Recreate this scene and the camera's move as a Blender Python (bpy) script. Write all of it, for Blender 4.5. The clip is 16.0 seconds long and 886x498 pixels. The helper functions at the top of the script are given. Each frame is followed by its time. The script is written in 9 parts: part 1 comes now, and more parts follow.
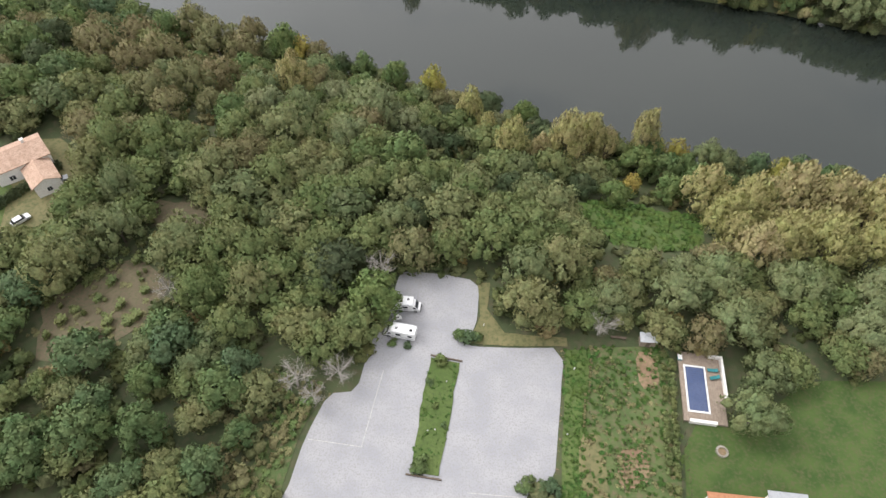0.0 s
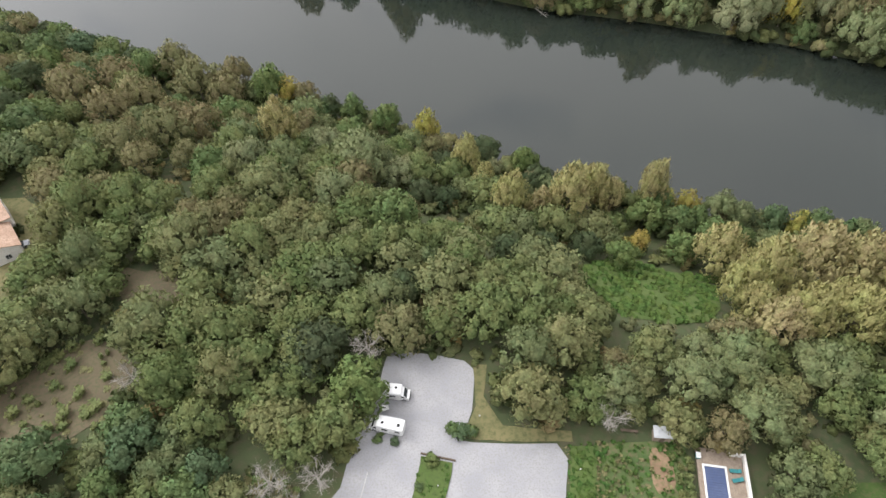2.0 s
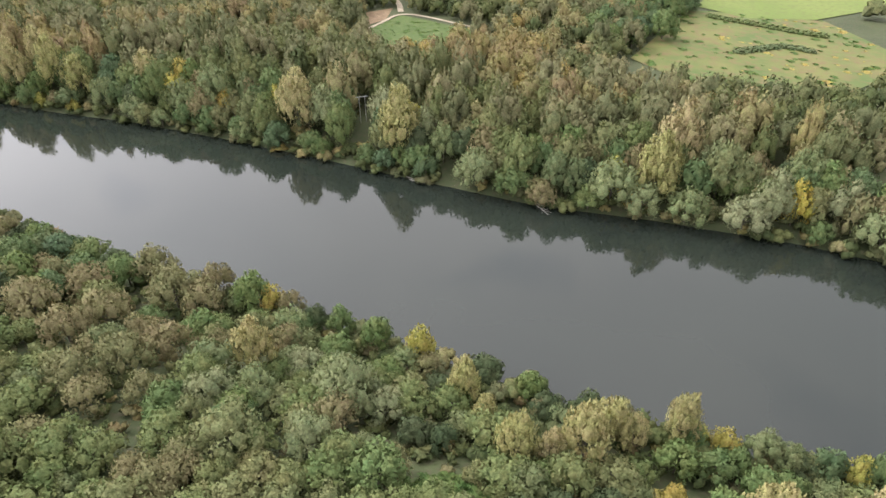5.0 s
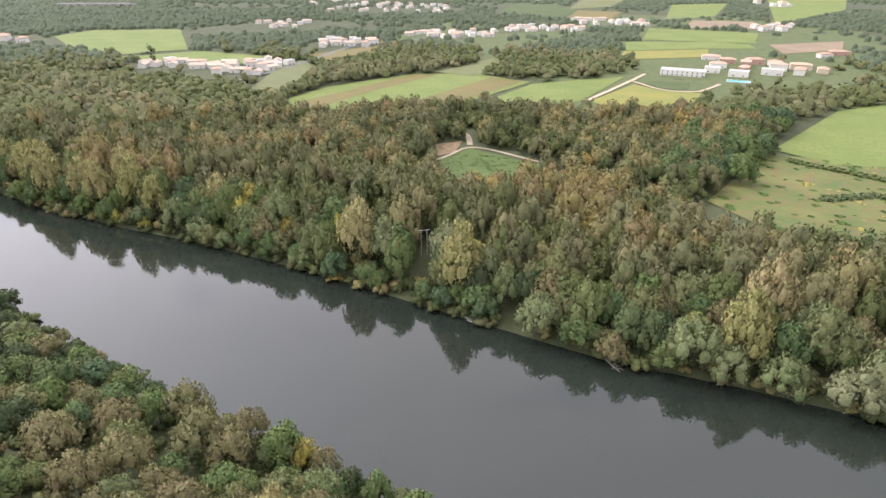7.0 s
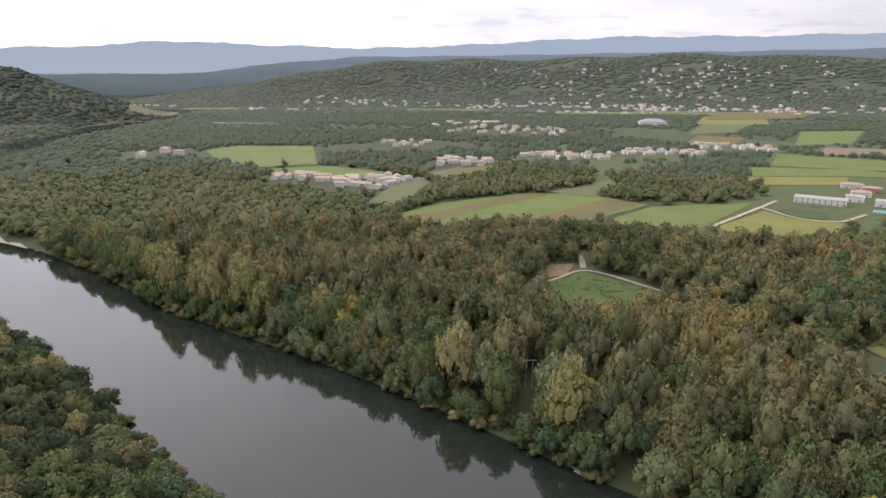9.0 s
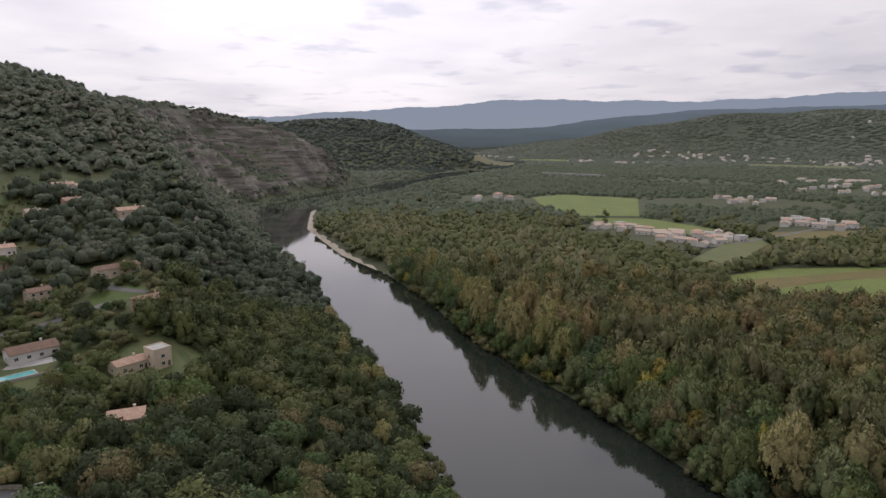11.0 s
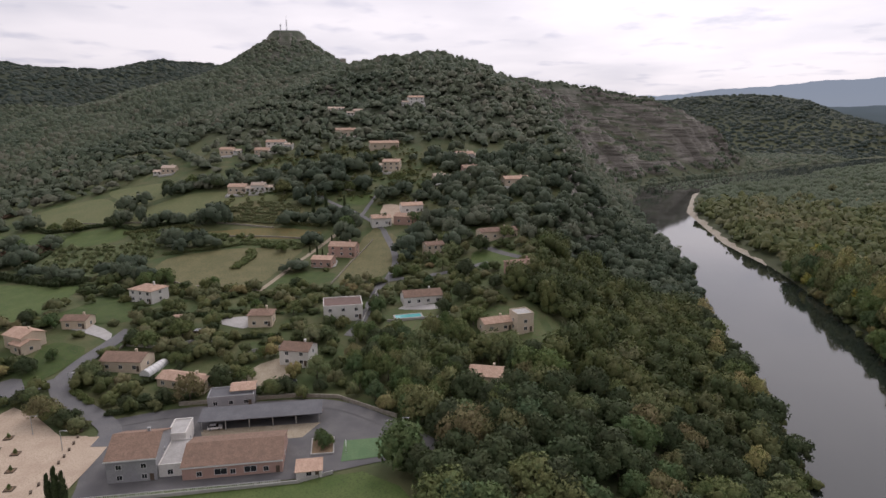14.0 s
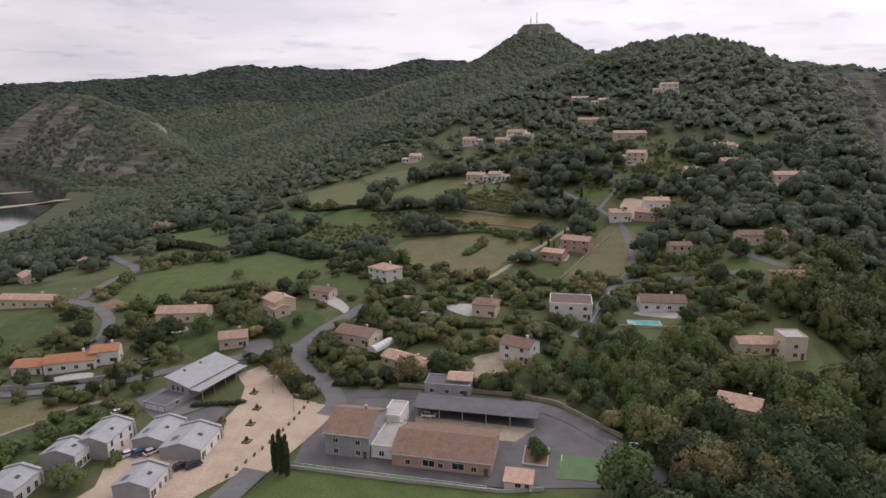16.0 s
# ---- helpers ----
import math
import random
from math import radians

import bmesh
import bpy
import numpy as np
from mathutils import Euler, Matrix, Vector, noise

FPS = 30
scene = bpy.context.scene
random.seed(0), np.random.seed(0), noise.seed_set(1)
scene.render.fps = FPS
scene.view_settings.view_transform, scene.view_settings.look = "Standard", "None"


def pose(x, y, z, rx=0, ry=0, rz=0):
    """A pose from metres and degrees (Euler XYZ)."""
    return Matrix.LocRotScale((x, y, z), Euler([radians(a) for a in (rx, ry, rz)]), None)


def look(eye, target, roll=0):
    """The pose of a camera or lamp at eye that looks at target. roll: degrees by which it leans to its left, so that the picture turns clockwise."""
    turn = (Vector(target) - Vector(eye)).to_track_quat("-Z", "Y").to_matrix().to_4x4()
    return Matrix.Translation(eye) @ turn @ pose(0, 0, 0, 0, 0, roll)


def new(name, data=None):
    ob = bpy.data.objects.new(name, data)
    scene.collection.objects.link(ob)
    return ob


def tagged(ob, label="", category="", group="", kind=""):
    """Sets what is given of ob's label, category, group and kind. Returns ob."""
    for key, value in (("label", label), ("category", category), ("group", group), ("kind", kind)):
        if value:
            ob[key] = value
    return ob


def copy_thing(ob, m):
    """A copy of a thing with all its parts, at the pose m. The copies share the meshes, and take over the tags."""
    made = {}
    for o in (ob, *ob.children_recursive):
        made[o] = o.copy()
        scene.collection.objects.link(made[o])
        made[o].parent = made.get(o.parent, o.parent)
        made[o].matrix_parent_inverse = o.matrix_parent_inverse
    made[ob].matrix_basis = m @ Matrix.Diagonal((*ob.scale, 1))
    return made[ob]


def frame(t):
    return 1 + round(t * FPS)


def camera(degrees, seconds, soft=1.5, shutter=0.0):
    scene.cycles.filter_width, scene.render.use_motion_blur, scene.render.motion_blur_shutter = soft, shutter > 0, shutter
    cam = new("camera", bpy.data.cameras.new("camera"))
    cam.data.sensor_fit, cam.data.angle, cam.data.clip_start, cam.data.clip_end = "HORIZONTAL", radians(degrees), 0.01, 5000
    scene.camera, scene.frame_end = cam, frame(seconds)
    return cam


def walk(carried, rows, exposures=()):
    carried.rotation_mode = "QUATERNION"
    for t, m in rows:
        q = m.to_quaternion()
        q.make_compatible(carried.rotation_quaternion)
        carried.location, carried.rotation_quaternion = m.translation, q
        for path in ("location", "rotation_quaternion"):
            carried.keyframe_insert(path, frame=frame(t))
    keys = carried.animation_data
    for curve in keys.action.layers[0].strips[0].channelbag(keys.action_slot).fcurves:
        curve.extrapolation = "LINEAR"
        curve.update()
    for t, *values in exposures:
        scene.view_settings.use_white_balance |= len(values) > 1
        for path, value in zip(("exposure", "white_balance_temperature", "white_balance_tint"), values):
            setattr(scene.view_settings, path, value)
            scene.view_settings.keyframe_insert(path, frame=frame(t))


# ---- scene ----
cam = camera(71.4, 16.0, soft=1.5)


def at(t, x, y, z, pitch, yaw, roll):
    return (t, pose(x, y, z, 90 + pitch, 0, yaw) @ pose(0, 0, 0, 0, 0, roll))


PATH = [
    at(0.0, 0.00, 0.00, 129.96, -51.317, 0.002, 0.458),
    at(0.5, 0.41, 4.78, 130.02, -51.397, 0.029, 0.355),
    at(1.0, 0.93, 9.42, 129.84, -51.304, 0.124, 0.228),
    at(1.5, 1.44, 14.15, 129.82, -50.959, 0.215, 0.075),
    at(2.0, 2.03, 18.64, 129.37, -50.598, 0.295, -0.083),
    at(2.5, 2.54, 23.32, 129.13, -49.911, 0.354, -0.199),
    at(3.0, 3.02, 27.75, 129.03, -47.644, 0.401, -0.322),
    at(3.5, 3.45, 32.29, 129.09, -44.844, 0.430, -0.370),
    at(4.0, 3.74, 37.00, 129.05, -42.055, 0.396, -0.343),
    at(4.5, 3.82, 41.77, 128.93, -39.274, 0.386, -0.274),
    at(5.0, 3.74, 46.57, 128.77, -36.495, 0.580, -0.183),
    at(5.5, 3.55, 51.39, 128.61, -33.731, 1.177, -0.086),
    at(6.0, 3.30, 56.21, 128.46, -30.992, 2.374, -0.001),
    at(6.5, 3.05, 61.03, 128.35, -28.292, 4.368, 0.055),
    at(7.0, 2.79, 65.75, 128.28, -25.621, 6.926, 0.077),
    at(7.5, 2.32, 70.18, 128.08, -22.936, 8.728, 0.092),
    at(8.0, 1.69, 74.63, 127.75, -20.287, 10.129, 0.093),
    at(8.5, 0.84, 79.07, 127.20, -17.657, 11.762, 0.078),
    at(9.0, -0.76, 83.29, 126.28, -15.143, 17.392, 0.080),
    at(9.5, -2.66, 87.55, 124.91, -12.683, 24.886, 0.136),
    at(10.0, -4.34, 91.49, 123.20, -11.049, 32.481, 0.143),
    at(10.5, -5.36, 94.28, 121.92, -10.350, 39.814, 0.105),
    at(11.0, -6.03, 96.06, 121.09, -10.340, 46.808, 0.043),
    at(11.5, -6.88, 97.30, 120.49, -10.743, 53.403, -0.027),
    at(12.0, -8.43, 98.43, 119.89, -11.286, 59.542, -0.088),
    at(12.5, -11.19, 99.91, 119.07, -11.692, 65.165, -0.124),
    at(13.0, -15.28, 101.90, 117.92, -11.817, 70.376, -0.129),
    at(13.5, -19.56, 103.66, 116.67, -11.931, 75.695, -0.153),
    at(14.0, -24.00, 104.99, 115.44, -12.029, 81.024, -0.243),
    at(14.5, -28.45, 105.86, 114.33, -12.149, 86.473, -0.337),
    at(15.0, -32.97, 106.14, 113.03, -12.207, 91.831, -0.445),
    at(15.5, -37.43, 106.12, 111.77, -12.267, 97.262, -0.582),
    at(16.0, -41.92, 105.59, 110.44, -12.278, 103.008, -0.712),
]

walk(cam, PATH, exposures=[(0, 0.06, 6450, 10), (2.5, 0.2, 6450, 10), (3.5, 0.5, 6450, 12), (4, 0.58, 6450, 12), (7, 0.36, 6350, 17), (8, 0.32, 6250, 18), (9, -0.45, 6400, 17), (10, -1.1, 6450, 18), (12.5, -1.1, 6450, 18), (16, -1.0, 6450, 20)])

# ---- sky and sun: a bright overcast day ----
SUN_FROM = Vector((-0.62, 0.30, 0.72)).normalized()
world = bpy.data.worlds.new("sky")
scene.world = world
world.use_nodes = True
wt = world.node_tree
wn, wl = wt.nodes, wt.links
wn.clear()
w_out, w_bg = wn.new("ShaderNodeOutputWorld"), wn.new("ShaderNodeBackground")
w_sky = wn.new("ShaderNodeTexSky")
w_sky.sky_type, w_sky.sun_disc = "NISHITA", False
w_sky.sun_elevation, w_sky.sun_rotation = math.asin(SUN_FROM.z), math.atan2(SUN_FROM.x, SUN_FROM.y)
w_dim = wn.new("ShaderNodeVectorMath")
w_dim.operation = "SCALE"
w_dim.inputs["Scale"].default_value = 0.10
wl.new(w_sky.outputs[0], w_dim.inputs[0])
# a sheet of cloud: the direction projected on a level plane, two sizes of noise
w_tc, w_sep = wn.new("ShaderNodeTexCoord"), wn.new("ShaderNodeSeparateXYZ")
wl.new(w_tc.outputs["Generated"], w_sep.inputs[0])
w_max = wn.new("ShaderNodeMath")
w_max.operation = "MAXIMUM"
w_max.inputs[1].default_value = 0.035
w_add = wn.new("ShaderNodeMath")
w_add.inputs[1].default_value = 0.10
wl.new(w_sep.outputs["Z"], w_max.inputs[0])
wl.new(w_max.outputs[0], w_add.inputs[0])
w_div = wn.new("ShaderNodeVectorMath")
w_div.operation = "DIVIDE"
w_cmb = wn.new("ShaderNodeCombineXYZ")
for k in range(3):
    wl.new(w_add.outputs[0], w_cmb.inputs[k])
wl.new(w_tc.outputs["Generated"], w_div.inputs[0])
wl.new(w_cmb.outputs[0], w_div.inputs[1])
w_n1, w_n2 = wn.new("ShaderNodeTexNoise"), wn.new("ShaderNodeTexNoise")
w_n1.inputs["Scale"].default_value, w_n1.inputs["Detail"].default_value = 0.9, 5
w_n2.inputs["Scale"].default_value, w_n2.inputs["Detail"].default_value = 2.6, 4
wl.new(w_div.outputs[0], w_n1.inputs["Vector"])
wl.new(w_div.outputs[0], w_n2.inputs["Vector"])
w_r1, w_r2 = wn.new("ShaderNodeValToRGB"), wn.new("ShaderNodeValToRGB")
w_r1.color_ramp.elements[0].position, w_r1.color_ramp.elements[0].color = 0.30, (0.78, 0.78, 0.82, 1)
w_r1.color_ramp.elements[1].position, w_r1.color_ramp.elements[1].color = 0.62, (1.0, 0.975, 0.985, 1)
w_r2.color_ramp.elements[0].position, w_r2.color_ramp.elements[0].color = 0.30, (0.80, 0.82, 0.87, 1)
w_r2.color_ramp.elements[1].position, w_r2.color_ramp.elements[1].color = 0.43, (1, 1, 1, 1)
wl.new(w_n1.outputs["Fac"], w_r1.inputs[0])
wl.new(w_n2.outputs["Fac"], w_r2.inputs[0])
w_mul = wn.new("ShaderNodeMix")
w_mul.data_type, w_mul.blend_type = "RGBA", "MULTIPLY"
w_mul.inputs["Factor"].default_value = 1.0
wl.new(w_r1.outputs[0], w_mul.inputs["A"])
wl.new(w_r2.outputs[0], w_mul.inputs["B"])
w_amp = wn.new("ShaderNodeVectorMath")
w_amp.operation = "SCALE"
w_amp.inputs["Scale"].default_value = 1.9
wl.new(w_mul.outputs["Result"], w_amp.inputs[0])
# brighter towards the hidden sun
w_dot = wn.new("ShaderNodeVectorMath")
w_dot.operation = "DOT_PRODUCT"
w_dot.inputs[1].default_value = (-0.88, 0.28, 0.38)
wl.new(w_tc.outputs["Generated"], w_dot.inputs[0])
w_glow = wn.new("ShaderNodeMapRange")
w_glow.inputs["From Min"].default_value, w_glow.inputs["From Max"].default_value = -0.3, 1.0
w_glow.inputs["To Min"].default_value, w_glow.inputs["To Max"].default_value = 1.10, 2.42
wl.new(w_dot.outputs["Value"], w_glow.inputs["Value"])
w_dot2, w_glow2, w_both = wn.new("ShaderNodeVectorMath"), wn.new("ShaderNodeMapRange"), wn.new("ShaderNodeMath")
w_dot2.operation, w_both.operation = "DOT_PRODUCT", "MULTIPLY"
w_dot2.inputs[1].default_value = (-0.66, 0.52, 0.545)
w_glow2.inputs["From Min"].default_value, w_glow2.inputs["From Max"].default_value = 0.84, 0.99
w_glow2.inputs["To Min"].default_value, w_glow2.inputs["To Max"].default_value = 1.0, 1.3
wl.new(w_tc.outputs["Generated"], w_dot2.inputs[0]), wl.new(w_dot2.outputs["Value"], w_glow2.inputs["Value"])
wl.new(w_glow.outputs[0], w_both.inputs[0]), wl.new(w_glow2.outputs[0], w_both.inputs[1])
# an overcast sky is brighter overhead than at the horizon
w_high, w_full = wn.new("ShaderNodeMapRange"), wn.new("ShaderNodeMath")
w_high.inputs["From Min"].default_value, w_high.inputs["From Max"].default_value = 0.05, 0.95
w_high.inputs["To Min"].default_value, w_high.inputs["To Max"].default_value = 0.98, 1.40
w_full.operation = "MULTIPLY"
wl.new(w_sep.outputs["Z"], w_high.inputs["Value"])
wl.new(w_both.outputs[0], w_full.inputs[0]), wl.new(w_high.outputs[0], w_full.inputs[1])
wl.new(w_full.outputs[0], w_amp.inputs["Scale"])
w_mix = wn.new("ShaderNodeMix")
w_mix.data_type = "RGBA"
w_mix.inputs["Factor"].default_value = 0.88
wl.new(w_dim.outputs[0], w_mix.inputs["A"])
wl.new(w_amp.outputs[0], w_mix.inputs["B"])
wl.new(w_mix.outputs["Result"], w_bg.inputs["Color"])
w_bg.inputs["Strength"].default_value = 0.92
wl.new(w_bg.outputs[0], w_out.inputs[0])
sun = bpy.data.lights.new("sun", "SUN")
sun.energy, sun.angle, sun.color = 1.5, radians(14), (1.0, 0.97, 0.92)
sun_ob = new("sun", sun)
sun_ob.matrix_world = look(SUN_FROM * 500, (0, 0, 0))


# ---- materials ----
def mat(name, a, b, c=None, size=1.0, fine=None, rough=0.85, bump=0.3, metal=0.0, spec=0.3, per_object=0.0, per_island=0.0, depth=0.02, world_space=True):
    """Two tones mixed by coarse noise, a third by finer grain, with relief; tones drift per object or per piece."""
    m = bpy.data.materials.new(name)
    m.use_nodes = True
    n, l = m.node_tree.nodes, m.node_tree.links
    p = n["Principled BSDF"]
    p.inputs["Roughness"].default_value, p.inputs["Metallic"].default_value = rough, metal
    p.inputs["Specular IOR Level"].default_value = spec
    co = n.new("ShaderNodeNewGeometry").outputs["Position"] if world_space else n.new("ShaderNodeTexCoord").outputs["Object"]
    n1, n2 = n.new("ShaderNodeTexNoise"), n.new("ShaderNodeTexNoise")
    n1.inputs["Scale"].default_value, n1.inputs["Detail"].default_value = 1 / size, 6
    n2.inputs["Scale"].default_value, n2.inputs["Detail"].default_value = 1 / (fine or size * 0.12), 5
    l.new(co, n1.inputs["Vector"]), l.new(co, n2.inputs["Vector"])
    r1 = n.new("ShaderNodeValToRGB")
    r1.color_ramp.elements[0].position, r1.color_ramp.elements[1].position = 0.36, 0.64
    r1.color_ramp.elements[0].color, r1.color_ramp.elements[1].color = (*a, 1), (*b, 1)
    l.new(n1.outputs["Fac"], r1.inputs[0])
    r2 = n.new("ShaderNodeValToRGB")
    r2.color_ramp.elements[0].position, r2.color_ramp.elements[1].position = 0.45, 0.72
    l.new(n2.outputs["Fac"], r2.inputs[0])
    mx = n.new("ShaderNodeMix")
    mx.data_type = "RGBA"
    l.new(r2.outputs[0], mx.inputs["Factor"]), l.new(r1.outputs[0], mx.inputs["A"])
    mx.inputs["B"].default_value = (*(c or [0.75 * v for v in b]), 1)
    col = mx.outputs["Result"]
    for amount, socket in ((per_object, lambda: n.new("ShaderNodeObjectInfo").outputs["Random"]), (per_island, lambda: n.new("ShaderNodeNewGeometry").outputs["Random Per Island"])):
        if amount:
            rng, hs = n.new("ShaderNodeMapRange"), n.new("ShaderNodeHueSaturation")
            rng.inputs["To Min"].default_value, rng.inputs["To Max"].default_value = 1 - amount, 1 + amount
            l.new(socket(), rng.inputs["Value"])
            l.new(rng.outputs[0], hs.inputs["Value"]), l.new(col, hs.inputs["Color"])
            col = hs.outputs[0]
    l.new(col, p.inputs["Base Color"])
    bp = n.new("ShaderNodeBump")
    bp.inputs["Strength"].default_value, bp.inputs["Distance"].default_value = bump, depth
    l.new(n2.outputs["Fac"], bp.inputs["Height"]), l.new(bp.outputs[0], p.inputs["Normal"])
    return m


def leaf_mat(name, tones, spread=0.12, attribute=False):
    """Foliage: tone by tree (object random, or the tint stored on a joined wood), lightness by leaf clump."""
    m = bpy.data.materials.new(name)
    m.use_nodes = True
    n, l = m.node_tree.nodes, m.node_tree.links
    p = n["Principled BSDF"]
    p.inputs["Roughness"].default_value, p.inputs["Specular IOR Level"].default_value = 0.7, 0.18
    if attribute:
        at_node = n.new("ShaderNodeAttribute")
        at_node.attribute_name = "tint"
        pick = at_node.outputs["Fac"]
    else:
        pick = n.new("ShaderNodeObjectInfo").outputs["Random"]
    ramp = n.new("ShaderNodeValToRGB")
    els = ramp.color_ramp.elements
    while len(els) < len(tones):
        els.new(0.5)
    for k, tone in enumerate(tones):
        els[k].position, els[k].color = k / (len(tones) - 1), (*[1.27 * v for v in tone], 1)
    l.new(pick, ramp.inputs[0])
    g = n.new("ShaderNodeNewGeometry")
    rng, hs = n.new("ShaderNodeMapRange"), n.new("ShaderNodeHueSaturation")
    rng.inputs["To Min"].default_value, rng.inputs["To Max"].default_value = 1 - spread, 1 + spread
    fine, amount, both = n.new("ShaderNodeTexNoise"), n.new("ShaderNodeMapRange"), n.new("ShaderNodeMath")
    fine.inputs["Scale"].default_value, fine.inputs["Detail"].default_value, fine.inputs["Roughness"].default_value = 1.5, 5, 0.65
    amount.inputs["From Min"].default_value, amount.inputs["From Max"].default_value = 0.32, 0.68
    amount.inputs["To Min"].default_value, amount.inputs["To Max"].default_value = 0.62, 1.42
    both.operation = "MULTIPLY"
    l.new(g.outputs["Position"], fine.inputs["Vector"]), l.new(fine.outputs["Fac"], amount.inputs["Value"])
    l.new(amount.outputs[0], both.inputs[0]), l.new(rng.outputs[0], both.inputs[1])
    l.new(g.outputs["Random Per Island"], rng.inputs["Value"])
    nz = n.new("ShaderNodeTexNoise")
    nz.inputs["Scale"].default_value, nz.inputs["Detail"].default_value = 0.35, 4
    l.new(g.outputs["Position"], nz.inputs["Vector"])
    hue = n.new("ShaderNodeMapRange")
    hue.inputs["From Min"].default_value, hue.inputs["From Max"].default_value = 0.3, 0.7
    hue.inputs["To Min"].default_value, hue.inputs["To Max"].default_value = 0.475, 0.525
    l.new(nz.outputs["Fac"], hue.inputs["Value"])
    l.new(hue.outputs[0], hs.inputs["Hue"])
    l.new(both.outputs[0], hs.inputs["Value"]), l.new(ramp.outputs[0], hs.inputs["Color"])
    l.new(hs.outputs[0], p.inputs["Base Color"])
    through_leaf, both_sides = n.new("ShaderNodeBsdfTranslucent"), n.new("ShaderNodeMixShader")
    both_sides.inputs[0].default_value = 0.24
    l.new(hs.outputs[0], through_leaf.inputs["Color"])
    l.new(p.outputs[0], both_sides.inputs[1]), l.new(through_leaf.outputs[0], both_sides.inputs[2])
    l.new(both_sides.outputs[0], n["Material Output"].inputs["Surface"])
    fn, bp = n.new("ShaderNodeTexNoise"), n.new("ShaderNodeBump")
    fn.inputs["Scale"].default_value, fn.inputs["Detail"].default_value = 3.0, 3
    bp.inputs["Strength"].default_value, bp.inputs["Distance"].default_value = 0.5, 0.3
    l.new(g.outputs["Position"], fn.inputs["Vector"]), l.new(fn.outputs["Fac"], bp.inputs["Height"]), l.new(bp.outputs[0], p.inputs["Normal"])
    return m


def tile_mat(name, a, b, c):
    """Canal tiles: rows of rounded courses running down the slope."""
    m = mat(name, a, b, c, size=1.6, fine=0.35, rough=0.9, bump=0.4, world_space=False, per_object=0.12)
    n, l = m.node_tree.nodes, m.node_tree.links
    w, bp = n.new("ShaderNodeTexWave"), n.new("ShaderNodeBump")
    w.bands_direction = "X"
    w.inputs["Scale"].default_value, w.inputs["Distortion"].default_value = 1.6, 0.6
    l.new(n.new("ShaderNodeTexCoord").outputs["Object"], w.inputs["Vector"])
    bp.inputs["Strength"].default_value, bp.inputs["Distance"].default_value = 0.7, 0.06
    l.new(w.outputs["Fac"], bp.inputs["Height"])
    l.new(bp.outputs[0], n["Principled BSDF"].inputs["Normal"])
    return m


M_ASPHALT = mat("pale_gravel_asphalt", (0.295, 0.295, 0.31), (0.35, 0.345, 0.352), (0.272, 0.266, 0.256), size=5, fine=0.3, bump=0.25)
M_ROAD = mat("grey_road", (0.15, 0.15, 0.155), (0.19, 0.187, 0.183), (0.12, 0.12, 0.12), size=7, fine=0.3)
M_DARKROAD = mat("dark_asphalt", (0.115, 0.113, 0.116), (0.16, 0.156, 0.152), size=6, fine=0.3)
M_SAND = mat("pale_sand_paving", (0.46, 0.36, 0.27), (0.54, 0.44, 0.335), (0.36, 0.28, 0.20), size=6, fine=0.4)
M_TRACK = mat("earth_track", (0.34, 0.29, 0.21), (0.42, 0.36, 0.27), (0.25, 0.2, 0.13), size=4, fine=0.4)
M_EARTH = mat("bare_earth", (0.20, 0.125, 0.08), (0.28, 0.19, 0.12), (0.12, 0.12, 0.05), size=4, fine=0.5)
M_GRASS = mat("fresh_grass", (0.070, 0.112, 0.026), (0.102, 0.138, 0.040), (0.056, 0.080, 0.024), size=6, fine=0.6, bump=0.6, depth=0.1)
M_DRYGRASS = mat("dry_grass", (0.14, 0.135, 0.06), (0.18, 0.16, 0.075), (0.09, 0.10, 0.04), size=7, fine=0.8, bump=0.6, depth=0.1)
M_DRYBROWN = mat("brown_dry_ground", (0.120, 0.094, 0.060), (0.150, 0.122, 0.074), (0.085, 0.092, 0.042), size=5, fine=0.7, bump=0.6, depth=0.1)
M_PASTURE = mat("pale_pasture", (0.125, 0.145, 0.058), (0.155, 0.162, 0.070), (0.105, 0.125, 0.048), size=14, fine=1.2, bump=0.5, depth=0.1)
M_MEADOW = mat("rough_meadow", (0.06, 0.10, 0.03), (0.10, 0.13, 0.045), (0.13, 0.11, 0.06), size=9, fine=0.9, bump=0.8, depth=0.2)
M_FIELD = mat("green_field", (0.128, 0.178, 0.040), (0.165, 0.205, 0.054), (0.13, 0.150, 0.046), size=40, fine=3, bump=0.4, depth=0.1)
M_FIELDDARK = mat("dark_green_field", (0.06, 0.095, 0.03), (0.085, 0.115, 0.04), (0.05, 0.07, 0.025), size=30, fine=2, bump=0.5, depth=0.2)
M_YELLOW = mat("yellowing_crop", (0.22, 0.21, 0.05), (0.16, 0.19, 0.045), (0.24, 0.2, 0.06), size=22, fine=2, bump=0.4, depth=0.1)
M_FALLOW = mat("weedy_fallow", (0.080, 0.125, 0.034), (0.150, 0.155, 0.050), (0.16, 0.12, 0.055), size=30, fine=5, bump=0.6, depth=0.3)
M_OCHRE = mat("ochre_crop_strip", (0.19, 0.14, 0.05), (0.15, 0.13, 0.05), (0.11, 0.12, 0.04), size=16, fine=2)
M_PLOUGH = mat("ploughed_soil", (0.22, 0.165, 0.11), (0.27, 0.205, 0.14), (0.18, 0.14, 0.08), size=30, fine=3)
M_PEBBLE = mat("pebble_bar", (0.38, 0.33, 0.26), (0.45, 0.41, 0.34), (0.27, 0.23, 0.16), size=14, fine=1.2)
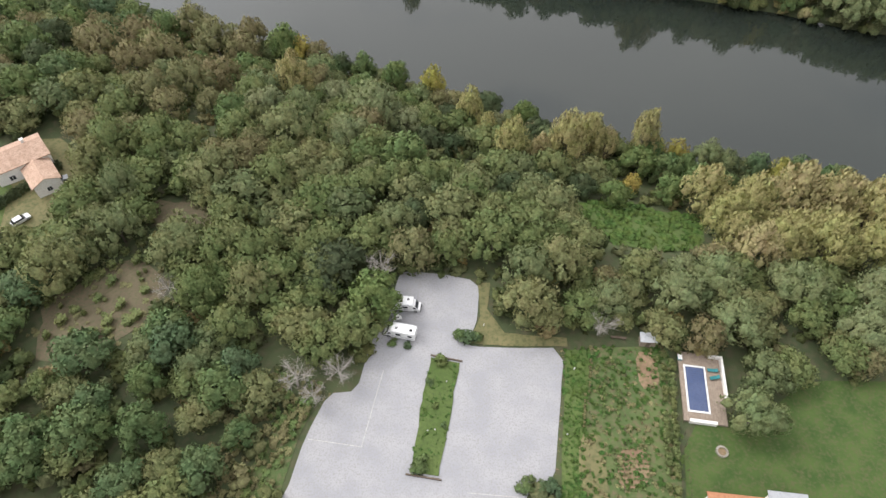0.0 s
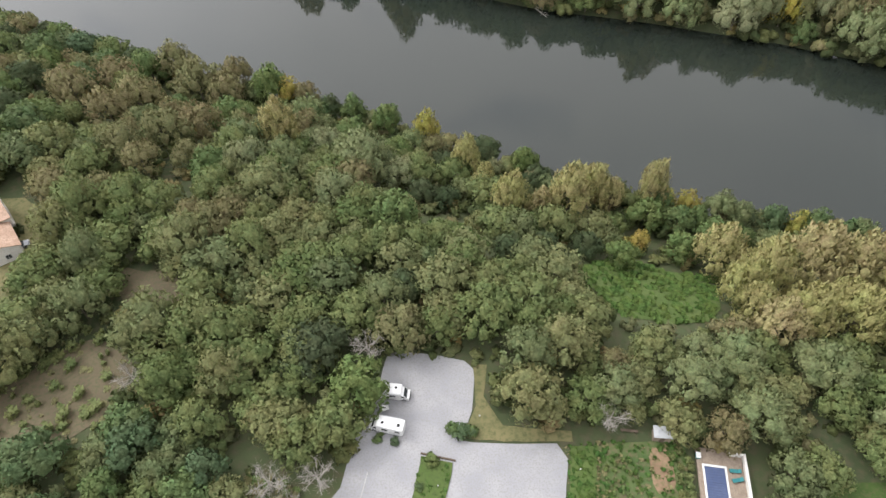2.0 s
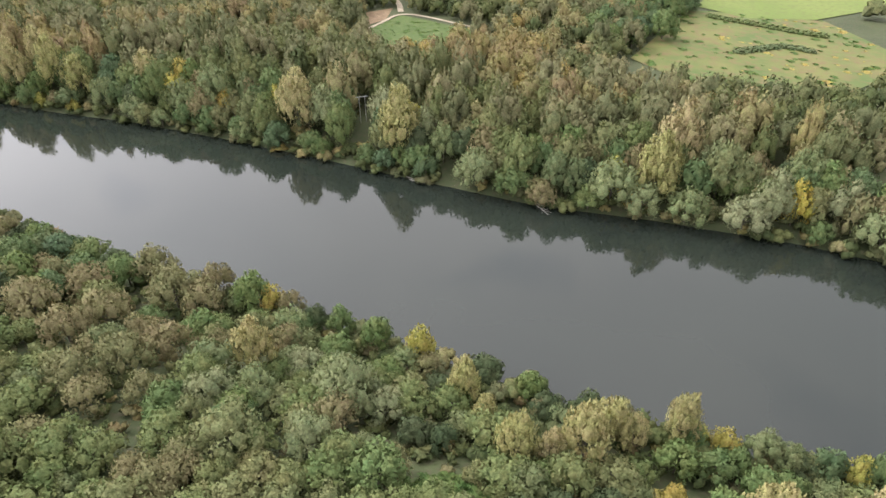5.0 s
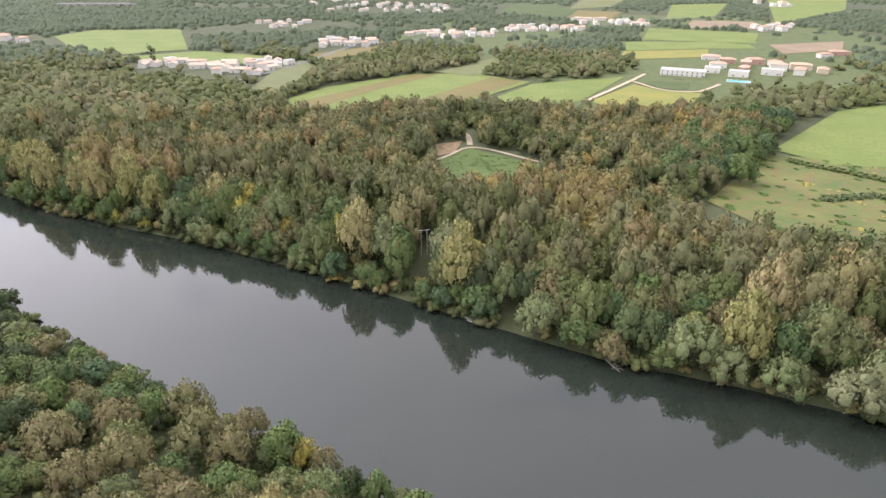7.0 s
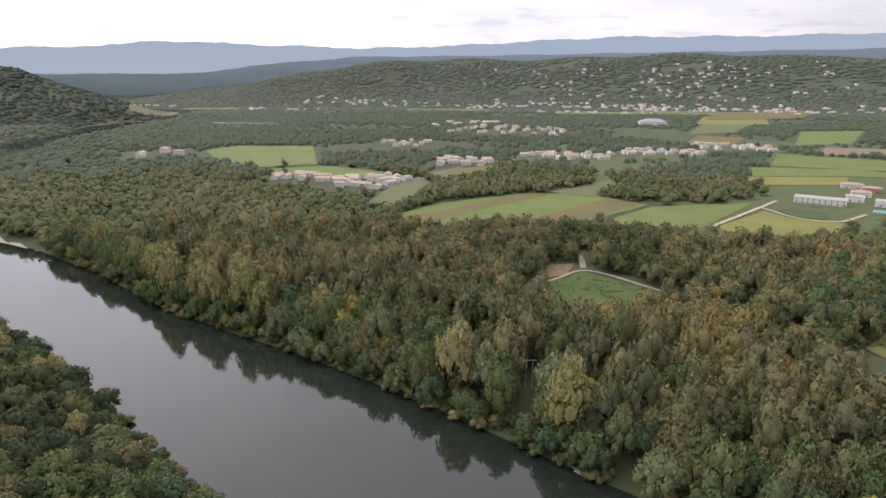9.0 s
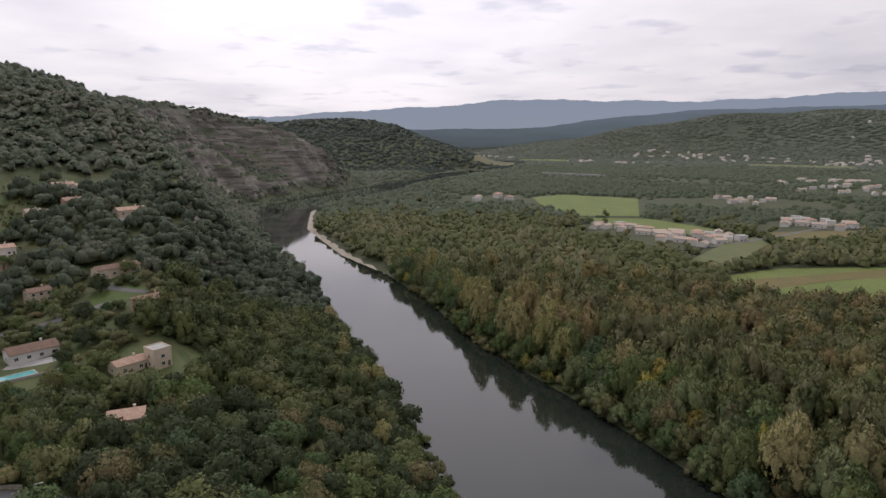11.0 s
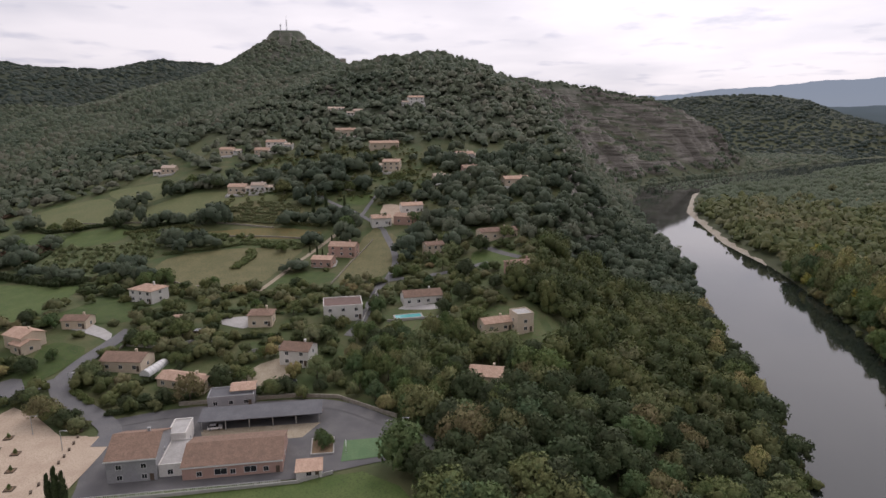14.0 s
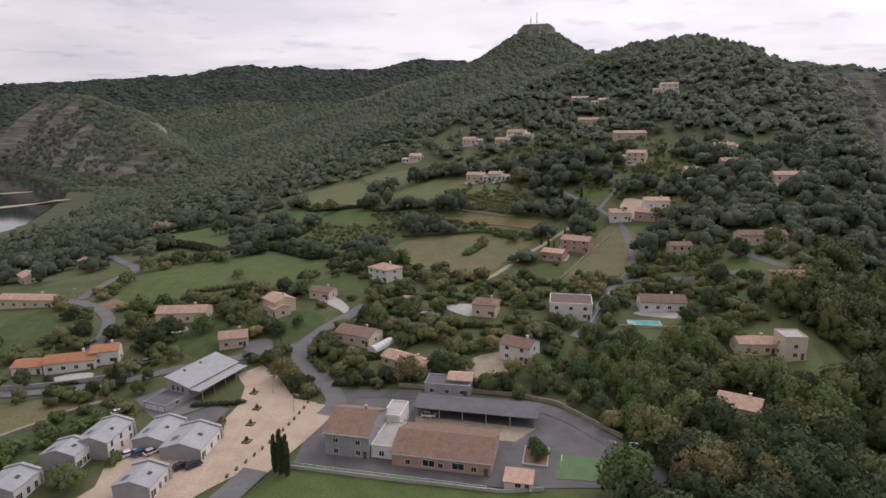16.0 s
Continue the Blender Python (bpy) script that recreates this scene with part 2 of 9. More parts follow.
M_LAWN = mat("mown_lawn", (0.038, 0.074, 0.015), (0.064, 0.102, 0.024), (0.085, 0.090, 0.036), size=4, fine=0.6, bump=0.4, depth=0.06)
M_WALLW = mat("white_render", (0.72, 0.70, 0.66), (0.79, 0.77, 0.73), (0.63, 0.60, 0.55), size=2.5, fine=0.3, per_object=0.06)
M_WALLB = mat("beige_render", (0.60, 0.50, 0.38), (0.67, 0.57, 0.45), (0.52, 0.43, 0.33), size=2.5, fine=0.3, per_object=0.10)
M_WALLP = mat("pink_render", (0.46, 0.30, 0.25), (0.52, 0.35, 0.29), (0.40, 0.27, 0.22), size=2.5, fine=0.3, per_object=0.06)
M_WALLG = mat("grey_render", (0.33, 0.33, 0.34), (0.39, 0.39, 0.39), (0.28, 0.28, 0.28), size=2.5, fine=0.3, per_object=0.06)
M_STONE = mat("dry_stone", (0.30, 0.27, 0.22), (0.40, 0.37, 0.31), (0.2, 0.18, 0.14), size=1.2, fine=0.3, bump=0.8, depth=0.1)
M_TILE = tile_mat("clay_tiles", (0.47, 0.315, 0.230), (0.58, 0.41, 0.31), (0.35, 0.235, 0.17))
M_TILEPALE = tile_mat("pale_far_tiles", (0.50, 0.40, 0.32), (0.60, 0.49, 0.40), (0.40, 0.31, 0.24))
M_TILEBR = tile_mat("weathered_brown_tiles", (0.24, 0.160, 0.118), (0.31, 0.205, 0.150), (0.18, 0.128, 0.096))
M_TILERED = tile_mat("new_orange_tiles", (0.42, 0.19, 0.10), (0.48, 0.24, 0.13), (0.34, 0.16, 0.09))
M_ZINC = mat("grey_metal_roof", (0.34, 0.35, 0.36), (0.40, 0.41, 0.42), (0.30, 0.31, 0.32), size=3, fine=0.5, rough=0.5, metal=0.2)
M_SLATE = mat("dark_flat_roofing", (0.12, 0.122, 0.130), (0.155, 0.157, 0.164), size=3, fine=0.4, rough=0.8)
M_BROWNROOF = mat("brown_roof_membrane", (0.15, 0.10, 0.085), (0.19, 0.13, 0.11), size=3, fine=0.4)
M_GLASS = mat("dark_window_glass", (0.02, 0.024, 0.028), (0.03, 0.034, 0.038), size=2, rough=0.08, bump=0.0, spec=0.6)
M_FRAME = mat("white_frames", (0.7, 0.7, 0.68), (0.76, 0.76, 0.74), size=1, rough=0.5)
M_WOOD = mat("weathered_deck_wood", (0.25, 0.20, 0.155), (0.32, 0.26, 0.2), (0.2, 0.155, 0.12), size=0.8, fine=0.12)
M_TIMBER = mat("dark_timber", (0.10, 0.075, 0.055), (0.15, 0.115, 0.085), size=0.8, fine=0.1)
M_BARK = mat("bark", (0.10, 0.085, 0.065), (0.16, 0.14, 0.11), size=0.6, fine=0.1, bump=0.6)
M_DEADWOOD = mat("bleached_wood", (0.36, 0.33, 0.29), (0.44, 0.41, 0.37), size=0.6, fine=0.1)
M_POOL = mat("pool_cover", (0.06, 0.085, 0.17), (0.08, 0.105, 0.19), size=3, fine=0.3, rough=0.5)
M_POOLWATER = mat("pool_water", (0.10, 0.42, 0.42), (0.14, 0.5, 0.5), size=2, rough=0.05, spec=0.5)
M_CAMPER = mat("white_bodywork", (0.76, 0.76, 0.75), (0.80, 0.80, 0.79), size=1.5, rough=0.35, spec=0.5, world_space=False)
M_BLACK = mat("black_rubber", (0.02, 0.02, 0.02), (0.03, 0.03, 0.03), size=0.4, rough=0.8)
M_STEEL = mat("galvanised_steel", (0.38, 0.39, 0.40), (0.46, 0.47, 0.47), size=0.5, rough=0.45, metal=0.5)
M_TEAL = mat("teal_fabric", (0.03, 0.16, 0.17), (0.04, 0.20, 0.21), size=0.5, rough=0.8)
M_COURT = mat("green_court", (0.10, 0.18, 0.085), (0.13, 0.21, 0.10), size=3, fine=0.4)
M_CONCRETE = mat("pale_concrete", (0.42, 0.41, 0.39), (0.5, 0.49, 0.47), (0.36, 0.34, 0.31), size=2, fine=0.3)
PAINTS = [mat("car_paint", tuple(c), tuple(min(1, v * 1.08) for v in c), size=2, rough=0.25, spec=0.6, world_space=False) for c in ((0.72, 0.72, 0.72), (0.03, 0.035, 0.045), (0.05, 0.13, 0.22), (0.30, 0.31, 0.33), (0.12, 0.02, 0.02))]

L_OAK = leaf_mat("oak_leaves", [(0.092, 0.122, 0.042), (0.128, 0.150, 0.058), (0.104, 0.135, 0.048), (0.150, 0.156, 0.066), (0.098, 0.126, 0.056), (0.168, 0.168, 0.072)])
L_FRESH = leaf_mat("fresh_leaves", [(0.082, 0.122, 0.050), (0.112, 0.150, 0.050), (0.074, 0.112, 0.056)])
L_POPLAR = leaf_mat("yellowing_poplar_leaves", [(0.282, 0.258, 0.114), (0.246, 0.242, 0.094), (0.298, 0.256, 0.130)])
L_WILLOW = leaf_mat("grey_green_leaves", [(0.160, 0.182, 0.088), (0.138, 0.168, 0.072), (0.180, 0.192, 0.102)])
L_BROWN = leaf_mat("browning_leaves", [(0.158, 0.138, 0.068), (0.172, 0.158, 0.076), (0.132, 0.136, 0.060)])
L_RUSSET = leaf_mat("russet_brambles", [(0.120, 0.082, 0.058), (0.140, 0.095, 0.062), (0.105, 0.088, 0.052)])
L_LITTER = leaf_mat("fallen_leaves", [(0.15, 0.10, 0.055), (0.20, 0.15, 0.085), (0.12, 0.10, 0.06)])
L_TUFT = leaf_mat("grass_and_weeds", [(0.052, 0.096, 0.022), (0.070, 0.112, 0.027), (0.060, 0.088, 0.030)])
L_GOLD = leaf_mat("golden_leaves", [(0.29, 0.24, 0.05), (0.24, 0.24, 0.06), (0.28, 0.19, 0.055)])
L_DARK = leaf_mat("dark_evergreen_leaves", [(0.048, 0.068, 0.030), (0.062, 0.080, 0.036), (0.052, 0.066, 0.032)])
L_MIX = leaf_mat("mixed_wood_leaves", [(0.058, 0.074, 0.028), (0.082, 0.098, 0.035), (0.107, 0.118, 0.044), (0.096, 0.105, 0.048), (0.153, 0.145, 0.071), (0.194, 0.168, 0.065), (0.169, 0.132, 0.067), (0.224, 0.180, 0.060)], attribute=True)
L_HILL = leaf_mat("evergreen_scrub_leaves", [(0.056, 0.076, 0.048), (0.072, 0.092, 0.057), (0.087, 0.106, 0.066), (0.105, 0.116, 0.077), (0.128, 0.125, 0.090)], attribute=True)
# woods beyond 2.5 km: haze is put into these paler, greyer tones
L_HAZEWOOD = leaf_mat("hazed_distant_woods", [(0.083, 0.102, 0.072), (0.096, 0.114, 0.082), (0.110, 0.125, 0.091), (0.124, 0.134, 0.102)], attribute=True)
# L_HILL made darker and bluer: the far ridges' haze put into colour
L_HILLFAR = leaf_mat("darkened_far_scrub", [(0.030, 0.045, 0.036), (0.040, 0.056, 0.043), (0.052, 0.066, 0.050), (0.066, 0.078, 0.060)], attribute=True)
# plain woods from 850 m: bluer, flatter tones with haze put into the colour
L_FAR = leaf_mat("hazed_far_leaves", [(0.066, 0.088, 0.050), (0.078, 0.100, 0.058), (0.092, 0.112, 0.066), (0.110, 0.122, 0.076)], attribute=True)


# ---- the land: one sheet from the river to the horizon ----
# waterlines of the river, upstream to the east, and of its meander behind the hill
NEAR_BANK = [(900, -60), (400, 60), (150, 119), (105, 129), (62, 141), (20, 159), (-30, 181), (-80, 201), (-128, 219), (-180, 247), (-240, 274), (-310, 298), (-430, 352), (-500, 380), (-640, 425), (-830, 500), (-1000, 590), (-1090, 720), (-1180, 900), (-1350, 1120), (-1650, 1750)]
FAR_BANK = [(900, 30), (400, 150), (155, 212), (128, 224), (80, 239), (38, 249), (-13, 270), (-55, 288), (-95, 304), (-148, 323), (-190, 334), (-260, 357), (-345, 396), (-440, 430), (-535, 450), (-720, 520), (-890, 630), (-960, 760), (-1050, 930), (-1220, 1160), (-1480, 1780)]
MEANDER_A = [(-420, -420), (-560, -476), (-680, -560), (-790, -640), (-900, -740), (-1080, -990), (-1200, -1210)]
MEANDER_B = [(-300, -520), (-480, -590), (-600, -690), (-700, -790), (-780, -880), (-900, -1060), (-1000, -1250)]
# crests: x, y, height; fall to the south and to the north
CRESTS = [
    ([(-300, 200, 42), (-400, 200, 56), (-490, 225, 80), (-620, 200, 103), (-741, 195, 134), (-860, 205, 170), (-960, 250, 208), (-1060, 225, 204), (-1150, 205, 205), (-1400, 130, 222), (-1640, -20, 268), (-1900, -160, 250), (-2300, -300, 270)], 0.29, 0.50),
    ([(-960, 290, 165), (-1120, 380, 176), (-1300, 455, 194), (-1400, 520, 196), (-1415, 602, 186), (-1385, 701, 168), (-1340, 800, 150), (-1300, 880, 108), (-1250, 965, 55)], 0.66, 0.66),
    ([(-2700, 1150, 160), (-2330, 1320, 176), (-2190, 1470, 192), (-2130, 1590, 198), (-2060, 1700, 174), (-1990, 1790, 112), (-1925, 1870, 45), (-1880, 1930, 5)], 0.42, 0.36),
    ([(-1640, -1900, 205), (-1839, -1632, 234), (-2065, -1363, 258), (-2204, -1149, 295), (-2291, -987, 297), (-2390, -752, 282), (-2640, -560, 338), (-2800, -400, 330)], 0.30, 0.30),
    ([(-960, -560, 60), (-1040, -690, 100), (-1150, -800, 130), (-1270, -980, 155), (-1390, -1200, 175)], 0.85, 0.85),
]
def seg_dist(x, y, line):
    best = np.full(x.shape, 1e9); 
    for a, b in zip(line[:-1], line[1:]):
        dx, dy = b[0]-a[0], b[1]-a[1]
        s = np.clip(((x-a[0])*dx+(y-a[1])*dy)/(dx*dx+dy*dy), 0, 1)
        best = np.minimum(best, np.hypot(x-a[0]-s*dx, y-a[1]-s*dy))
    return best
def inside(x, y, poly):
    odd = np.zeros(x.shape, bool)
    for (ax, ay), (bx, by) in zip(poly, poly[1:]+poly[:1]):
        if ay != by:
            odd ^= ((ay > y) != (by > y)) & (x < (bx-ax)*(y-ay)/(by-ay)+ax)
    return odd
def crest(x, y, line, fall_s, fall_n):
    best = np.full(x.shape, -1e9)
    for a, b in zip(line[:-1], line[1:]):
        dx, dy = b[0]-a[0], b[1]-a[1]
        s = np.clip(((x-a[0])*dx+(y-a[1])*dy)/(dx*dx+dy*dy), 0, 1)
        fall = np.where(dx*(y-a[1])-dy*(x-a[0]) < 0, fall_n, fall_s)
        best = np.maximum(best, a[2]+s*(b[2]-a[2])-fall*(np.sqrt((x-a[0]-s*dx)**2+(y-a[1]-s*dy)**2+400)-20))
    return best
def smooth(t):
    t = np.clip(t, 0, 1)
    return t*t*(3-2*t)
def softmax(a, b, k):
    return np.logaddexp(a/k, b/k)*k
def waves(x, y):
    return (np.sin(x*.021+1.3*np.sin(y*.013))*np.cos(y*.027+.8*np.sin(x*.017))+.5*np.sin(x*.063+y*.041+2*np.sin(y*.03))+.3*np.sin(x*.11-y*.13))
RIVER = NEAR_BANK+FAR_BANK[::-1]
MEANDER = MEANDER_A+MEANDER_B[::-1]
NORTH = FAR_BANK+[(-1750, 2250), (-2500, 2500), (-9000, 4600), (-9000, 9000), (9000, 9000), (9000, 30)]
def land(x, y):
    x, y = np.asarray(x, float), np.asarray(y, float)
    d = np.minimum(seg_dist(x, y, NEAR_BANK), seg_dist(x, y, FAR_BANK))
    d2 = np.minimum(seg_dist(x, y, MEANDER_A), seg_dist(x, y, MEANDER_B))
    north = inside(x, y, NORTH)
    far = np.hypot(x, y)
    bearing = np.degrees(np.arctan2(-(x+5), y-92))
    rise = np.interp(bearing, [-50, -30, 5, 16, 25, 32, 39, 45, 52], [262, 262, 288, 270, 225, 150, 65, 10, 2])
    plain = 8 + .4*waves(x, y) + (rise+14*np.sin(x*.0031+.6)+9*np.sin(x*.009+y*.004))*smooth((far-3050)/1650)
    plain = np.where(north, np.minimum(plain, .05+d*.3), 0)
    # south of the river: a terrace that climbs westwards to the village
    terrace = 19.5+ 5*smooth((-80-x)/80)+10*smooth((-190-x)/120)*smooth((y+260)/260) + 5*smooth((-300-x)/150)*smooth((y+200)/260) - 26*smooth((-120-y)/420)*smooth((-100-x)/200)
    terrace = terrace + (9-terrace)*smooth((y-700)/250)
    hills = np.full(x.shape, -1e9)
    for line, fall_s, fall_n in CRESTS:
        hills = np.maximum(hills, crest(x, y, line, fall_s, fall_n))
    bumps = 6*waves(x*.8, y*.8)+ 2.5*waves(x*2.3+50, y*2.1)
    hills = hills + bumps*smooth((hills-60)/80)
    rb = np.hypot(x+1640, y+22)
    butte = np.where(rb < 46, 324-.8*np.maximum(0, rb-30), 302-np.maximum(0, rb-46)*.62)
    south = softmax(terrace, hills, 6.0)
    south = np.maximum(south, np.where(butte > 225, butte, -1e9))
    steep = 1+1.3*smooth((-260-x)/300)
    bank = .05+np.minimum(d,5)*.3+18*steep*smooth((d-6)/62)
    cut = bank + np.maximum(0, d-62)*.6*steep + 400*smooth((d-120)/250)
    south = np.minimum(south, cut)
    west = smooth((-840-x)/120)
    south = np.minimum(south, .05+d2*.22 + (1-west)*400*smooth((d2-260)/400) + west*1.2*np.maximum(0, d2-30))
    z = np.where(north, plain, south)
    wet = inside(x, y, RIVER) | inside(x, y, MEANDER)
    bed = -np.minimum(3, .3*np.where(inside(x, y, MEANDER), d2, d)+.02)
    return np.where(wet, bed, z)


def cliff_zone(x, y):
    """1 on the rock face above the river bend, 0 away from it."""
    d = seg_dist(x, y, NEAR_BANK)
    return smooth((-930-x)/50)*smooth((x+1440)/50)*smooth((y-330)/60)*(1-smooth((y-930)/60))*smooth((d-14)/20)*smooth((330-d)/40)


def height(x, y):
    x, y = np.asarray(x, float), np.asarray(y, float)
    return land(x, y)-8*cliff_zone(x, y)


def axis(dense_lo, dense_hi, step):
    """Grid lines: even in the dense stretch, wider and wider outside it."""
    out, v, s = list(np.arange(dense_lo, dense_hi + 0.1, step)), dense_hi, step
    while v < 4900:
        s = min(s * 1.05, 110)
        v += s
        out.append(v)
    v, s = dense_lo, step
    while v > -4900:
        s = min(s * 1.028, 110)
        v -= s
        out.insert(0, v)
    return np.array(out)


GX, GY = axis(-330, 130, 4.0), axis(-90, 320, 4.0)
GZ = height(*np.meshgrid(GX, GY))


def ground(x, y):
    """Height of the ground sheet at a place."""
    x, y = np.asarray(x, float), np.asarray(y, float)
    i = np.clip(np.searchsorted(GX, x) - 1, 0, len(GX) - 2)
    j = np.clip(np.searchsorted(GY, y) - 1, 0, len(GY) - 2)
    u, v = (x - GX[i]) / (GX[i + 1] - GX[i]), (y - GY[j]) / (GY[j + 1] - GY[j])
    return GZ[j, i] * (1 - u) * (1 - v) + GZ[j, i + 1] * u * (1 - v) + GZ[j + 1, i] * (1 - u) * v + GZ[j + 1, i + 1] * u * v


def gz(x, y):
    return float(ground(np.array([x]), np.array([y]))[0])


def mesh_of(name, verts, faces, smooth_shade=False):
    """A mesh from numpy arrays of triangles or quads."""
    verts, faces = np.asarray(verts, np.float32), np.asarray(faces, np.int32)
    me, k = bpy.data.meshes.new(name), faces.shape[1]
    me.vertices.add(len(verts)), me.loops.add(faces.size), me.polygons.add(len(faces))
    me.vertices.foreach_set("co", verts.ravel())
    me.loops.foreach_set("vertex_index", faces.ravel())
    me.polygons.foreach_set("loop_start", np.arange(0, faces.size, k, dtype=np.int32))
    me.polygons.foreach_set("use_smooth", np.full(len(faces), smooth_shade))
    me.update(calc_edges=True)
    return me


def ground_material():
    m = mat("valley_ground", (0.046, 0.062, 0.026), (0.070, 0.086, 0.036), (0.085, 0.078, 0.044), size=26, fine=1.6, bump=0.7, depth=0.3)
    n, l = m.node_tree.nodes, m.node_tree.links
    p = n["Principled BSDF"]
    base = p.inputs["Base Color"].links[0].from_socket
    g = n.new("ShaderNodeNewGeometry")
    sep = n.new("ShaderNodeSeparateXYZ")
    l.new(g.outputs["Normal"], sep.inputs[0])
    steep = n.new("ShaderNodeMapRange")
    steep.inputs["From Min"].default_value, steep.inputs["From Max"].default_value = 0.89, 0.73
    nz = n.new("ShaderNodeTexNoise")
    nz.inputs["Scale"].default_value, nz.inputs["Detail"].default_value = 0.02, 6
    l.new(g.outputs["Position"], nz.inputs["Vector"])
    add = n.new("ShaderNodeMath")
    add.operation = "MULTIPLY_ADD"
    add.inputs[1].default_value = 0.34
    l.new(nz.outputs["Fac"], add.inputs[0]), l.new(sep.outputs["Z"], add.inputs[2])
    sub = n.new("ShaderNodeMath")
    sub.operation = "SUBTRACT"
    sub.inputs[1].default_value = 0.17
    l.new(add.outputs[0], sub.inputs[0]), l.new(sub.outputs[0], steep.inputs["Value"])
    strata, ramp, squash = n.new("ShaderNodeTexNoise"), n.new("ShaderNodeValToRGB"), n.new("ShaderNodeMapping")
    squash.inputs["Scale"].default_value = (0.012, 0.012, 0.13)
    strata.inputs["Scale"].default_value, strata.inputs["Detail"].default_value, strata.inputs["Roughness"].default_value = 1.0, 9, 0.62
    l.new(g.outputs["Position"], squash.inputs["Vector"]), l.new(squash.outputs[0], strata.inputs["Vector"])
    ramp.color_ramp.elements[0].position, ramp.color_ramp.elements[1].position = 0.36, 0.66
    ramp.color_ramp.elements[0].color, ramp.color_ramp.elements[1].color = (0.105, 0.098, 0.082, 1), (0.30, 0.275, 0.24, 1)
    l.new(strata.outputs["Fac"], ramp.inputs[0])
    mx = n.new("ShaderNodeMix")
    mx.data_type = "RGBA"
    high, rock = n.new("ShaderNodeMapRange"), n.new("ShaderNodeMath")
    high.inputs["From Min"].default_value, high.inputs["From Max"].default_value = 8, 16
    hs = n.new("ShaderNodeSeparateXYZ")
    l.new(g.outputs["Position"], hs.inputs[0]), l.new(hs.outputs["Z"], high.inputs["Value"])
    rock.operation = "MULTIPLY"
    l.new(steep.outputs[0], rock.inputs[0]), l.new(high.outputs[0], rock.inputs[1])
    meadow, lo, hi, band = n.new("ShaderNodeMix"), n.new("ShaderNodeMapRange"), n.new("ShaderNodeMapRange"), n.new("ShaderNodeMath")
    meadow.data_type, band.operation = "RGBA", "MULTIPLY"
    lo.inputs["From Min"].default_value, lo.inputs["From Max"].default_value = 21, 26
    hi.inputs["From Min"].default_value, hi.inputs["From Max"].default_value = 112, 84
    l.new(hs.outputs["Z"], lo.inputs["Value"]), l.new(hs.outputs["Z"], hi.inputs["Value"])
    l.new(lo.outputs[0], band.inputs[0]), l.new(hi.outputs[0], band.inputs[1])
    near, both = n.new("ShaderNodeMapRange"), n.new("ShaderNodeMath")
    near.inputs["From Min"].default_value, near.inputs["From Max"].default_value = -800, -690
    both.operation = "MULTIPLY"
    l.new(hs.outputs["X"], near.inputs["Value"]), l.new(near.outputs[0], both.inputs[0]), l.new(band.outputs[0], both.inputs[1])
    l.new(both.outputs[0], meadow.inputs["Factor"])
    turf, tones = n.new("ShaderNodeTexNoise"), n.new("ShaderNodeValToRGB")
    turf.inputs["Scale"].default_value, turf.inputs["Detail"].default_value = 0.09, 8
    l.new(g.outputs["Position"], turf.inputs["Vector"]), l.new(turf.outputs["Fac"], tones.inputs[0])
    tones.color_ramp.elements[0].position, tones.color_ramp.elements[1].position = 0.36, 0.64
    tones.color_ramp.elements[0].color, tones.color_ramp.elements[1].color = (0.060, 0.090, 0.028, 1), (0.112, 0.115, 0.050, 1)
    l.new(base, meadow.inputs["A"]), l.new(tones.outputs[0], meadow.inputs["B"])
    base = meadow.outputs["Result"]
    floor, up = n.new("ShaderNodeMix"), n.new("ShaderNodeMapRange")
    floor.data_type = "RGBA"
    floor.inputs["B"].default_value = (0.040, 0.052, 0.026, 1)
    up.inputs["From Min"].default_value, up.inputs["From Max"].default_value = 88, 118
    l.new(hs.outputs["Z"], up.inputs["Value"]), l.new(up.outputs[0], floor.inputs["Factor"]), l.new(base, floor.inputs["A"])
    # far plain northwards: ground paler and bluer, with haze put into its colour
    plain, north = n.new("ShaderNodeMix"), n.new("ShaderNodeMapRange")
    plain.data_type = "RGBA"
    plain.inputs["B"].default_value = (0.078, 0.094, 0.060, 1)
    north.inputs["From Min"].default_value, north.inputs["From Max"].default_value = 1500, 2500
    east, ne = n.new("ShaderNodeMapRange"), n.new("ShaderNodeMath")
    east.inputs["From Min"].default_value, east.inputs["From Max"].default_value = -1500, -1200
    ne.operation = "MULTIPLY"
    l.new(hs.outputs["X"], east.inputs["Value"]), l.new(east.outputs[0], ne.inputs[0]), l.new(north.outputs[0], ne.inputs[1])
    l.new(hs.outputs["Y"], north.inputs["Value"]), l.new(ne.outputs[0], plain.inputs["Factor"]), l.new(floor.outputs["Result"], plain.inputs["A"])
    base = plain.outputs["Result"]
    l.new(rock.outputs[0], mx.inputs["Factor"]), l.new(base, mx.inputs["A"]), l.new(ramp.outputs[0], mx.inputs["B"])
    l.new(mx.outputs["Result"], p.inputs["Base Color"])
    ledge = n.new("ShaderNodeBump")
    ledge.inputs["Distance"].default_value = 9.0
    l.new(rock.outputs[0], ledge.inputs["Strength"]), l.new(strata.outputs["Fac"], ledge.inputs["Height"])
    l.new(p.inputs["Normal"].links[0].from_socket, ledge.inputs["Normal"]), l.new(ledge.outputs[0], p.inputs["Normal"])
    return m


M_GROUND = ground_material()
nx, ny = len(GX), len(GY)
gx2, gy2 = np.meshgrid(GX, GY)
idx = np.arange(nx * ny).reshape(ny, nx)
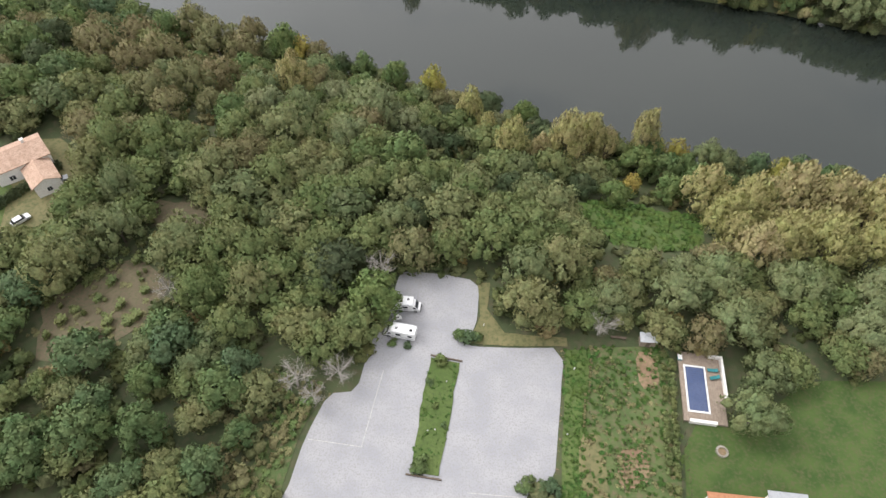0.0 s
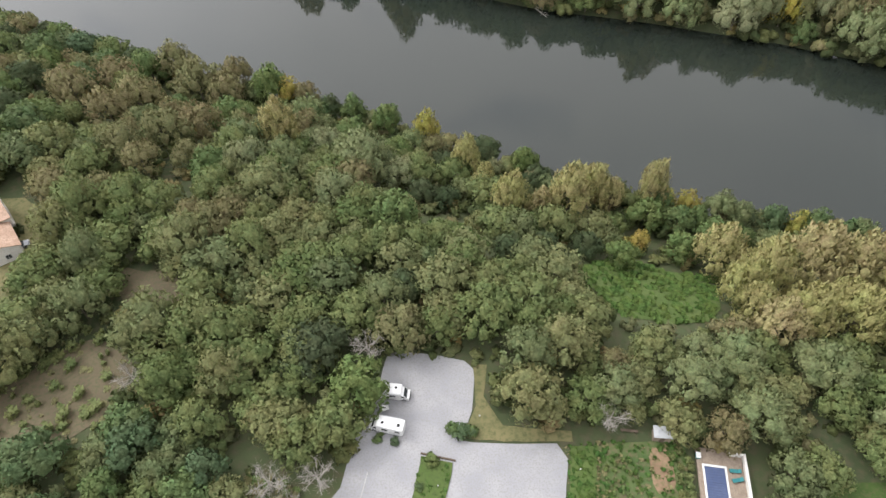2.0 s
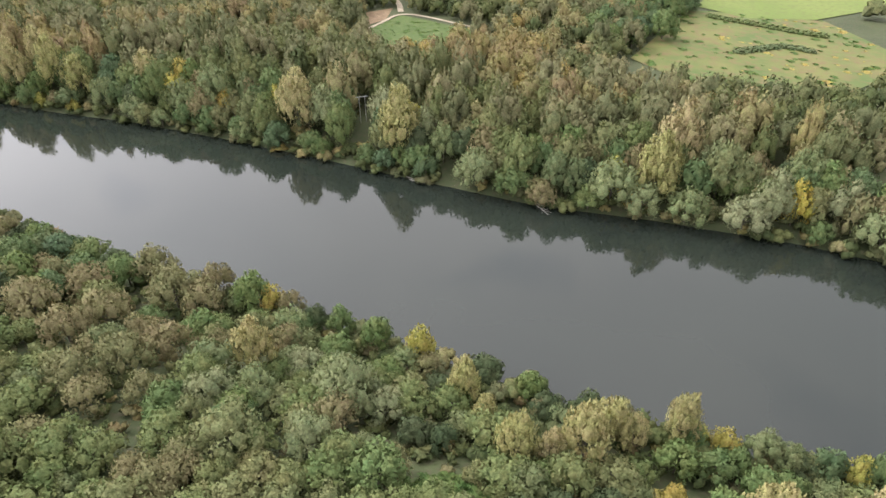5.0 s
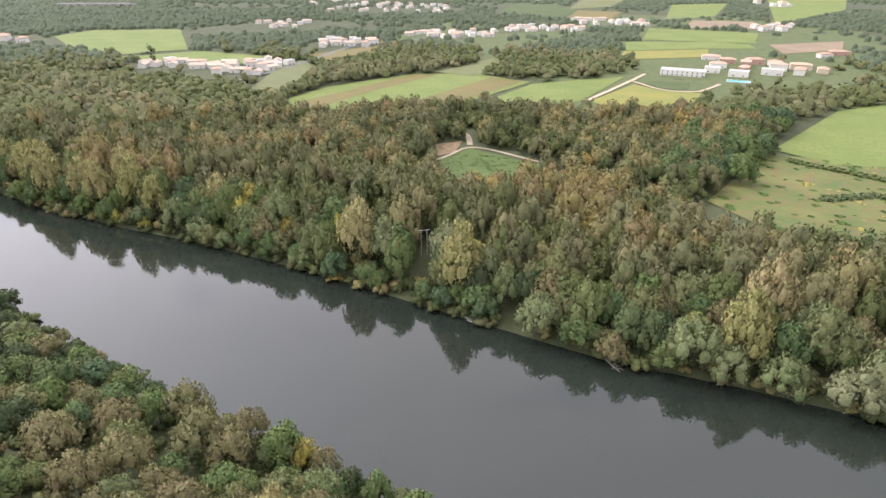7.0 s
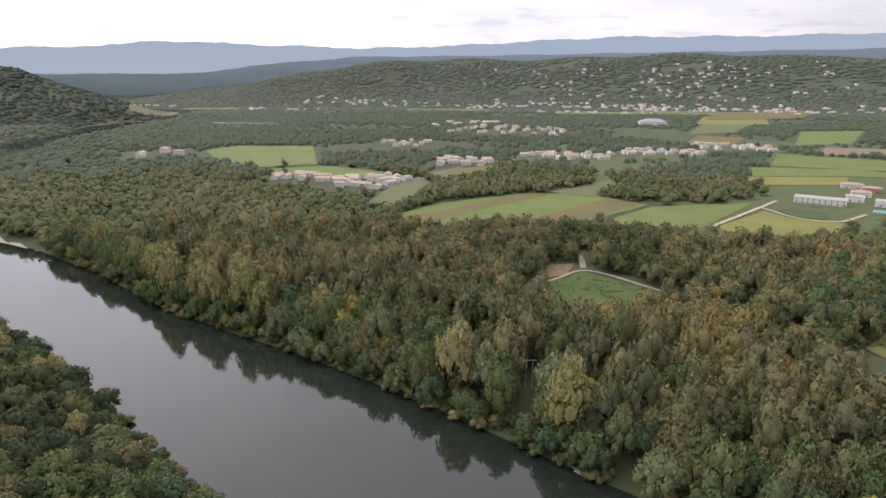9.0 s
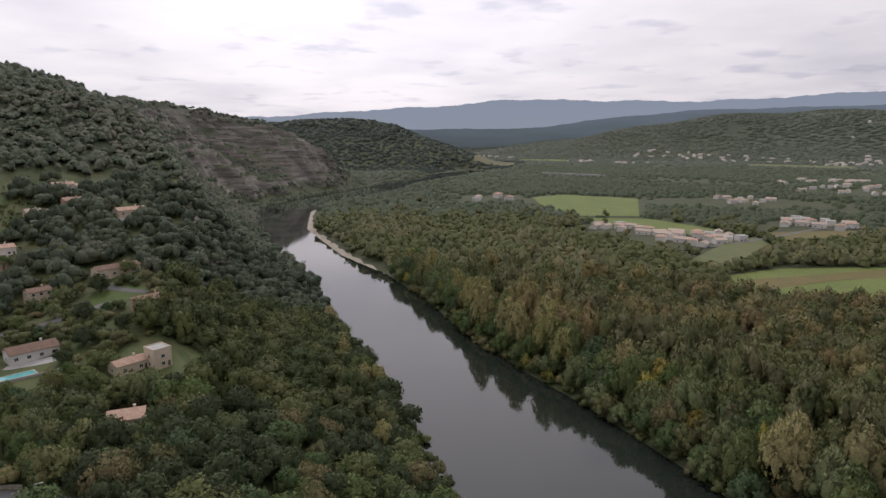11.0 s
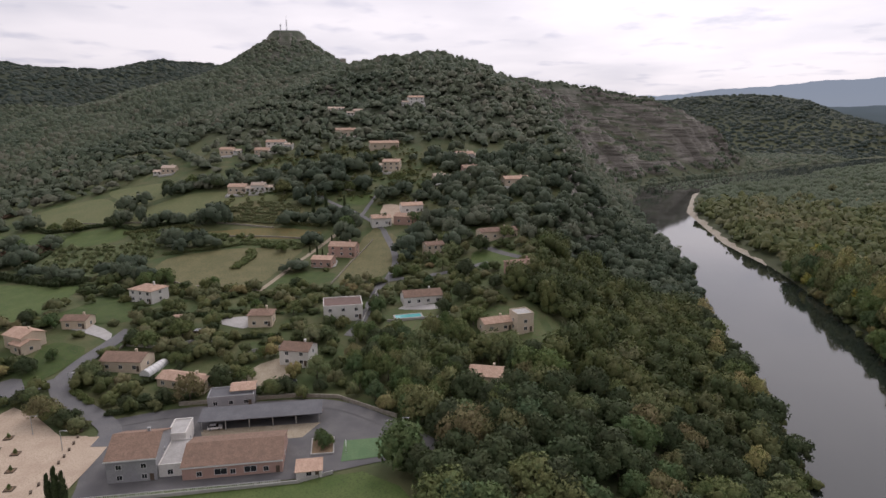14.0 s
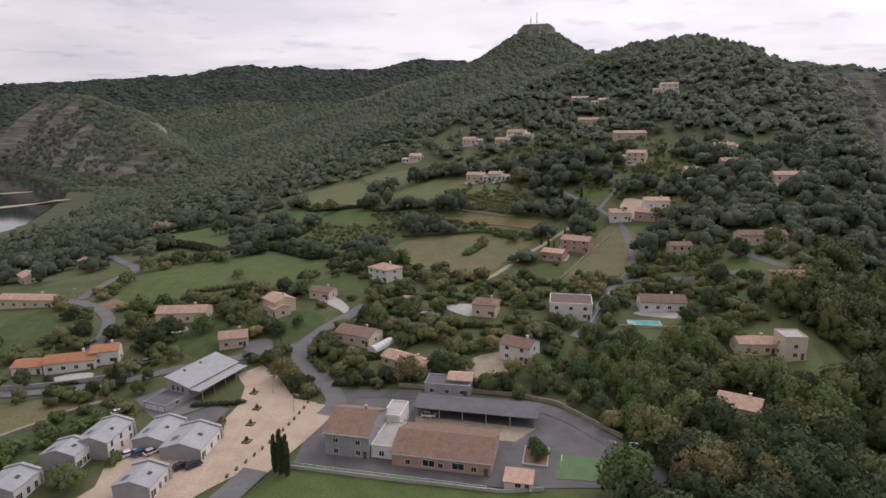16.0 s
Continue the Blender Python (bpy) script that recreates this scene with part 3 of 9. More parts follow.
ground_ob = new("ground", mesh_of("ground", np.stack([gx2.ravel(), gy2.ravel(), GZ.ravel()], 1), np.stack([idx[:-1, :-1].ravel(), idx[:-1, 1:].ravel(), idx[1:, 1:].ravel(), idx[1:, :-1].ravel()], 1), True))
ground_ob.data.materials.append(M_GROUND)
tagged(ground_ob, "scrubby valley floor and wooded hillsides with rock faces", "ground", kind="structure")


def cliff_height(x, y):
    """The rock face: ribs and gullies by a warped plan, beds of rock as steps."""
    along = 0.75 * y - 0.65 * x
    rib = np.sin(along / 23 + 1.4 * np.sin(along / 61)) + 0.6 * np.sin(along / 9.5 + 2 * np.sin(along / 31)) + 0.35 * np.sin(along / 4.3)
    z = land(x + 11 * rib, y + 4 * rib)
    bed = 15 + 3 * np.sin(along / 140)
    k = (z + 5 * np.sin(along / 170) + 1.5 * rib) / bed
    part_up = k - np.floor(k)
    stepped = bed * (np.floor(k) + smooth((part_up - 0.42) / 0.5)) - 5 * np.sin(along / 170)
    firm = smooth((z - 30) / 25) * smooth((178 - z) / 30)
    return z + (0.85 * (stepped - z) + 2.0 * np.sin(along / 6.1 + z / 5.0)) * firm


def cliff():
    xs, ys = np.arange(-1450, -920, 4.5), np.arange(320, 1000, 4.5)
    x, y = np.meshgrid(xs, ys)
    zone = cliff_zone(x, y)
    z = cliff_height(x, y) * zone + (land(x, y) - 14) * (1 - zone)
    idx = np.arange(x.size).reshape(x.shape)
    quads = np.stack([idx[:-1, :-1], idx[:-1, 1:], idx[1:, 1:], idx[1:, :-1]], 2)
    keep = (zone[:-1, :-1] > 0.05) | (zone[1:, 1:] > 0.05)
    ob = new("cliff", mesh_of("cliff", np.stack([x.ravel(), y.ravel(), z.ravel()], 1), quads[keep], True))
    ob.data.materials.append(M_GROUND)
    return tagged(ob, "grey layered limestone cliff above the river bend", "cliff", kind="structure")


cliff()


def water_material():
    m = bpy.data.materials.new("river_water")
    m.use_nodes = True
    n, l = m.node_tree.nodes, m.node_tree.links
    p = n["Principled BSDF"]
    p.inputs["Roughness"].default_value, p.inputs["IOR"].default_value = 0.045, 1.52
    p.inputs["Specular IOR Level"].default_value = 0.5
    g = n.new("ShaderNodeNewGeometry")
    n1 = n.new("ShaderNodeTexNoise")
    n1.inputs["Scale"].default_value, n1.inputs["Detail"].default_value = 0.012, 3
    ramp = n.new("ShaderNodeValToRGB")
    ramp.color_ramp.elements[0].position, ramp.color_ramp.elements[1].position = 0.3, 0.7
    ramp.color_ramp.elements[0].color, ramp.color_ramp.elements[1].color = (0.016, 0.021, 0.017, 1), (0.021, 0.027, 0.021, 1)
    l.new(g.outputs["Position"], n1.inputs["Vector"]), l.new(n1.outputs["Fac"], ramp.inputs[0]), l.new(ramp.outputs[0], p.inputs["Base Color"])
    n2, n3 = n.new("ShaderNodeTexNoise"), n.new("ShaderNodeTexNoise")
    n2.inputs["Scale"].default_value, n2.inputs["Detail"].default_value = 0.9, 3
    n3.inputs["Scale"].default_value, n3.inputs["Detail"].default_value = 0.03, 2
    mul = n.new("ShaderNodeMath")
    mul.operation = "MULTIPLY"
    bp = n.new("ShaderNodeBump")
    bp.inputs["Strength"].default_value, bp.inputs["Distance"].default_value = 0.07, 0.12
    l.new(g.outputs["Position"], n2.inputs["Vector"]), l.new(g.outputs["Position"], n3.inputs["Vector"])
    l.new(n2.outputs["Fac"], mul.inputs[0]), l.new(n3.outputs["Fac"], mul.inputs[1])
    l.new(mul.outputs[0], bp.inputs["Height"]), l.new(bp.outputs[0], p.inputs["Normal"])
    return m


M_WATER = water_material()


def water(name, a, b, label):
    """A level sheet between two banks, run a little into both."""
    v = []
    for (ax, ay), (bx, by) in zip(a, b):
        d = Vector((bx - ax, by - ay)).normalized() * 7
        v += [(ax - d.x, ay - d.y, 0), (bx + d.x, by + d.y, 0)]
    k = np.arange(len(a) - 1) * 2
    ob = new(name, mesh_of(name, v, np.stack([k, k + 2, k + 3, k + 1], 1)))
    ob.data.materials.append(M_WATER)
    return tagged(ob, label, "river", kind="structure")


water("water", NEAR_BANK, FAR_BANK, "calm dark green river mirroring the wooded bank")
water("water_meander", MEANDER_A, MEANDER_B, "grey river meander below the far cliffs")


def rounded(poly, times=1):
    for _ in range(times):
        out = []
        for (ax, ay), (bx, by) in zip(poly, poly[1:] + poly[:1]):
            out += [(ax * 0.8 + bx * 0.2, ay * 0.8 + by * 0.2), (ax * 0.2 + bx * 0.8, ay * 0.2 + by * 0.8)]
        poly = out
    return poly


BARE = []  # outlines on which no tree grows


def drape(name, poly, material, label, category, off=0.10, step=6.0, soft=1, ragged=0.0, bare=True):
    """A thin sheet laid over the ground inside an outline."""
    from mathutils.geometry import delaunay_2d_cdt
    if bare:
        BARE.append(list(poly))
    poly = rounded(list(poly), soft)
    edge = []
    for (ax, ay), (bx, by) in zip(poly, poly[1:] + poly[:1]):
        n = max(1, int(math.hypot(bx - ax, by - ay) / step))
        for k in range(n):
            edge.append((ax + (bx - ax) * k / n + random.uniform(-ragged, ragged), ay + (by - ay) * k / n + random.uniform(-ragged, ragged)))
    xs, ys = [p[0] for p in edge], [p[1] for p in edge]
    gx, gy = np.meshgrid(np.arange(min(xs), max(xs), step), np.arange(min(ys), max(ys), step))
    gx, gy = gx.ravel(), gy.ravel()
    keep = inside(gx, gy, edge) & (seg_dist(gx, gy, edge + edge[:1]) > step * 0.4)
    pts = [Vector(p) for p in edge] + [Vector((a, b)) for a, b in zip(gx[keep], gy[keep])]
    n = len(edge)
    v, _, f, *_ = delaunay_2d_cdt(pts, [(k, (k + 1) % n) for k in range(n)], [], 1, 1e-4)
    xy = np.array([(p.x, p.y) for p in v])
    z = ground(xy[:, 0], xy[:, 1]) + off
    ob = new(name, mesh_of(name, np.column_stack([xy, z]), np.array([t[:3] for t in f]), True))
    ob.data.materials.append(material)
    return tagged(ob, label, category, kind="structure")


def road(name, line, width, material, label, off=0.16, category="road"):
    """A strip of road along a line, swept smooth and laid on the ground."""
    for _ in range(2):
        new_line = [line[0]]
        for a, b in zip(line[:-1], line[1:]):
            new_line += [(a[0] * 0.75 + b[0] * 0.25, a[1] * 0.75 + b[1] * 0.25), (a[0] * 0.25 + b[0] * 0.75, a[1] * 0.25 + b[1] * 0.75)]
        line = new_line + [line[-1]]
    pts = []
    for a, b in zip(line[:-1], line[1:]):
        n = max(1, int(math.hypot(b[0] - a[0], b[1] - a[1]) / 3))
        pts += [(a[0] + (b[0] - a[0]) * k / n, a[1] + (b[1] - a[1]) * k / n) for k in range(n)]
    pts.append(line[-1])
    p = np.array(pts)
    d = np.gradient(p, axis=0)
    d /= np.hypot(d[:, 0], d[:, 1])[:, None] + 1e-9
    side = np.stack([-d[:, 1], d[:, 0]], 1)
    rows = [p + side * width * k for k in (-0.5, -0.17, 0.17, 0.5)]
    v = np.concatenate([np.column_stack([r, ground(r[:, 0], r[:, 1]) + off]) for r in rows])
    n = len(p)
    k = np.arange(n - 1)
    f = np.concatenate([np.stack([r * n + k, r * n + k + 1, (r + 1) * n + k + 1, (r + 1) * n + k], 1) for r in range(3)])
    ob = new(name, mesh_of(name, v, f, True))
    ob.data.materials.append(material)
    ROADS.append((pts[::2], width))
    return tagged(ob, label, category, kind="structure")


ROADS = []
# the plain across the river
GLADE = [(28, 105), (48, 118), (54, 112), (69, 110), (62, 92), (48, 90), (39, 93)]
HOLLOW = [(-8, 120), (5, 124), (14, 121), (12, 112), (0, 113)]
BROWN_GLADE = [(-73, 102), (-61, 103), (-49, 96), (-56, 91), (-67, 93)]
FORK = [(-54, 433), (-29, 476), (29, 435), (0, 397), (-25, 391)]


def field(poly, material, label, off=0.3, step=14.0, soft=0):
    return drape("field", poly, material, label, "field", off, step, soft)


drape("meadow", [(60, 560), (300, 640), (520, 700), (600, 1500), (-60, 1560), (-230, 1050), (-60, 770), (30, 740)], M_MEADOW, "open grassland between the fields of the plain", "field", 0.12, 24, 1, 6.0, False)
field([(-736, 1013), (-726, 1105), (-586, 1132), (-454, 903), (-522, 844), (-628, 902)], M_FIELD, "bright green field edged with woods", 0.5, 24)
field([(-513, 824), (-430, 890), (-330, 860), (-300, 790), (-350, 790), (-459, 809)], M_FIELD, "narrow green field beside the hamlet", 0.5, 24)
field([(-210, 601), (-188, 668), (-116, 754), (-48, 767), (14, 721), (-62, 581), (-155, 532)], M_FIELD, "large green crop field beyond the wood", 0.5, 20)
field([(-191, 598), (-115, 748), (-85, 757), (-145, 640), (-166, 575)], M_OCHRE, "ochre strip of crop in the green field", 0.65, 20, 0)
field([(-102, 590), (-28, 743), (6, 724), (-67, 586)], M_OCHRE, "brownish strip of vines in the green field", 0.65, 20, 0)
field([(-50, 578), (16, 711), (116, 768), (60, 637), (13, 608)], M_FIELD, "smooth green field beside the drive", 0.5, 20)
field([(67, 636), (118, 722), (137, 697), (176, 688), (154, 621), (95, 592)], M_YELLOW, "yellow-green stubble field beside the hotel drive", 0.5, 14)
field([(176, 496), (272, 624), (351, 670), (420, 640), (330, 500), (246, 465), (202, 467)], M_FIELD, "bright green meadow", 0.5, 14)
field([(106, 390), (169, 487), (250, 462), (260, 380), (174, 320), (140, 330)], M_FALLOW, "weedy green and yellow fallow field", 0.4, 14)
field([(124, 884), (242, 924), (262, 1000), (142, 964)], M_YELLOW, "yellow-green field behind the hotel", 0.5, 30)
field([(144, 968), (264, 1005), (330, 1010), (335, 1060), (290, 1085), (158, 1060)], M_FIELD, "green field between hedges behind the hotel", 0.5, 30)
field([(188, 1092), (226, 1261), (395, 1207), (348, 1075)], M_FIELD, "pale green field", 0.5, 30)
field([(285, 1273), (339, 1419), (450, 1407), (411, 1269)], M_PLOUGH, "brown ploughed field", 0.5, 30)
field([(288, 1433), (384, 1841), (542, 1914), (408, 1520)], M_FIELD, "long green field", 0.5, 40)
field([(107, 1660), (184, 2106), (338, 2194), (217, 1751)], M_PASTURE, "dull brown field beside the pale hall", 0.6, 40)
field([(-60, 1480), (-30, 1800), (90, 1820), (90, 1500)], M_FIELDDARK, "dark green orchard plot", 0.6, 40)
field([(362, 1059), (489, 1115), (445, 1017), (349, 963)], M_PLOUGH, "reddish bare plot near the farms", 0.5, 30)
field([(763, 2282), (1194, 2714), (763, 1736), (474, 1358)], M_FIELD, "far green field", 1.0, 60)
field([(208, 2306), (300, 2900), (700, 3100), (511, 2452)], M_OCHRE, "far straw-coloured field", 1.5, 60)
field([(-330, 2500), (-300, 2750), (-20, 2800), (-30, 2540)], M_FIELD, "far pale green field", 1.5, 60)
field([(-1900, 2350), (-2000, 2500), (-1800, 2600), (-1700, 2450)], M_FIELD, "distant pale field", 1.5, 60)
field([(-256, 637), (-275, 771), (-268, 831), (-224, 774), (-214, 626)], M_PASTURE, "pale green meadow beside the hamlet", 0.8, 40)
field([(-231, 807), (-279, 864), (-248, 915), (-192, 974), (-192, 883)], M_OCHRE, "straw-coloured field edge by the village", 0.8, 40)
field([(-93, 768), (-64, 809), (-31, 881), (-14, 834), (-46, 747)], M_PASTURE, "grassy field with a single line of shrubs", 0.8, 40)
field([(19, 1477), (105, 1735), (131, 1633), (69, 1391)], M_FIELDDARK, "dark green vineyard plot near the hall", 0.8, 40)
field([(86, 1395), (180, 1415), (225, 1600), (130, 1640)], M_OCHRE, "pale brown stubble field", 0.8, 40)
field([(155, 2053), (354, 2084), (415, 2509), (218, 2510)], M_YELLOW, "yellow-green field far out on the plain", 0.8, 40)
field([(664, 2076), (756, 2001), (926, 2451), (778, 2431)], M_FIELDDARK, "dark green orchard on the plain", 0.8, 40)
field([(645, 1678), (716, 1652), (837, 1928), (761, 1977)], M_FIELD, "bright green field beside the farms", 0.8, 40)
field([(-980, 2635), (-612, 2660), (-666, 2891), (-1033, 2846)], M_PASTURE, "pale far meadow strip", 0.8, 40)
field([(-49, 2567), (433, 2616), (522, 2902), (-11, 3021)], M_PASTURE, "wide pale meadow below the far hills", 0.8, 40)
field([(-1661, 1803), (-1559, 1916), (-1764, 2178), (-1951, 2135)], M_DRYGRASS, "dry pale field at the wood edge", 0.8, 40)
field(FORK, M_GRASS, "rough green clearing inside the track bend", 0.2, 8)
field([(-53, 483), (-35, 492), (-38, 466), (-49, 455)], M_EARTH, "bare brown clearing by the track", 0.25, 8)
drape("lawn", [(128, 739), (178, 742), (166, 698), (140, 700)], M_FIELDDARK, "round lawn of rows inside the hotel drive", "lawn", 0.5, 10)
drape("shingle_bar", [(-860, 592), (-945, 690), (-893, 640), (-800, 575), (-690, 512), (-620, 488), (-556, 462), (-444, 430), (-410, 414), (-425, 420), (-520, 439), (-620, 478), (-690, 501)], M_PEBBLE, "pale pebble bar along the river bend", "river bank", 0.35, 8, 1, 2.0)
drape("shingle_bar", [(-672, -622), (-720, -604), (-758, -590), (-764, -597), (-725, -618), (-690, -640)], M_PEBBLE, "pale pebble bar across the meander", "river bank", 3.3, 6, 1, 1.5, False)
drape("shingle_bar", [(-790, -775), (-832, -735), (-845, -742), (-800, -795)], M_PEBBLE, "pale pebble spit in the meander", "river bank", 3.3, 6, 1, 1.5, False)
road("track", [(45, 432), (32, 438), (-2, 464), (-29, 482), (-42, 456), (-60, 425)], 2.6, M_TRACK, "pale earth track through the clearing", 0.45, "track")
road("track_spur", [(-29, 482), (-32, 507), (-45, 530)], 4, M_TRACK, "pale earth track into the wood", 0.5, "track")
road("drive", [(60, 628), (88, 682), (121, 747), (140, 785)], 4, M_SAND, "pale straight hotel drive", 0.8)
road("drive_ring", [(118, 742), (139, 692), (171, 688), (190, 712), (206, 735)], 3.5, M_SAND, "curved pale drive round the lawn", 0.8)
road("road_plain", [(-300, 660), (-279, 713), (-254, 833), (-240, 976), (-185, 1000), (-121, 1107), (30, 1200), (230, 1370), (330, 1500)], 6, M_ROAD, "grey road through the far village", 0.8)

# the village terrace
def plot(name, poly, material, label, category="field", off=0.14, step=5.0, soft=1, bare=True):
    return drape(name, poly, material, label, category, off, step, soft, 0.9 if name == "clearing" else 0.12, bare)


plot("field", [(-150, 31), (-173, 36), (-170, 86), (-172, 112), (-130, 130), (-100, 100), (-110, 40)], M_GRASS, "green meadow below the school")
plot("field", [(-438, -215), (-440, -188), (-456, -171), (-398, -120), (-372, -124), (-394, -157), (-392, -190)], M_GRASS, "long green pasture beyond the hedge")
plot("field", [(-315, -122), (-331, -101), (-350, -85), (-355, -69), (-340, -23), (-327, -23), (-294, -25), (-285, -34), (-281, -56), (-272, -72), (-262, -95)], M_GRASS, "sloping green pasture with single trees")
plot("field", [(-504, -128), (-523, -118), (-528, -87), (-523, -73), (-499, -57), (-475, -50), (-460, -51), (-469, -94)], M_PASTURE, "pale grassy terrace with soft edges", soft=2)
plot("field", [(-543, -83), (-540, -52), (-538, -33), (-513, -22), (-499, -29), (-496, -50)], M_PASTURE, "pale grass terrace by the wood", soft=2)
plot("field", [(-469, -46), (-486, -36), (-502, -8), (-496, 13), (-468, 69), (-459, 69), (-471, 34), (-458, 20), (-451, 6), (-459, -32)], M_PASTURE, "long pale grass terrace above the olives", soft=2)
plot("field", [(-483, -149), (-471, -108), (-457, -83), (-450, -30), (-424, -33), (-419, -54), (-431, -78), (-460, -123)], M_GRASS, "green terrace dotted with small trees", soft=2)
plot("field", [(-387, -68), (-418, -68), (-416, -30), (-414, -4), (-383, 1), (-367, -17), (-353, -26), (-365, -58)], M_MEADOW, "orchard plot of olive rows on green grass")
plot("field", [(-435, -33), (-433, 2), (-423, 12), (-413, 3), (-414, -22)], M_MEADOW, "upper olive orchard plot")
plot("field", [(-437, 24), (-461, 24), (-472, 36), (-447, 77), (-431, 78), (-418, 60)], M_DRYGRASS, "terrace planted with grey olive rows")
plot("field", [(-412, 0), (-420, 7), (-391, 80), (-377, 78), (-390, 40)], M_MEADOW, "narrow terrace of olive rows")
plot("field", [(-358, 2), (-383, 4), (-390, 46), (-380, 82), (-362, 73), (-323, 61), (-330, 27)], M_DRYGRASS, "dry yellowish paddock with low shrubs", soft=2)
plot("field", [(-423, 12), (-418, 60), (-404, 90), (-394, 88), (-398, 62), (-405, 40)], M_OCHRE, "straw-coloured grass strip between the terraces")
plot("field", [(-318, 63), (-343, 75), (-340, 99), (-323, 96)], M_LAWN, "smooth green lawn below the pink house")
plot("field", [(-325, 97), (-406, 119), (-385, 135), (-359, 133), (-325, 123), (-321, 109)], M_DRYGRASS, "steep dry grass field beside the lane")
plot("field", [(-456, 111), (-458, 126), (-436, 118), (-451, 99)], M_GRASS, "small green terrace by the hill road", soft=2)
plot("field", [(-233, -43), (-255, -45), (-245, -24), (-231, -14), (-221, -24)], M_LAWN, "green garden below the cottage", soft=2)
plot("field", [(-235, -6), (-264, -11), (-269, -6), (-260, 9), (-241, 2)], M_LAWN, "fresh green grass inside the bend of the lane")
plot("field", [(-294, -22), (-314, -7), (-319, 3), (-286, 21), (-283, 10), (-287, -14)], M_LAWN, "green lawn behind the beige house", soft=2)
plot("field", [(-211, -99), (-244, -136), (-261, -127), (-236, -94)], M_LAWN, "green lawn plot beside the road")
plot("field", [(-258, 153), (-272, 165), (-258, 184), (-251, 194), (-232, 180), (-230, 160)], M_MEADOW, "rough green garden by the square house", soft=2)
plot("field", [(-258, 117), (-282, 121), (-283, 143), (-263, 146), (-249, 136)], M_MEADOW, "grassy garden round the pool", soft=2)
plot("field", [(-320, 165), (-345, 172), (-330, 196), (-305, 186)], M_GRASS, "grass plot inside the bend of the lane")
for outline, text in (([(-349, 84), (-362, 90), (-359, 100), (-346, 98)], "pale paved terrace before the pink villa"), ([(-423, 126), (-440, 131), (-424, 152), (-402, 147), (-407, 130)], "pale dusty farmyard"), ([(-283, -11), (-271, 7), (-265, 14), (-275, 11), (-292, -9)], "pale terrace before the beige house"), ([(-280, 47), (-284, 60), (-281, 65), (-270, 64), (-275, 55)], "pale terrace beside the beige house"), ([(-279, 125), (-283, 128), (-280, 145), (-274, 143)], "pale pool terrace of the bungalow"), ([(-246, -62), (-252, -60), (-246, -44), (-240, -48)], "pale terrace before the wide house"), ([(-237, -18), (-243, -8), (-233, -2), (-230, -11)], "grey paved parking beside the cottage"), ([(-434, 210), (-429, 240), (-438, 248), (-445, 218)], "pale terrace at the wood's edge"), ([(-584, 36), (-582, 60), (-570, 56), (-572, 32)], "pale terraces below the white villa")):
    plot("terrace", outline, M_CONCRETE if "terrace" in text else M_ROAD if "grey" in text else M_SAND, text, "terrace", 0.2, 4, 1)
plot("bare_yard", [(-226, 66), (-240, 70), (-246, 82), (-236, 88), (-226, 80)], M_TRACK, "bare sandy building yard", "yard")
plot("bare_yard", [(-262, -108), (-275, -103), (-268, -92), (-258, -96)], M_EARTH, "heap of bare earth in a plot", "yard")
plot("plaza", [(-215, -6), (-223, -1), (-216, 9), (-204, 20), (-203, 28), (-197, 34), (-185, 30), (-169, 28), (-158, 22), (-138, 14), (-136, -10), (-152, -6), (-161, -11), (-175, -13), (-184, -11), (-181, 4), (-188, 6), (-197, 5), (-208, 1)], M_SAND, "pale sandy village square", "square", 0.16, 4, 0)
plot("schoolyard", [(-171, 36), (-171, 90), (-176, 114), (-196, 116), (-210, 102), (-212, 52), (-206, 30)], M_DARKROAD, "dark asphalt school yard", "yard", 0.15, 4, 0)
plot("playground", [(-193, 62), (-192, 90), (-200, 95), (-201, 60)], M_TRACK, "pale worn play yard under the shelter", "yard", 0.22, 4, 0)
plot("court", [(-177, 101), (-178, 114), (-188, 114), (-188, 102)], M_COURT, "green painted ball court", "court", 0.24, 4, 0)
plot("yard", [(-203, -25), (-194, -29), (-183, -13), (-186, -10), (-195, -3)], M_ROAD, "grey asphalt yard beside the hall", "yard", 0.16, 4, 0)
plot("terrace", [(-201.5, -68.5), (-199.5, -63), (-204, -54), (-208.5, -56.5), (-206, -64)], M_CONCRETE, "pale paved terrace before the farmhouse", "terrace", 0.2, 3, 1)
plot("rough_strip", [(-150, -56), (-165.4, -48), (-181.5, -41.2), (-191, -34.4), (-187, -25), (-176, -23.5), (-160, -27.5), (-148, -32), (-138, -40)], M_FIELDDARK, "dark rough grass below the stone wall", "grass", 0.15, 4, 1, bare=False)
plot("dry_strip", [(-150, -59), (-166, -51), (-182, -44), (-194, -37), (-199, -41), (-193, -52), (-184, -64), (-178, -80)], M_DRYGRASS, "dry grass between the wall and the road", "grass", 0.15, 4, 1, bare=False)
plot("lawn", [(-167, 41), (-167.3, 92), (-166, 101), (-140, 104), (-130, 45), (-150, 33)], M_LAWN, "green lawn below the school wall", "lawn", 0.12, 4, 1, bare=False)
plot("yard", [(-196, -2), (-186, -8), (-183, 3), (-188, 5), (-194, 4)], M_DARKROAD, "dark paved yard behind the hedge", "yard", 0.18, 4, 0)
road("drive", [(-166, 28.5), (-152, 27), (-128, 23)], 7, M_ROAD, "grey drive beside the square", 0.28)
road("paved_street", [(-202, 32), (-190, 31.5), (-166, 28)], 8, M_SAND, "pale paved street beside the square", 0.24)
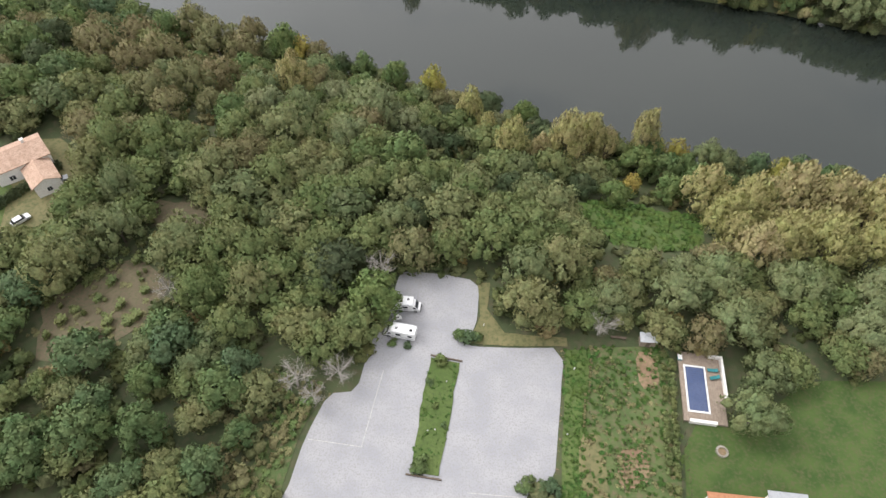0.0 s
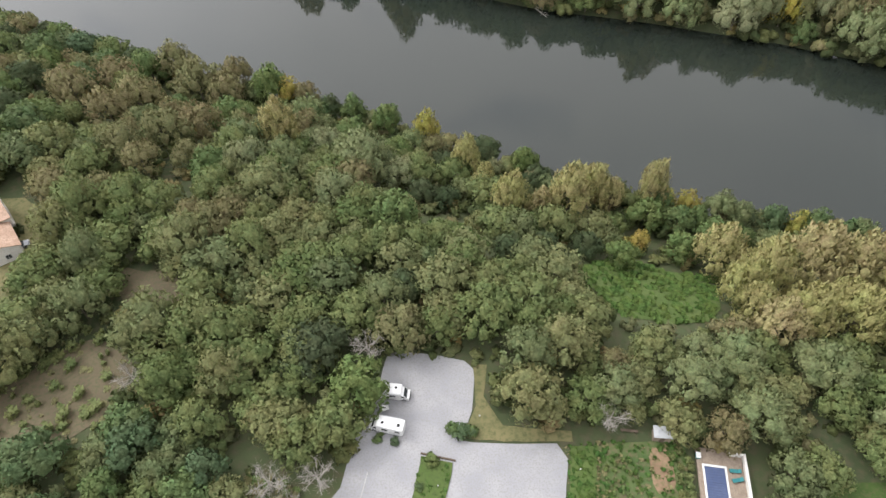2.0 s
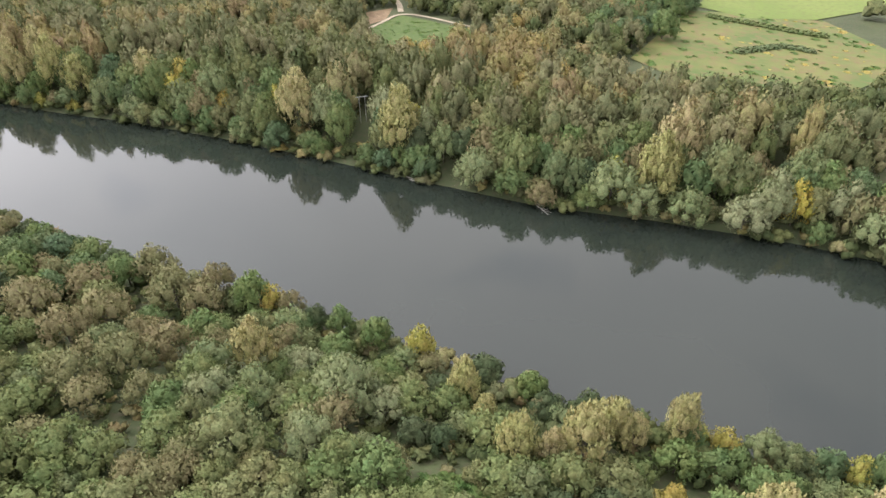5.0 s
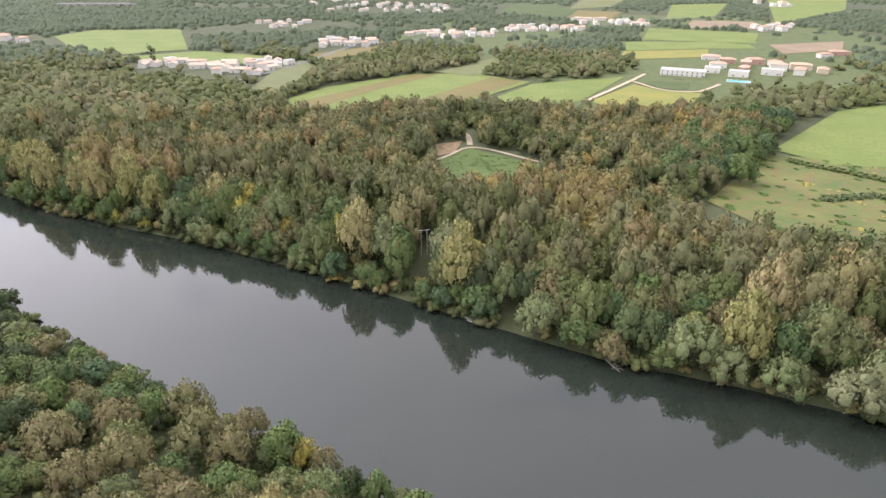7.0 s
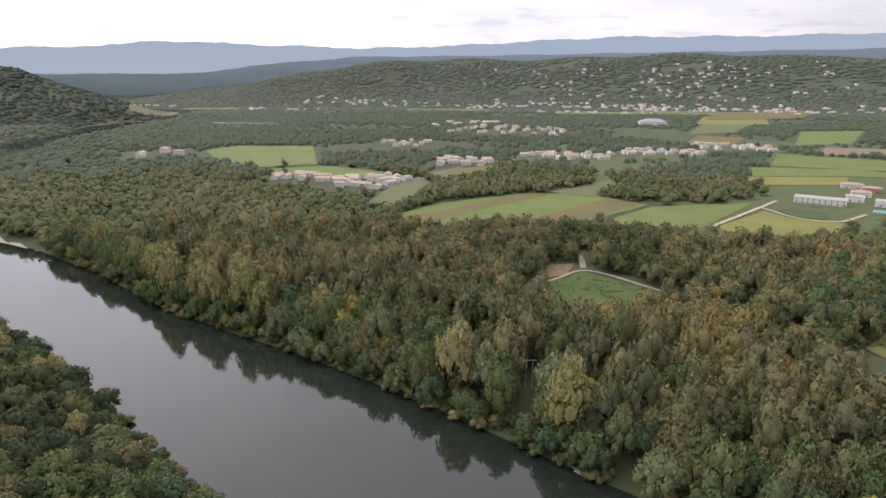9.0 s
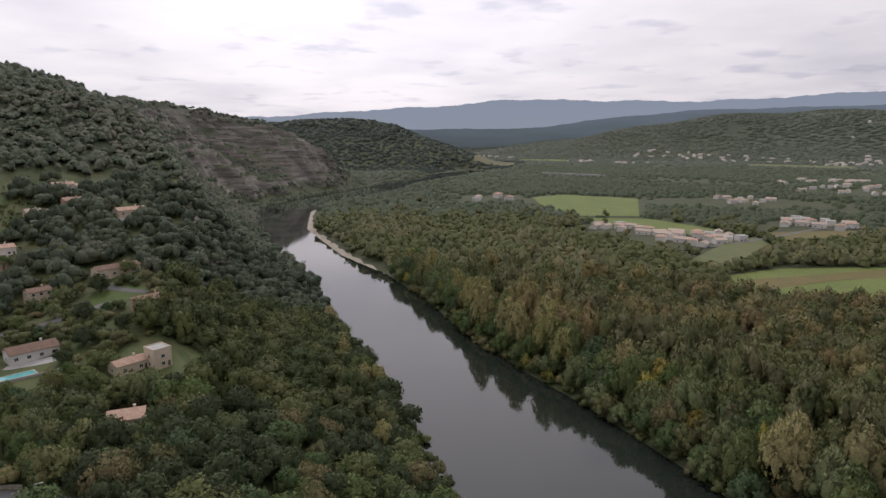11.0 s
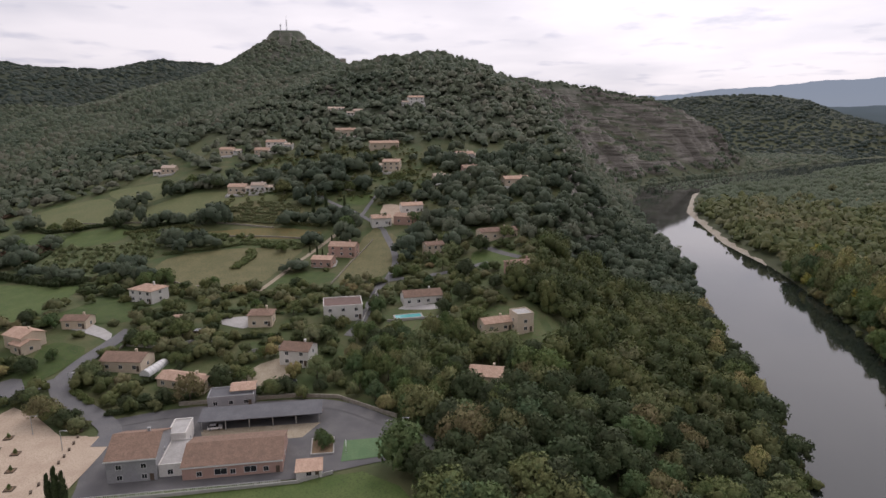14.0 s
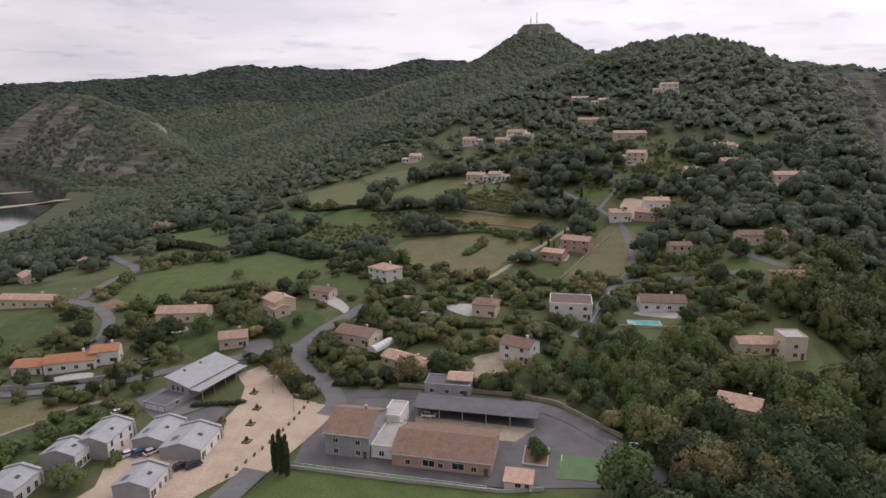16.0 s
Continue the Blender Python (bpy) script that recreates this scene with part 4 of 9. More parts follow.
road("road_village", [(-196, 34), (-204, 35), (-214, 27), (-232, 6), (-249, 8), (-266, 15), (-276, 18)], 6, M_ROAD, "grey village road curving past the square", 0.30)
road("road_east", [(-208, 30), (-213, 50), (-213, 86), (-210, 101), (-196, 116), (-180, 128)], 5, M_DARKROAD, "dark lane behind the school", 0.26)
road("road_west", [(-180, -110), (-187.5, -76), (-191.5, -65), (-198.5, -51), (-206, -39), (-215, -31), (-230, -6), (-238, 5)], 4.5, M_ROAD, "grey road beside the walled gardens", 0.26)
road("road_far", [(-255, -175), (-261, -154), (-272, -125), (-257, -92), (-240, -78), (-220, -70)], 5, M_ROAD, "grey lane between the farms", 0.26)
road("road_valley", [(-272, -120), (-304, -130), (-322, -127), (-350, -165), (-379, -200), (-433, -257)], 5, M_ROAD, "grey lane winding down the valley", 0.26)
road("lane_mid", [(-300, 58), (-314, 62), (-353, 75), (-376, 87), (-400, 100)], 2.5, M_TRACK, "narrow pale lane between fields", 0.26)
road("lane_upper", [(-258, 104), (-270, 110), (-312, 119), (-321, 124), (-319, 156), (-322, 175)], 4, M_ROAD, "grey lane past the white house", 0.26)
road("lane_hill", [(-398, 127), (-423, 115), (-452, 92), (-468, 84), (-492, 72)], 2.8, M_ROAD, "grey hill road", 0.26)
road("lane_hill_branch", [(-423, 115), (-440, 121), (-458, 128)], 2.6, M_ROAD, "grey branch of the hill road", 0.26)
road("lane_bend", [(-354, 176), (-340, 180), (-328, 186), (-317, 195)], 4, M_DARKROAD, "dark curved drive", 0.26)
road("lane_link", [(-321, 124), (-350, 132), (-398, 127)], 3.5, M_ROAD, "grey lane towards the farm", 0.26)

# the car park and the gardens beside it
LOT = [(-9, 82), (-2, 81.5), (8, 79.5), (7.5, 70), (6, 66), (2.5, 65), (6, 63), (13, 62.7), (25, 62.8), (22, 48), (20, 35.5), (15, 36), (14, 20), (-36, 18), (-27, 33), (-25, 44), (-22, 52.5), (-16.5, 53), (-15, 62), (-11, 73), (-10, 80)]
plot("car_park", LOT, M_ASPHALT, "pale grey gravelled asphalt car park", "car park", 0.08, 4, 1)
plot("verge", [(25, 62.5), (30, 62.5), (23.6, 30), (20.4, 30)], M_GRASS, "green grass verge beside the car park", "verge", 0.12, 3, 0)
plot("verge", [(7.6, 79), (10.5, 79), (9.5, 72), (13, 66.2), (25.5, 65.2), (25.5, 63.2), (13, 63.2), (6.5, 63.6), (3.5, 65), (6.5, 66.5), (8, 70)], M_DRYGRASS, "dry grass verge", "verge", 0.13, 2, 0)
plot("verge", [(-36, 30), (-28.2, 33), (-26.2, 44), (-23, 53.2), (-26, 55), (-31, 45), (-38, 28)], M_MEADOW, "weedy bank beside the car park", "verge", 0.1, 3, 0)
plot("vegetable_garden", [(30, 63), (46, 63.5), (43.5, 46), (41, 25), (23, 25)], M_MEADOW, "overgrown kitchen garden with bare beds", "garden", 0.1, 3, 0)
plot("bare_bed", [(39, 62), (43, 62), (42.5, 54), (38.5, 54)], M_EARTH, "brown bare vegetable bed", "garden bed", 0.15, 2)
plot("bare_bed", [(25.5, 45), (30, 45), (29, 32), (24, 32)], M_DRYGRASS, "dry grass bed", "garden bed", 0.15, 2)
plot("bare_bed", [(32, 42), (38, 42), (36.5, 35), (31, 35)], M_EARTH, "dug vegetable bed with rows", "garden bed", 0.15, 2)
plot("lawn", [(45, 46.5), (57, 47), (66, 52), (70, 56), (95, 56), (100, 25), (41, 25)], M_LAWN, "bright green garden lawn", "lawn", 0.1, 3)
plot("clearing", [(-86, 73), (-70, 86), (-58, 78), (-66, 63), (-80, 57)], M_DRYBROWN, "brown grassy clearing in the wood", "clearing", 0.1, 3, 2)
plot("clearing", BROWN_GLADE, M_DRYBROWN, "brown bare clearing between trees", "clearing", 0.1, 3, 2)
plot("clearing", GLADE, M_GRASS, "lush green clearing in the wood", "clearing", 0.15, 3, 2)
plot("clearing", HOLLOW, M_MEADOW, "shaded grassy hollow between trees", "clearing", 0.15, 3, 2)
plot("house_yard", [(-118, 112), (-104, 126), (-90, 116), (-92, 92), (-104, 88)], M_DRYGRASS, "dry gravelled yard round the house", "yard", 0.1, 4)


# ---- trees ----
rs = np.random.RandomState(7)


def ico(sub):
    bm = bmesh.new()
    bmesh.ops.create_icosphere(bm, subdivisions=sub, radius=1)
    v = np.array([tuple(p.co) for p in bm.verts])
    f = np.array([[p.index for p in q.verts] for q in bm.faces])
    bm.free()
    return v, f


ICO1, ICO2 = ico(1), ico(2)


def unit(v):
    return v / (np.linalg.norm(v, axis=1)[:, None] + 1e-9)


def soften(me, normals):
    """Leaves shade as the round of the crown that they cover."""
    a = me.attributes.new("custom_normal", "FLOAT_VECTOR", "POINT")
    a.data.foreach_set("vector", np.asarray(normals, np.float32).ravel())


def skyward(vf):
    """Far crowns shade by the sky above them."""
    return vf[0], vf[1], unit(vf[2] + (0, 0, 1.3))


def crown(seed, lobes, tufts, size, squat=0.75, tall=1.0, streak=0.0, core=ICO1, fill=0.88, spread=0.56, lobe=1.0):
    """A crown of unit width and height from 0 to about 1: lumpy lobes under a skin of many small leaf clumps, with gaps."""
    r = np.random.RandomState(seed)
    c, rad = [], []
    for k in range(lobes):
        a, q = 2 * math.pi * (k / lobes) * 2.4 + r.rand(), math.sqrt((k + 0.4) / lobes)
        z = 0.36 + 0.38 * (1 - q * q) * tall + r.uniform(-0.07, 0.10)
        c.append((spread * q * math.cos(a) * r.uniform(0.75, 1.1), spread * q * math.sin(a) * r.uniform(0.75, 1.1), z))
        rad.append(lobe * r.uniform(0.24, 0.38) * (1.1 - 0.25 * q))
    c, rad = np.array(c), np.array(rad)
    V, F, N, n0 = [], [], [], 0
    mid = np.array((0, 0, 0.30))
    for k in range(lobes):
        bump = 1 + 0.20 * r.randn(len(core[0]), 1)
        V.append(core[0] * bump * rad[k] * fill * (1, 1, squat + 0.25 * tall) + c[k])
        F.append(core[1] + n0)
        N.append(core[0] * 0.8 + unit(V[-1] - mid) * 0.7)
        n0 += len(core[0])
    if tufts:
        m = tufts * 3
        k = r.choice(lobes, m, p=rad ** 2 / (rad ** 2).sum())
        u = r.randn(m, 3)
        u[:, 2] += 0.45
        u /= np.linalg.norm(u, axis=1)[:, None]
        p = c[k] + u * (rad[k] * r.uniform(0.80, 1.16, m))[:, None] * (1, 1, squat + 0.25 * tall)
        d = np.linalg.norm((p[:, None] - c[None]) / (1, 1, squat + 0.25 * tall), axis=2) / rad
        d[np.arange(m), k] = 9
        ok = np.where(d.min(1) > 0.80)[0][:tufts]
        p, u = p[ok], u[ok]
        m = len(ok)
        nrm = u + 0.6 * r.randn(m, 3)
        nrm /= np.linalg.norm(nrm, axis=1)[:, None]
        t = np.cross(nrm, r.randn(m, 3))
        t /= np.linalg.norm(t, axis=1)[:, None] + 1e-9
        b = np.cross(nrm, t)
        s = size * r.uniform(0.6, 1.4, m)[:, None]
        t = t * (1 - 0.5 * streak)
        if streak:
            b = b * (1 - streak) + streak * (u * 0.35 + (0, 0, 1.15))
        q = np.stack([p + t * s * 0.75, p + b * s * 1.25 + nrm * s * 0.2, p - t * s * 0.75 - b * s * 0.5], 1)
        turned = (np.cross(q[:, 1] - q[:, 0], q[:, 2] - q[:, 0]) * (u + (0, 0, 0.4))).sum(1) < 0
        q[turned] = q[turned][:, ::-1]
        V.append(q.reshape(-1, 3))
        F.append(np.arange(m)[:, None] * 3 + n0 + np.arange(3))
        N.append(np.repeat(u * 0.6 + unit(p - mid) * 0.55 + 0.75 * nrm, 3, 0))
    return np.concatenate(V), np.concatenate(F), unit(np.concatenate(N))


def cypress_crown(seed, tufts=260):
    r = np.random.RandomState(seed)
    V, F, n0 = [], [], 0
    for k in range(7):
        z, w = 0.10 + 0.125 * k, 0.5 * math.sin(math.pi * (0.13 + 0.115 * k)) ** 0.7
        V.append(ICO1[0] * (w * 0.85, w * 0.85, 0.13) * (1 + 0.12 * r.randn(len(ICO1[0]), 1)) + (0, 0, z)), F.append(ICO1[1] + n0)
        n0 += len(ICO1[0])
    z, a = r.uniform(0.03, 0.98, tufts), r.uniform(0, 6.28, tufts)
    w = 0.5 * np.sin(np.pi * (0.12 + 0.86 * z)) ** 0.7
    p = np.stack([np.cos(a) * w, np.sin(a) * w, z], 1)
    t = np.stack([-np.sin(a), np.cos(a), 0.2 * r.randn(tufts)], 1) * 0.11
    up = np.stack([np.cos(a) * 0.06, np.sin(a) * 0.06, np.full(tufts, 0.05)], 1)
    V.append(np.stack([p + t, p + up, p - t, p - up], 1).reshape(-1, 3))
    k = np.arange(tufts)[:, None] * 4 + n0
    F += [np.concatenate([k, k + 1, k + 2], 1), np.concatenate([k, k + 2, k + 3], 1)]
    return np.concatenate(V), np.concatenate(F)


def limb_tree(seed, limbs, reach=0.42, top=0.78, thick=0.035, twigs=0):
    """A tapered trunk with limbs (and twigs, for a bare tree), height 1."""
    r = np.random.RandomState(seed)
    V, F, n0 = [], [], 0

    def tube(a, b, ra, rb, n=6):
        nonlocal n0
        a, b = np.array(a, float), np.array(b, float)
        d = (b - a) / (np.linalg.norm(b - a) + 1e-9)
        s = np.cross(d, (0.3, 0.8, 0.5))
        s /= np.linalg.norm(s)
        q = np.cross(d, s)
        ang = np.arange(n) * 2 * math.pi / n
        ring = np.cos(ang)[:, None] * s + np.sin(ang)[:, None] * q
        V.append(np.concatenate([a + ring * ra, b + ring * rb]))
        for i in range(n):
            j = (i + 1) % n
            F.append([n0 + i, n0 + j, n0 + n + j]), F.append([n0 + i, n0 + n + j, n0 + n + i])
        n0 += 2 * n

    lean = r.uniform(-0.05, 0.05, 2)
    tube((0, 0, -0.08), (lean[0], lean[1], 0.35), thick * 1.4, thick)
    tube((lean[0], lean[1], 0.35), (lean[0] * 1.8, lean[1] * 1.8, top), thick, thick * 0.35)
    for k in range(limbs):
        a, z = k * 2.4 + r.rand(), r.uniform(0.25, 0.6)
        base = np.array((lean[0] * z * 2, lean[1] * z * 2, z))
        tip = base + (math.cos(a) * reach * r.uniform(0.6, 1.1), math.sin(a) * reach * r.uniform(0.6, 1.1), r.uniform(0.15, 0.36))
        tube(base, tip, thick * 0.55, thick * 0.16, 5)
        for _ in range(twigs):
            s = r.uniform(0.4, 1)
            q = base + (tip - base) * s
            tube(q, q + r.uniform(-0.16, 0.16, 3) + (0, 0, 0.08), thick * 0.2, thick * 0.06, 3)
    return np.concatenate(V), np.array(F)


def grown(name, vf, material, scale, flat=False):
    v = vf[0] * np.array(scale)
    me = mesh_of(name, v, vf[1], not flat)
    if len(vf) > 2:
        soften(me, unit(vf[2] / np.array(scale)))
    me.materials.append(material)
    return me


TRUNKS = [limb_tree(s, 5) for s in (1, 2, 3)]


def tree_kind(name, leaf, crowns, width, tall, label, category="tree", bare=0.16):
    """Prototype meshes of one kind: crowns on trunks, in metres."""
    out = []
    for k, vf in enumerate(crowns):
        cm = grown(name + "_crown", vf, leaf, (width, width, tall))
        tm = grown(name + "_trunk", TRUNKS[k % 3], M_BARK, (width * 0.7, width * 0.7, tall * 0.8), False)
        out.append((cm, tm))
    return dict(name=name, meshes=out, label=label, category=category)


def plant(kind, x, y, scale=1.0, turn=0.0, wide=1.0, group="trees of the wood", label=""):
    """One tree as a thing of its own: an empty at its foot, trunk and crown under it."""
    cm, tm = kind["meshes"][int(rs.randint(len(kind["meshes"])))]
    root = new(kind["name"])
    root.empty_display_size = 0.5
    root.matrix_world = Matrix.Translation((x, y, gz(x, y) - 0.1)) @ Matrix.Rotation(turn, 4, "Z") @ Matrix.Diagonal((scale * wide, scale * wide, scale, 1))
    tagged(root, label or kind["label"], kind["category"], group)
    for nm, me in (("trunk", tm), ("crown", cm)):
        ob = new(nm, me)
        ob.parent = root
    return root


ASH = tree_kind("ash", L_OAK, [crown(s, 20, 1000, 0.048, 0.85, 1.2, 0.25, lobe=0.70, fill=0.62) for s in (15, 16, 17)], 8.6, 10.0, "rounded green ash tree with leafy upright crown")
OAK = tree_kind("oak", L_OAK, [crown(s, 22, 1100, 0.047, 0.75, 1.0, 0.15, lobe=0.68, fill=0.62) for s in (11, 12, 13, 14)], 9.5, 9.0, "broad green oak with a dense lumpy crown")
FRESH = tree_kind("acacia", L_FRESH, [crown(s, 17, 900, 0.050, fill=0.66, lobe=0.78) for s in (21, 22, 23)], 8.0, 9.5, "bright green acacia with airy leaves")
POPLAR = tree_kind("poplar", L_POPLAR, [crown(s, 28, 2000, 0.041, 1.3, 1.45, 0.45, spread=0.48, fill=0.55, lobe=0.54) for s in (31, 32, 33)], 10.5, 12.5, "tall poplar with feathery yellowing leaves")
WILLOW = tree_kind("willow", L_WILLOW, [crown(s, 24, 1300, 0.042, 0.9, 1.15, 0.38, fill=0.66, lobe=0.66) for s in (41, 42, 43)], 10.5, 11.0, "rounded willow with grey-green leaves")
BROWN = tree_kind("turning_tree", L_BROWN, [crown(s, 18, 1150, 0.047, 0.9, 1.1, 0.3, fill=0.56, lobe=0.74) for s in (51, 52, 53)], 7.5, 8.5, "tree with browning autumn leaves")
GOLD = tree_kind("golden_tree", L_GOLD, [crown(s, 10, 650, 0.060, 1.0, 1.2, 0.2, fill=0.62) for s in (61, 62)], 6.0, 7.0, "small tree with golden autumn leaves")
DARK = tree_kind("evergreen_oak", L_DARK, [crown(s, 17, 820, 0.050, fill=0.76, lobe=0.78) for s in (71, 72, 73)], 7.5, 8.0, "dark evergreen oak with a compact crown")
BUSH = tree_kind("bush", L_FRESH, [crown(s, 6, 320, 0.10, 0.9, 0.6, fill=0.7) for s in (81, 82)], 2.6, 1.9, "low leafy green bush", "bush")
CYPRESS = dict(name="cypress", meshes=[(grown("cypress_crown", cypress_crown(s), L_DARK, (2.6, 2.6, 9.5)), grown("cypress_trunk", TRUNKS[0], M_BARK, (0.5, 0.5, 4))) for s in (91, 92)], label="slender dark green cypress", category="cypress")
BARE_TREE = [limb_tree(s, 16, 0.46, 0.9, 0.017, 22) for s in (5, 6)]


# ---- buildings ----
OCC = []  # circles kept free of trees, round buildings and vehicles


def part(name, bm, material, parent, label=""):
    me = bpy.data.meshes.new(name)
    bmesh.ops.recalc_face_normals(bm, faces=bm.faces)
    bm.to_mesh(me)
    bm.free()
    me.materials.append(material)
    ob = new(name, me)
    ob.parent = parent
    if label:
        tagged(ob, label)
    return ob


def box(bm, x0, y0, z0, x1, y1, z1, bevel=0.0):
    made = bmesh.ops.create_cube(bm, size=1, matrix=Matrix.Translation(((x0 + x1) / 2, (y0 + y1) / 2, (z0 + z1) / 2)) @ Matrix.Diagonal((x1 - x0, y1 - y0, z1 - z0, 1)))
    if bevel:
        bmesh.ops.bevel(bm, geom=list({e for v in made["verts"] for e in v.link_edges}), offset=bevel, segments=2, affect="EDGES")
    return bm


def prism(bm, outline, y0, y1):
    """An outline in x and z, drawn out along y."""
    a, b = [bm.verts.new((x, y0, z)) for x, z in outline], [bm.verts.new((x, y1, z)) for x, z in outline]
    bm.faces.new(a[::-1]), bm.faces.new(b)
    for k in range(len(a)):
        j = (k + 1) % len(a)
        bm.faces.new((a[k], a[j], b[j], b[k]))
    return bm


def thing(name, x, y, turn, label, category, group="", z=None, clear=0.0):
    root = new(name)
    root.matrix_world = pose(x, y, gz(x, y) if z is None else z, 0, 0, turn)
    if clear:
        OCC.append((x, y, clear))
    return tagged(root, label, category, group)


def window(parent, side, u, z, w, h, L, W, far=False, shutter=None, name="window"):
    """A framed pane in a wall; side 0 to 3: front (-y), back, right (+x), left."""
    ob = new(name)
    if side < 2:
        s = -1 if side == 0 else 1
        ob.matrix_basis = pose(u, s * W / 2, z, 0, 0, 0 if side == 0 else 180)
    else:
        s = 1 if side == 2 else -1
        ob.matrix_basis = pose(s * L / 2, u, z, 0, 0, 90 if side == 2 else -90)
    me = bpy.data.meshes.new("window")
    bm = bmesh.new()
    f = 0.09
    for x0, x1, z0, z1 in ((-w / 2 - f, -w / 2, -f, h + f), (w / 2, w / 2 + f, -f, h + f), (-w / 2, w / 2, -f, 0), (-w / 2, w / 2, h, h + f), (-0.03, 0.03, 0, h)):
        box(bm, x0, -0.06, z0, x1, 0.02, z1)
    bm.to_mesh(me)
    bm.free()
    me.materials.append(M_FRAME)
    ob.data = None
    fr = bpy.data.objects.new(name, me)
    scene.collection.objects.link(fr)
    fr.matrix_basis, fr.parent = ob.matrix_basis.copy(), parent
    bpy.data.objects.remove(ob)
    part("pane", box(bmesh.new(), -w / 2, -0.02, 0, w / 2, 0.015, h), M_GLASS, fr)
    return fr


def house(x, y, turn, L, W, H, roof="gable", wall=None, tiles=None, rise=None, label="", wins=2, storeys=1, chimney=True, door=True, name="house", eave=0.5, far=False, group="houses of the village", z=None, ends=True):
    wall, tiles = wall or M_WALLB, tiles or M_TILE
    rise = W * 0.16 if rise is None else rise
    root = thing(name, x, y, turn, label or "house", "house", group, z, math.hypot(L, W) / 2 + 1.5)
    bm = bmesh.new()
    if roof == "gable":
        prism(bm, [(-W / 2, -3), (W / 2, -3), (W / 2, H), (0, H + rise), (-W / 2, H)], -L / 2, L / 2)
        bmesh.ops.rotate(bm, verts=bm.verts, cent=(0, 0, 0), matrix=Matrix.Rotation(radians(90), 3, "Z"))
    elif roof == "mono":
        prism(bm, [(-W / 2, -3), (W / 2, -3), (W / 2, H + rise), (-W / 2, H)], -L / 2, L / 2)
        bmesh.ops.rotate(bm, verts=bm.verts, cent=(0, 0, 0), matrix=Matrix.Rotation(radians(90), 3, "Z"))
    else:
        box(bm, -L / 2, -W / 2, -3, L / 2, W / 2, H)
    part("wall", bm, wall, root)
    bm, t = bmesh.new(), 0.2
    if roof in ("gable", "mono"):
        k = rise / (W / 2 if roof == "gable" else W)
        if roof == "gable":
            prof = [(-W / 2 - eave, H - k * eave + 0.02), (0, H + rise + 0.02), (W / 2 + eave, H - k * eave + 0.02), (W / 2 + eave, H - k * eave + t), (0, H + rise + t), (-W / 2 - eave, H - k * eave + t)]
        else:
            prof = [(-W / 2 - eave, H - k * eave + 0.02), (W / 2 + eave, H + rise + k * eave + 0.02), (W / 2 + eave, H + rise + k * eave + t), (-W / 2 - eave, H - k * eave + t)]
        prism(bm, prof, -L / 2 - eave * 0.6, L / 2 + eave * 0.6)
        bmesh.ops.rotate(bm, verts=bm.verts, cent=(0, 0, 0), matrix=Matrix.Rotation(radians(90), 3, "Z"))
    elif roof == "hip":
        a, b, r = L / 2 + eave, W / 2 + eave, max(0.3, L / 2 - W / 2)
        lo = [bm.verts.new((sx * a, sy * b, H + 0.02)) for sx, sy in ((-1, -1), (1, -1), (1, 1), (-1, 1))]
        md = [bm.verts.new((v.co.x, v.co.y, H + 0.18)) for v in lo]
        tp = [bm.verts.new((-r, 0, H + rise)), bm.verts.new((r, 0, H + rise))]
        bm.faces.new(lo[::-1])
        for k in range(4):
            bm.faces.new((lo[k], lo[(k + 1) % 4], md[(k + 1) % 4], md[k]))
        bm.faces.new((md[0], md[1], tp[1], tp[0])), bm.faces.new((md[1], md[2], tp[1])), bm.faces.new((md[2], md[3], tp[0], tp[1])), bm.faces.new((md[3], md[0], tp[0]))
    else:
        box(bm, -L / 2 + 0.25, -W / 2 + 0.25, H + 0.01, L / 2 - 0.25, W / 2 - 0.25, H + 0.12)
    part("roof", bm, tiles, root)
    if roof == "flat":
        bm = bmesh.new()
        for x0, y0, x1, y1 in ((-L / 2 - 0.05, -W / 2 - 0.05, L / 2 + 0.05, -W / 2 + 0.22), (-L / 2 - 0.05, W / 2 - 0.22, L / 2 + 0.05, W / 2 + 0.05), (-L / 2 - 0.05, -W / 2 + 0.22, -L / 2 + 0.22, W / 2 - 0.22), (L / 2 - 0.22, -W / 2 + 0.22, L / 2 + 0.05, W / 2 - 0.22)):
            box(bm, x0, y0, H + 0.005, x1, y1, H + 0.45)
        part("parapet", bm, wall, root)
    if chimney and roof != "flat":
        bm = box(bmesh.new(), L * 0.22 - 0.35, 0.3, H, L * 0.22 + 0.35, 1.0, H + rise + 0.9, 0.03)
        box(bm, L * 0.22 - 0.45, 0.2, H + rise + 0.92, L * 0.22 + 0.45, 1.1, H + rise + 1.02)
        part("chimney", bm, wall, root)
    if not far:
        for st in range(storeys):
            for k in range(wins):
                u = (k + 0.5) / wins * L - L / 2
                window(root, 0, u, 0.9 + 2.9 * st, 1.25, 1.25, L, W)
                window(root, 1, u, 0.9 + 2.9 * st, 1.25, 1.25, L, W)
            if ends:
                window(root, 2, 0, 0.9 + 2.9 * st, 1.1, 1.2, L, W)
                window(root, 3, 0, 0.9 + 2.9 * st, 1.1, 1.2, L, W)
        if door:
            u = L / 2 - 1.2
            bm = box(bmesh.new(), u - 0.5, -W / 2 - 0.07, 0, u + 0.5, -W / 2 + 0.05, 2.1, 0.015)
            part("door", bm, M_TIMBER, root)
    else:
        for k in range(2):
            u = (k + 0.5) / 2 * L - L / 2
            for s in (-1, 1):
                part("window", box(bmesh.new(), u - 0.7, s * W / 2 - 0.04, 0.9, u + 0.7, s * W / 2 + 0.04, 2.2), M_GLASS, root)
    return root


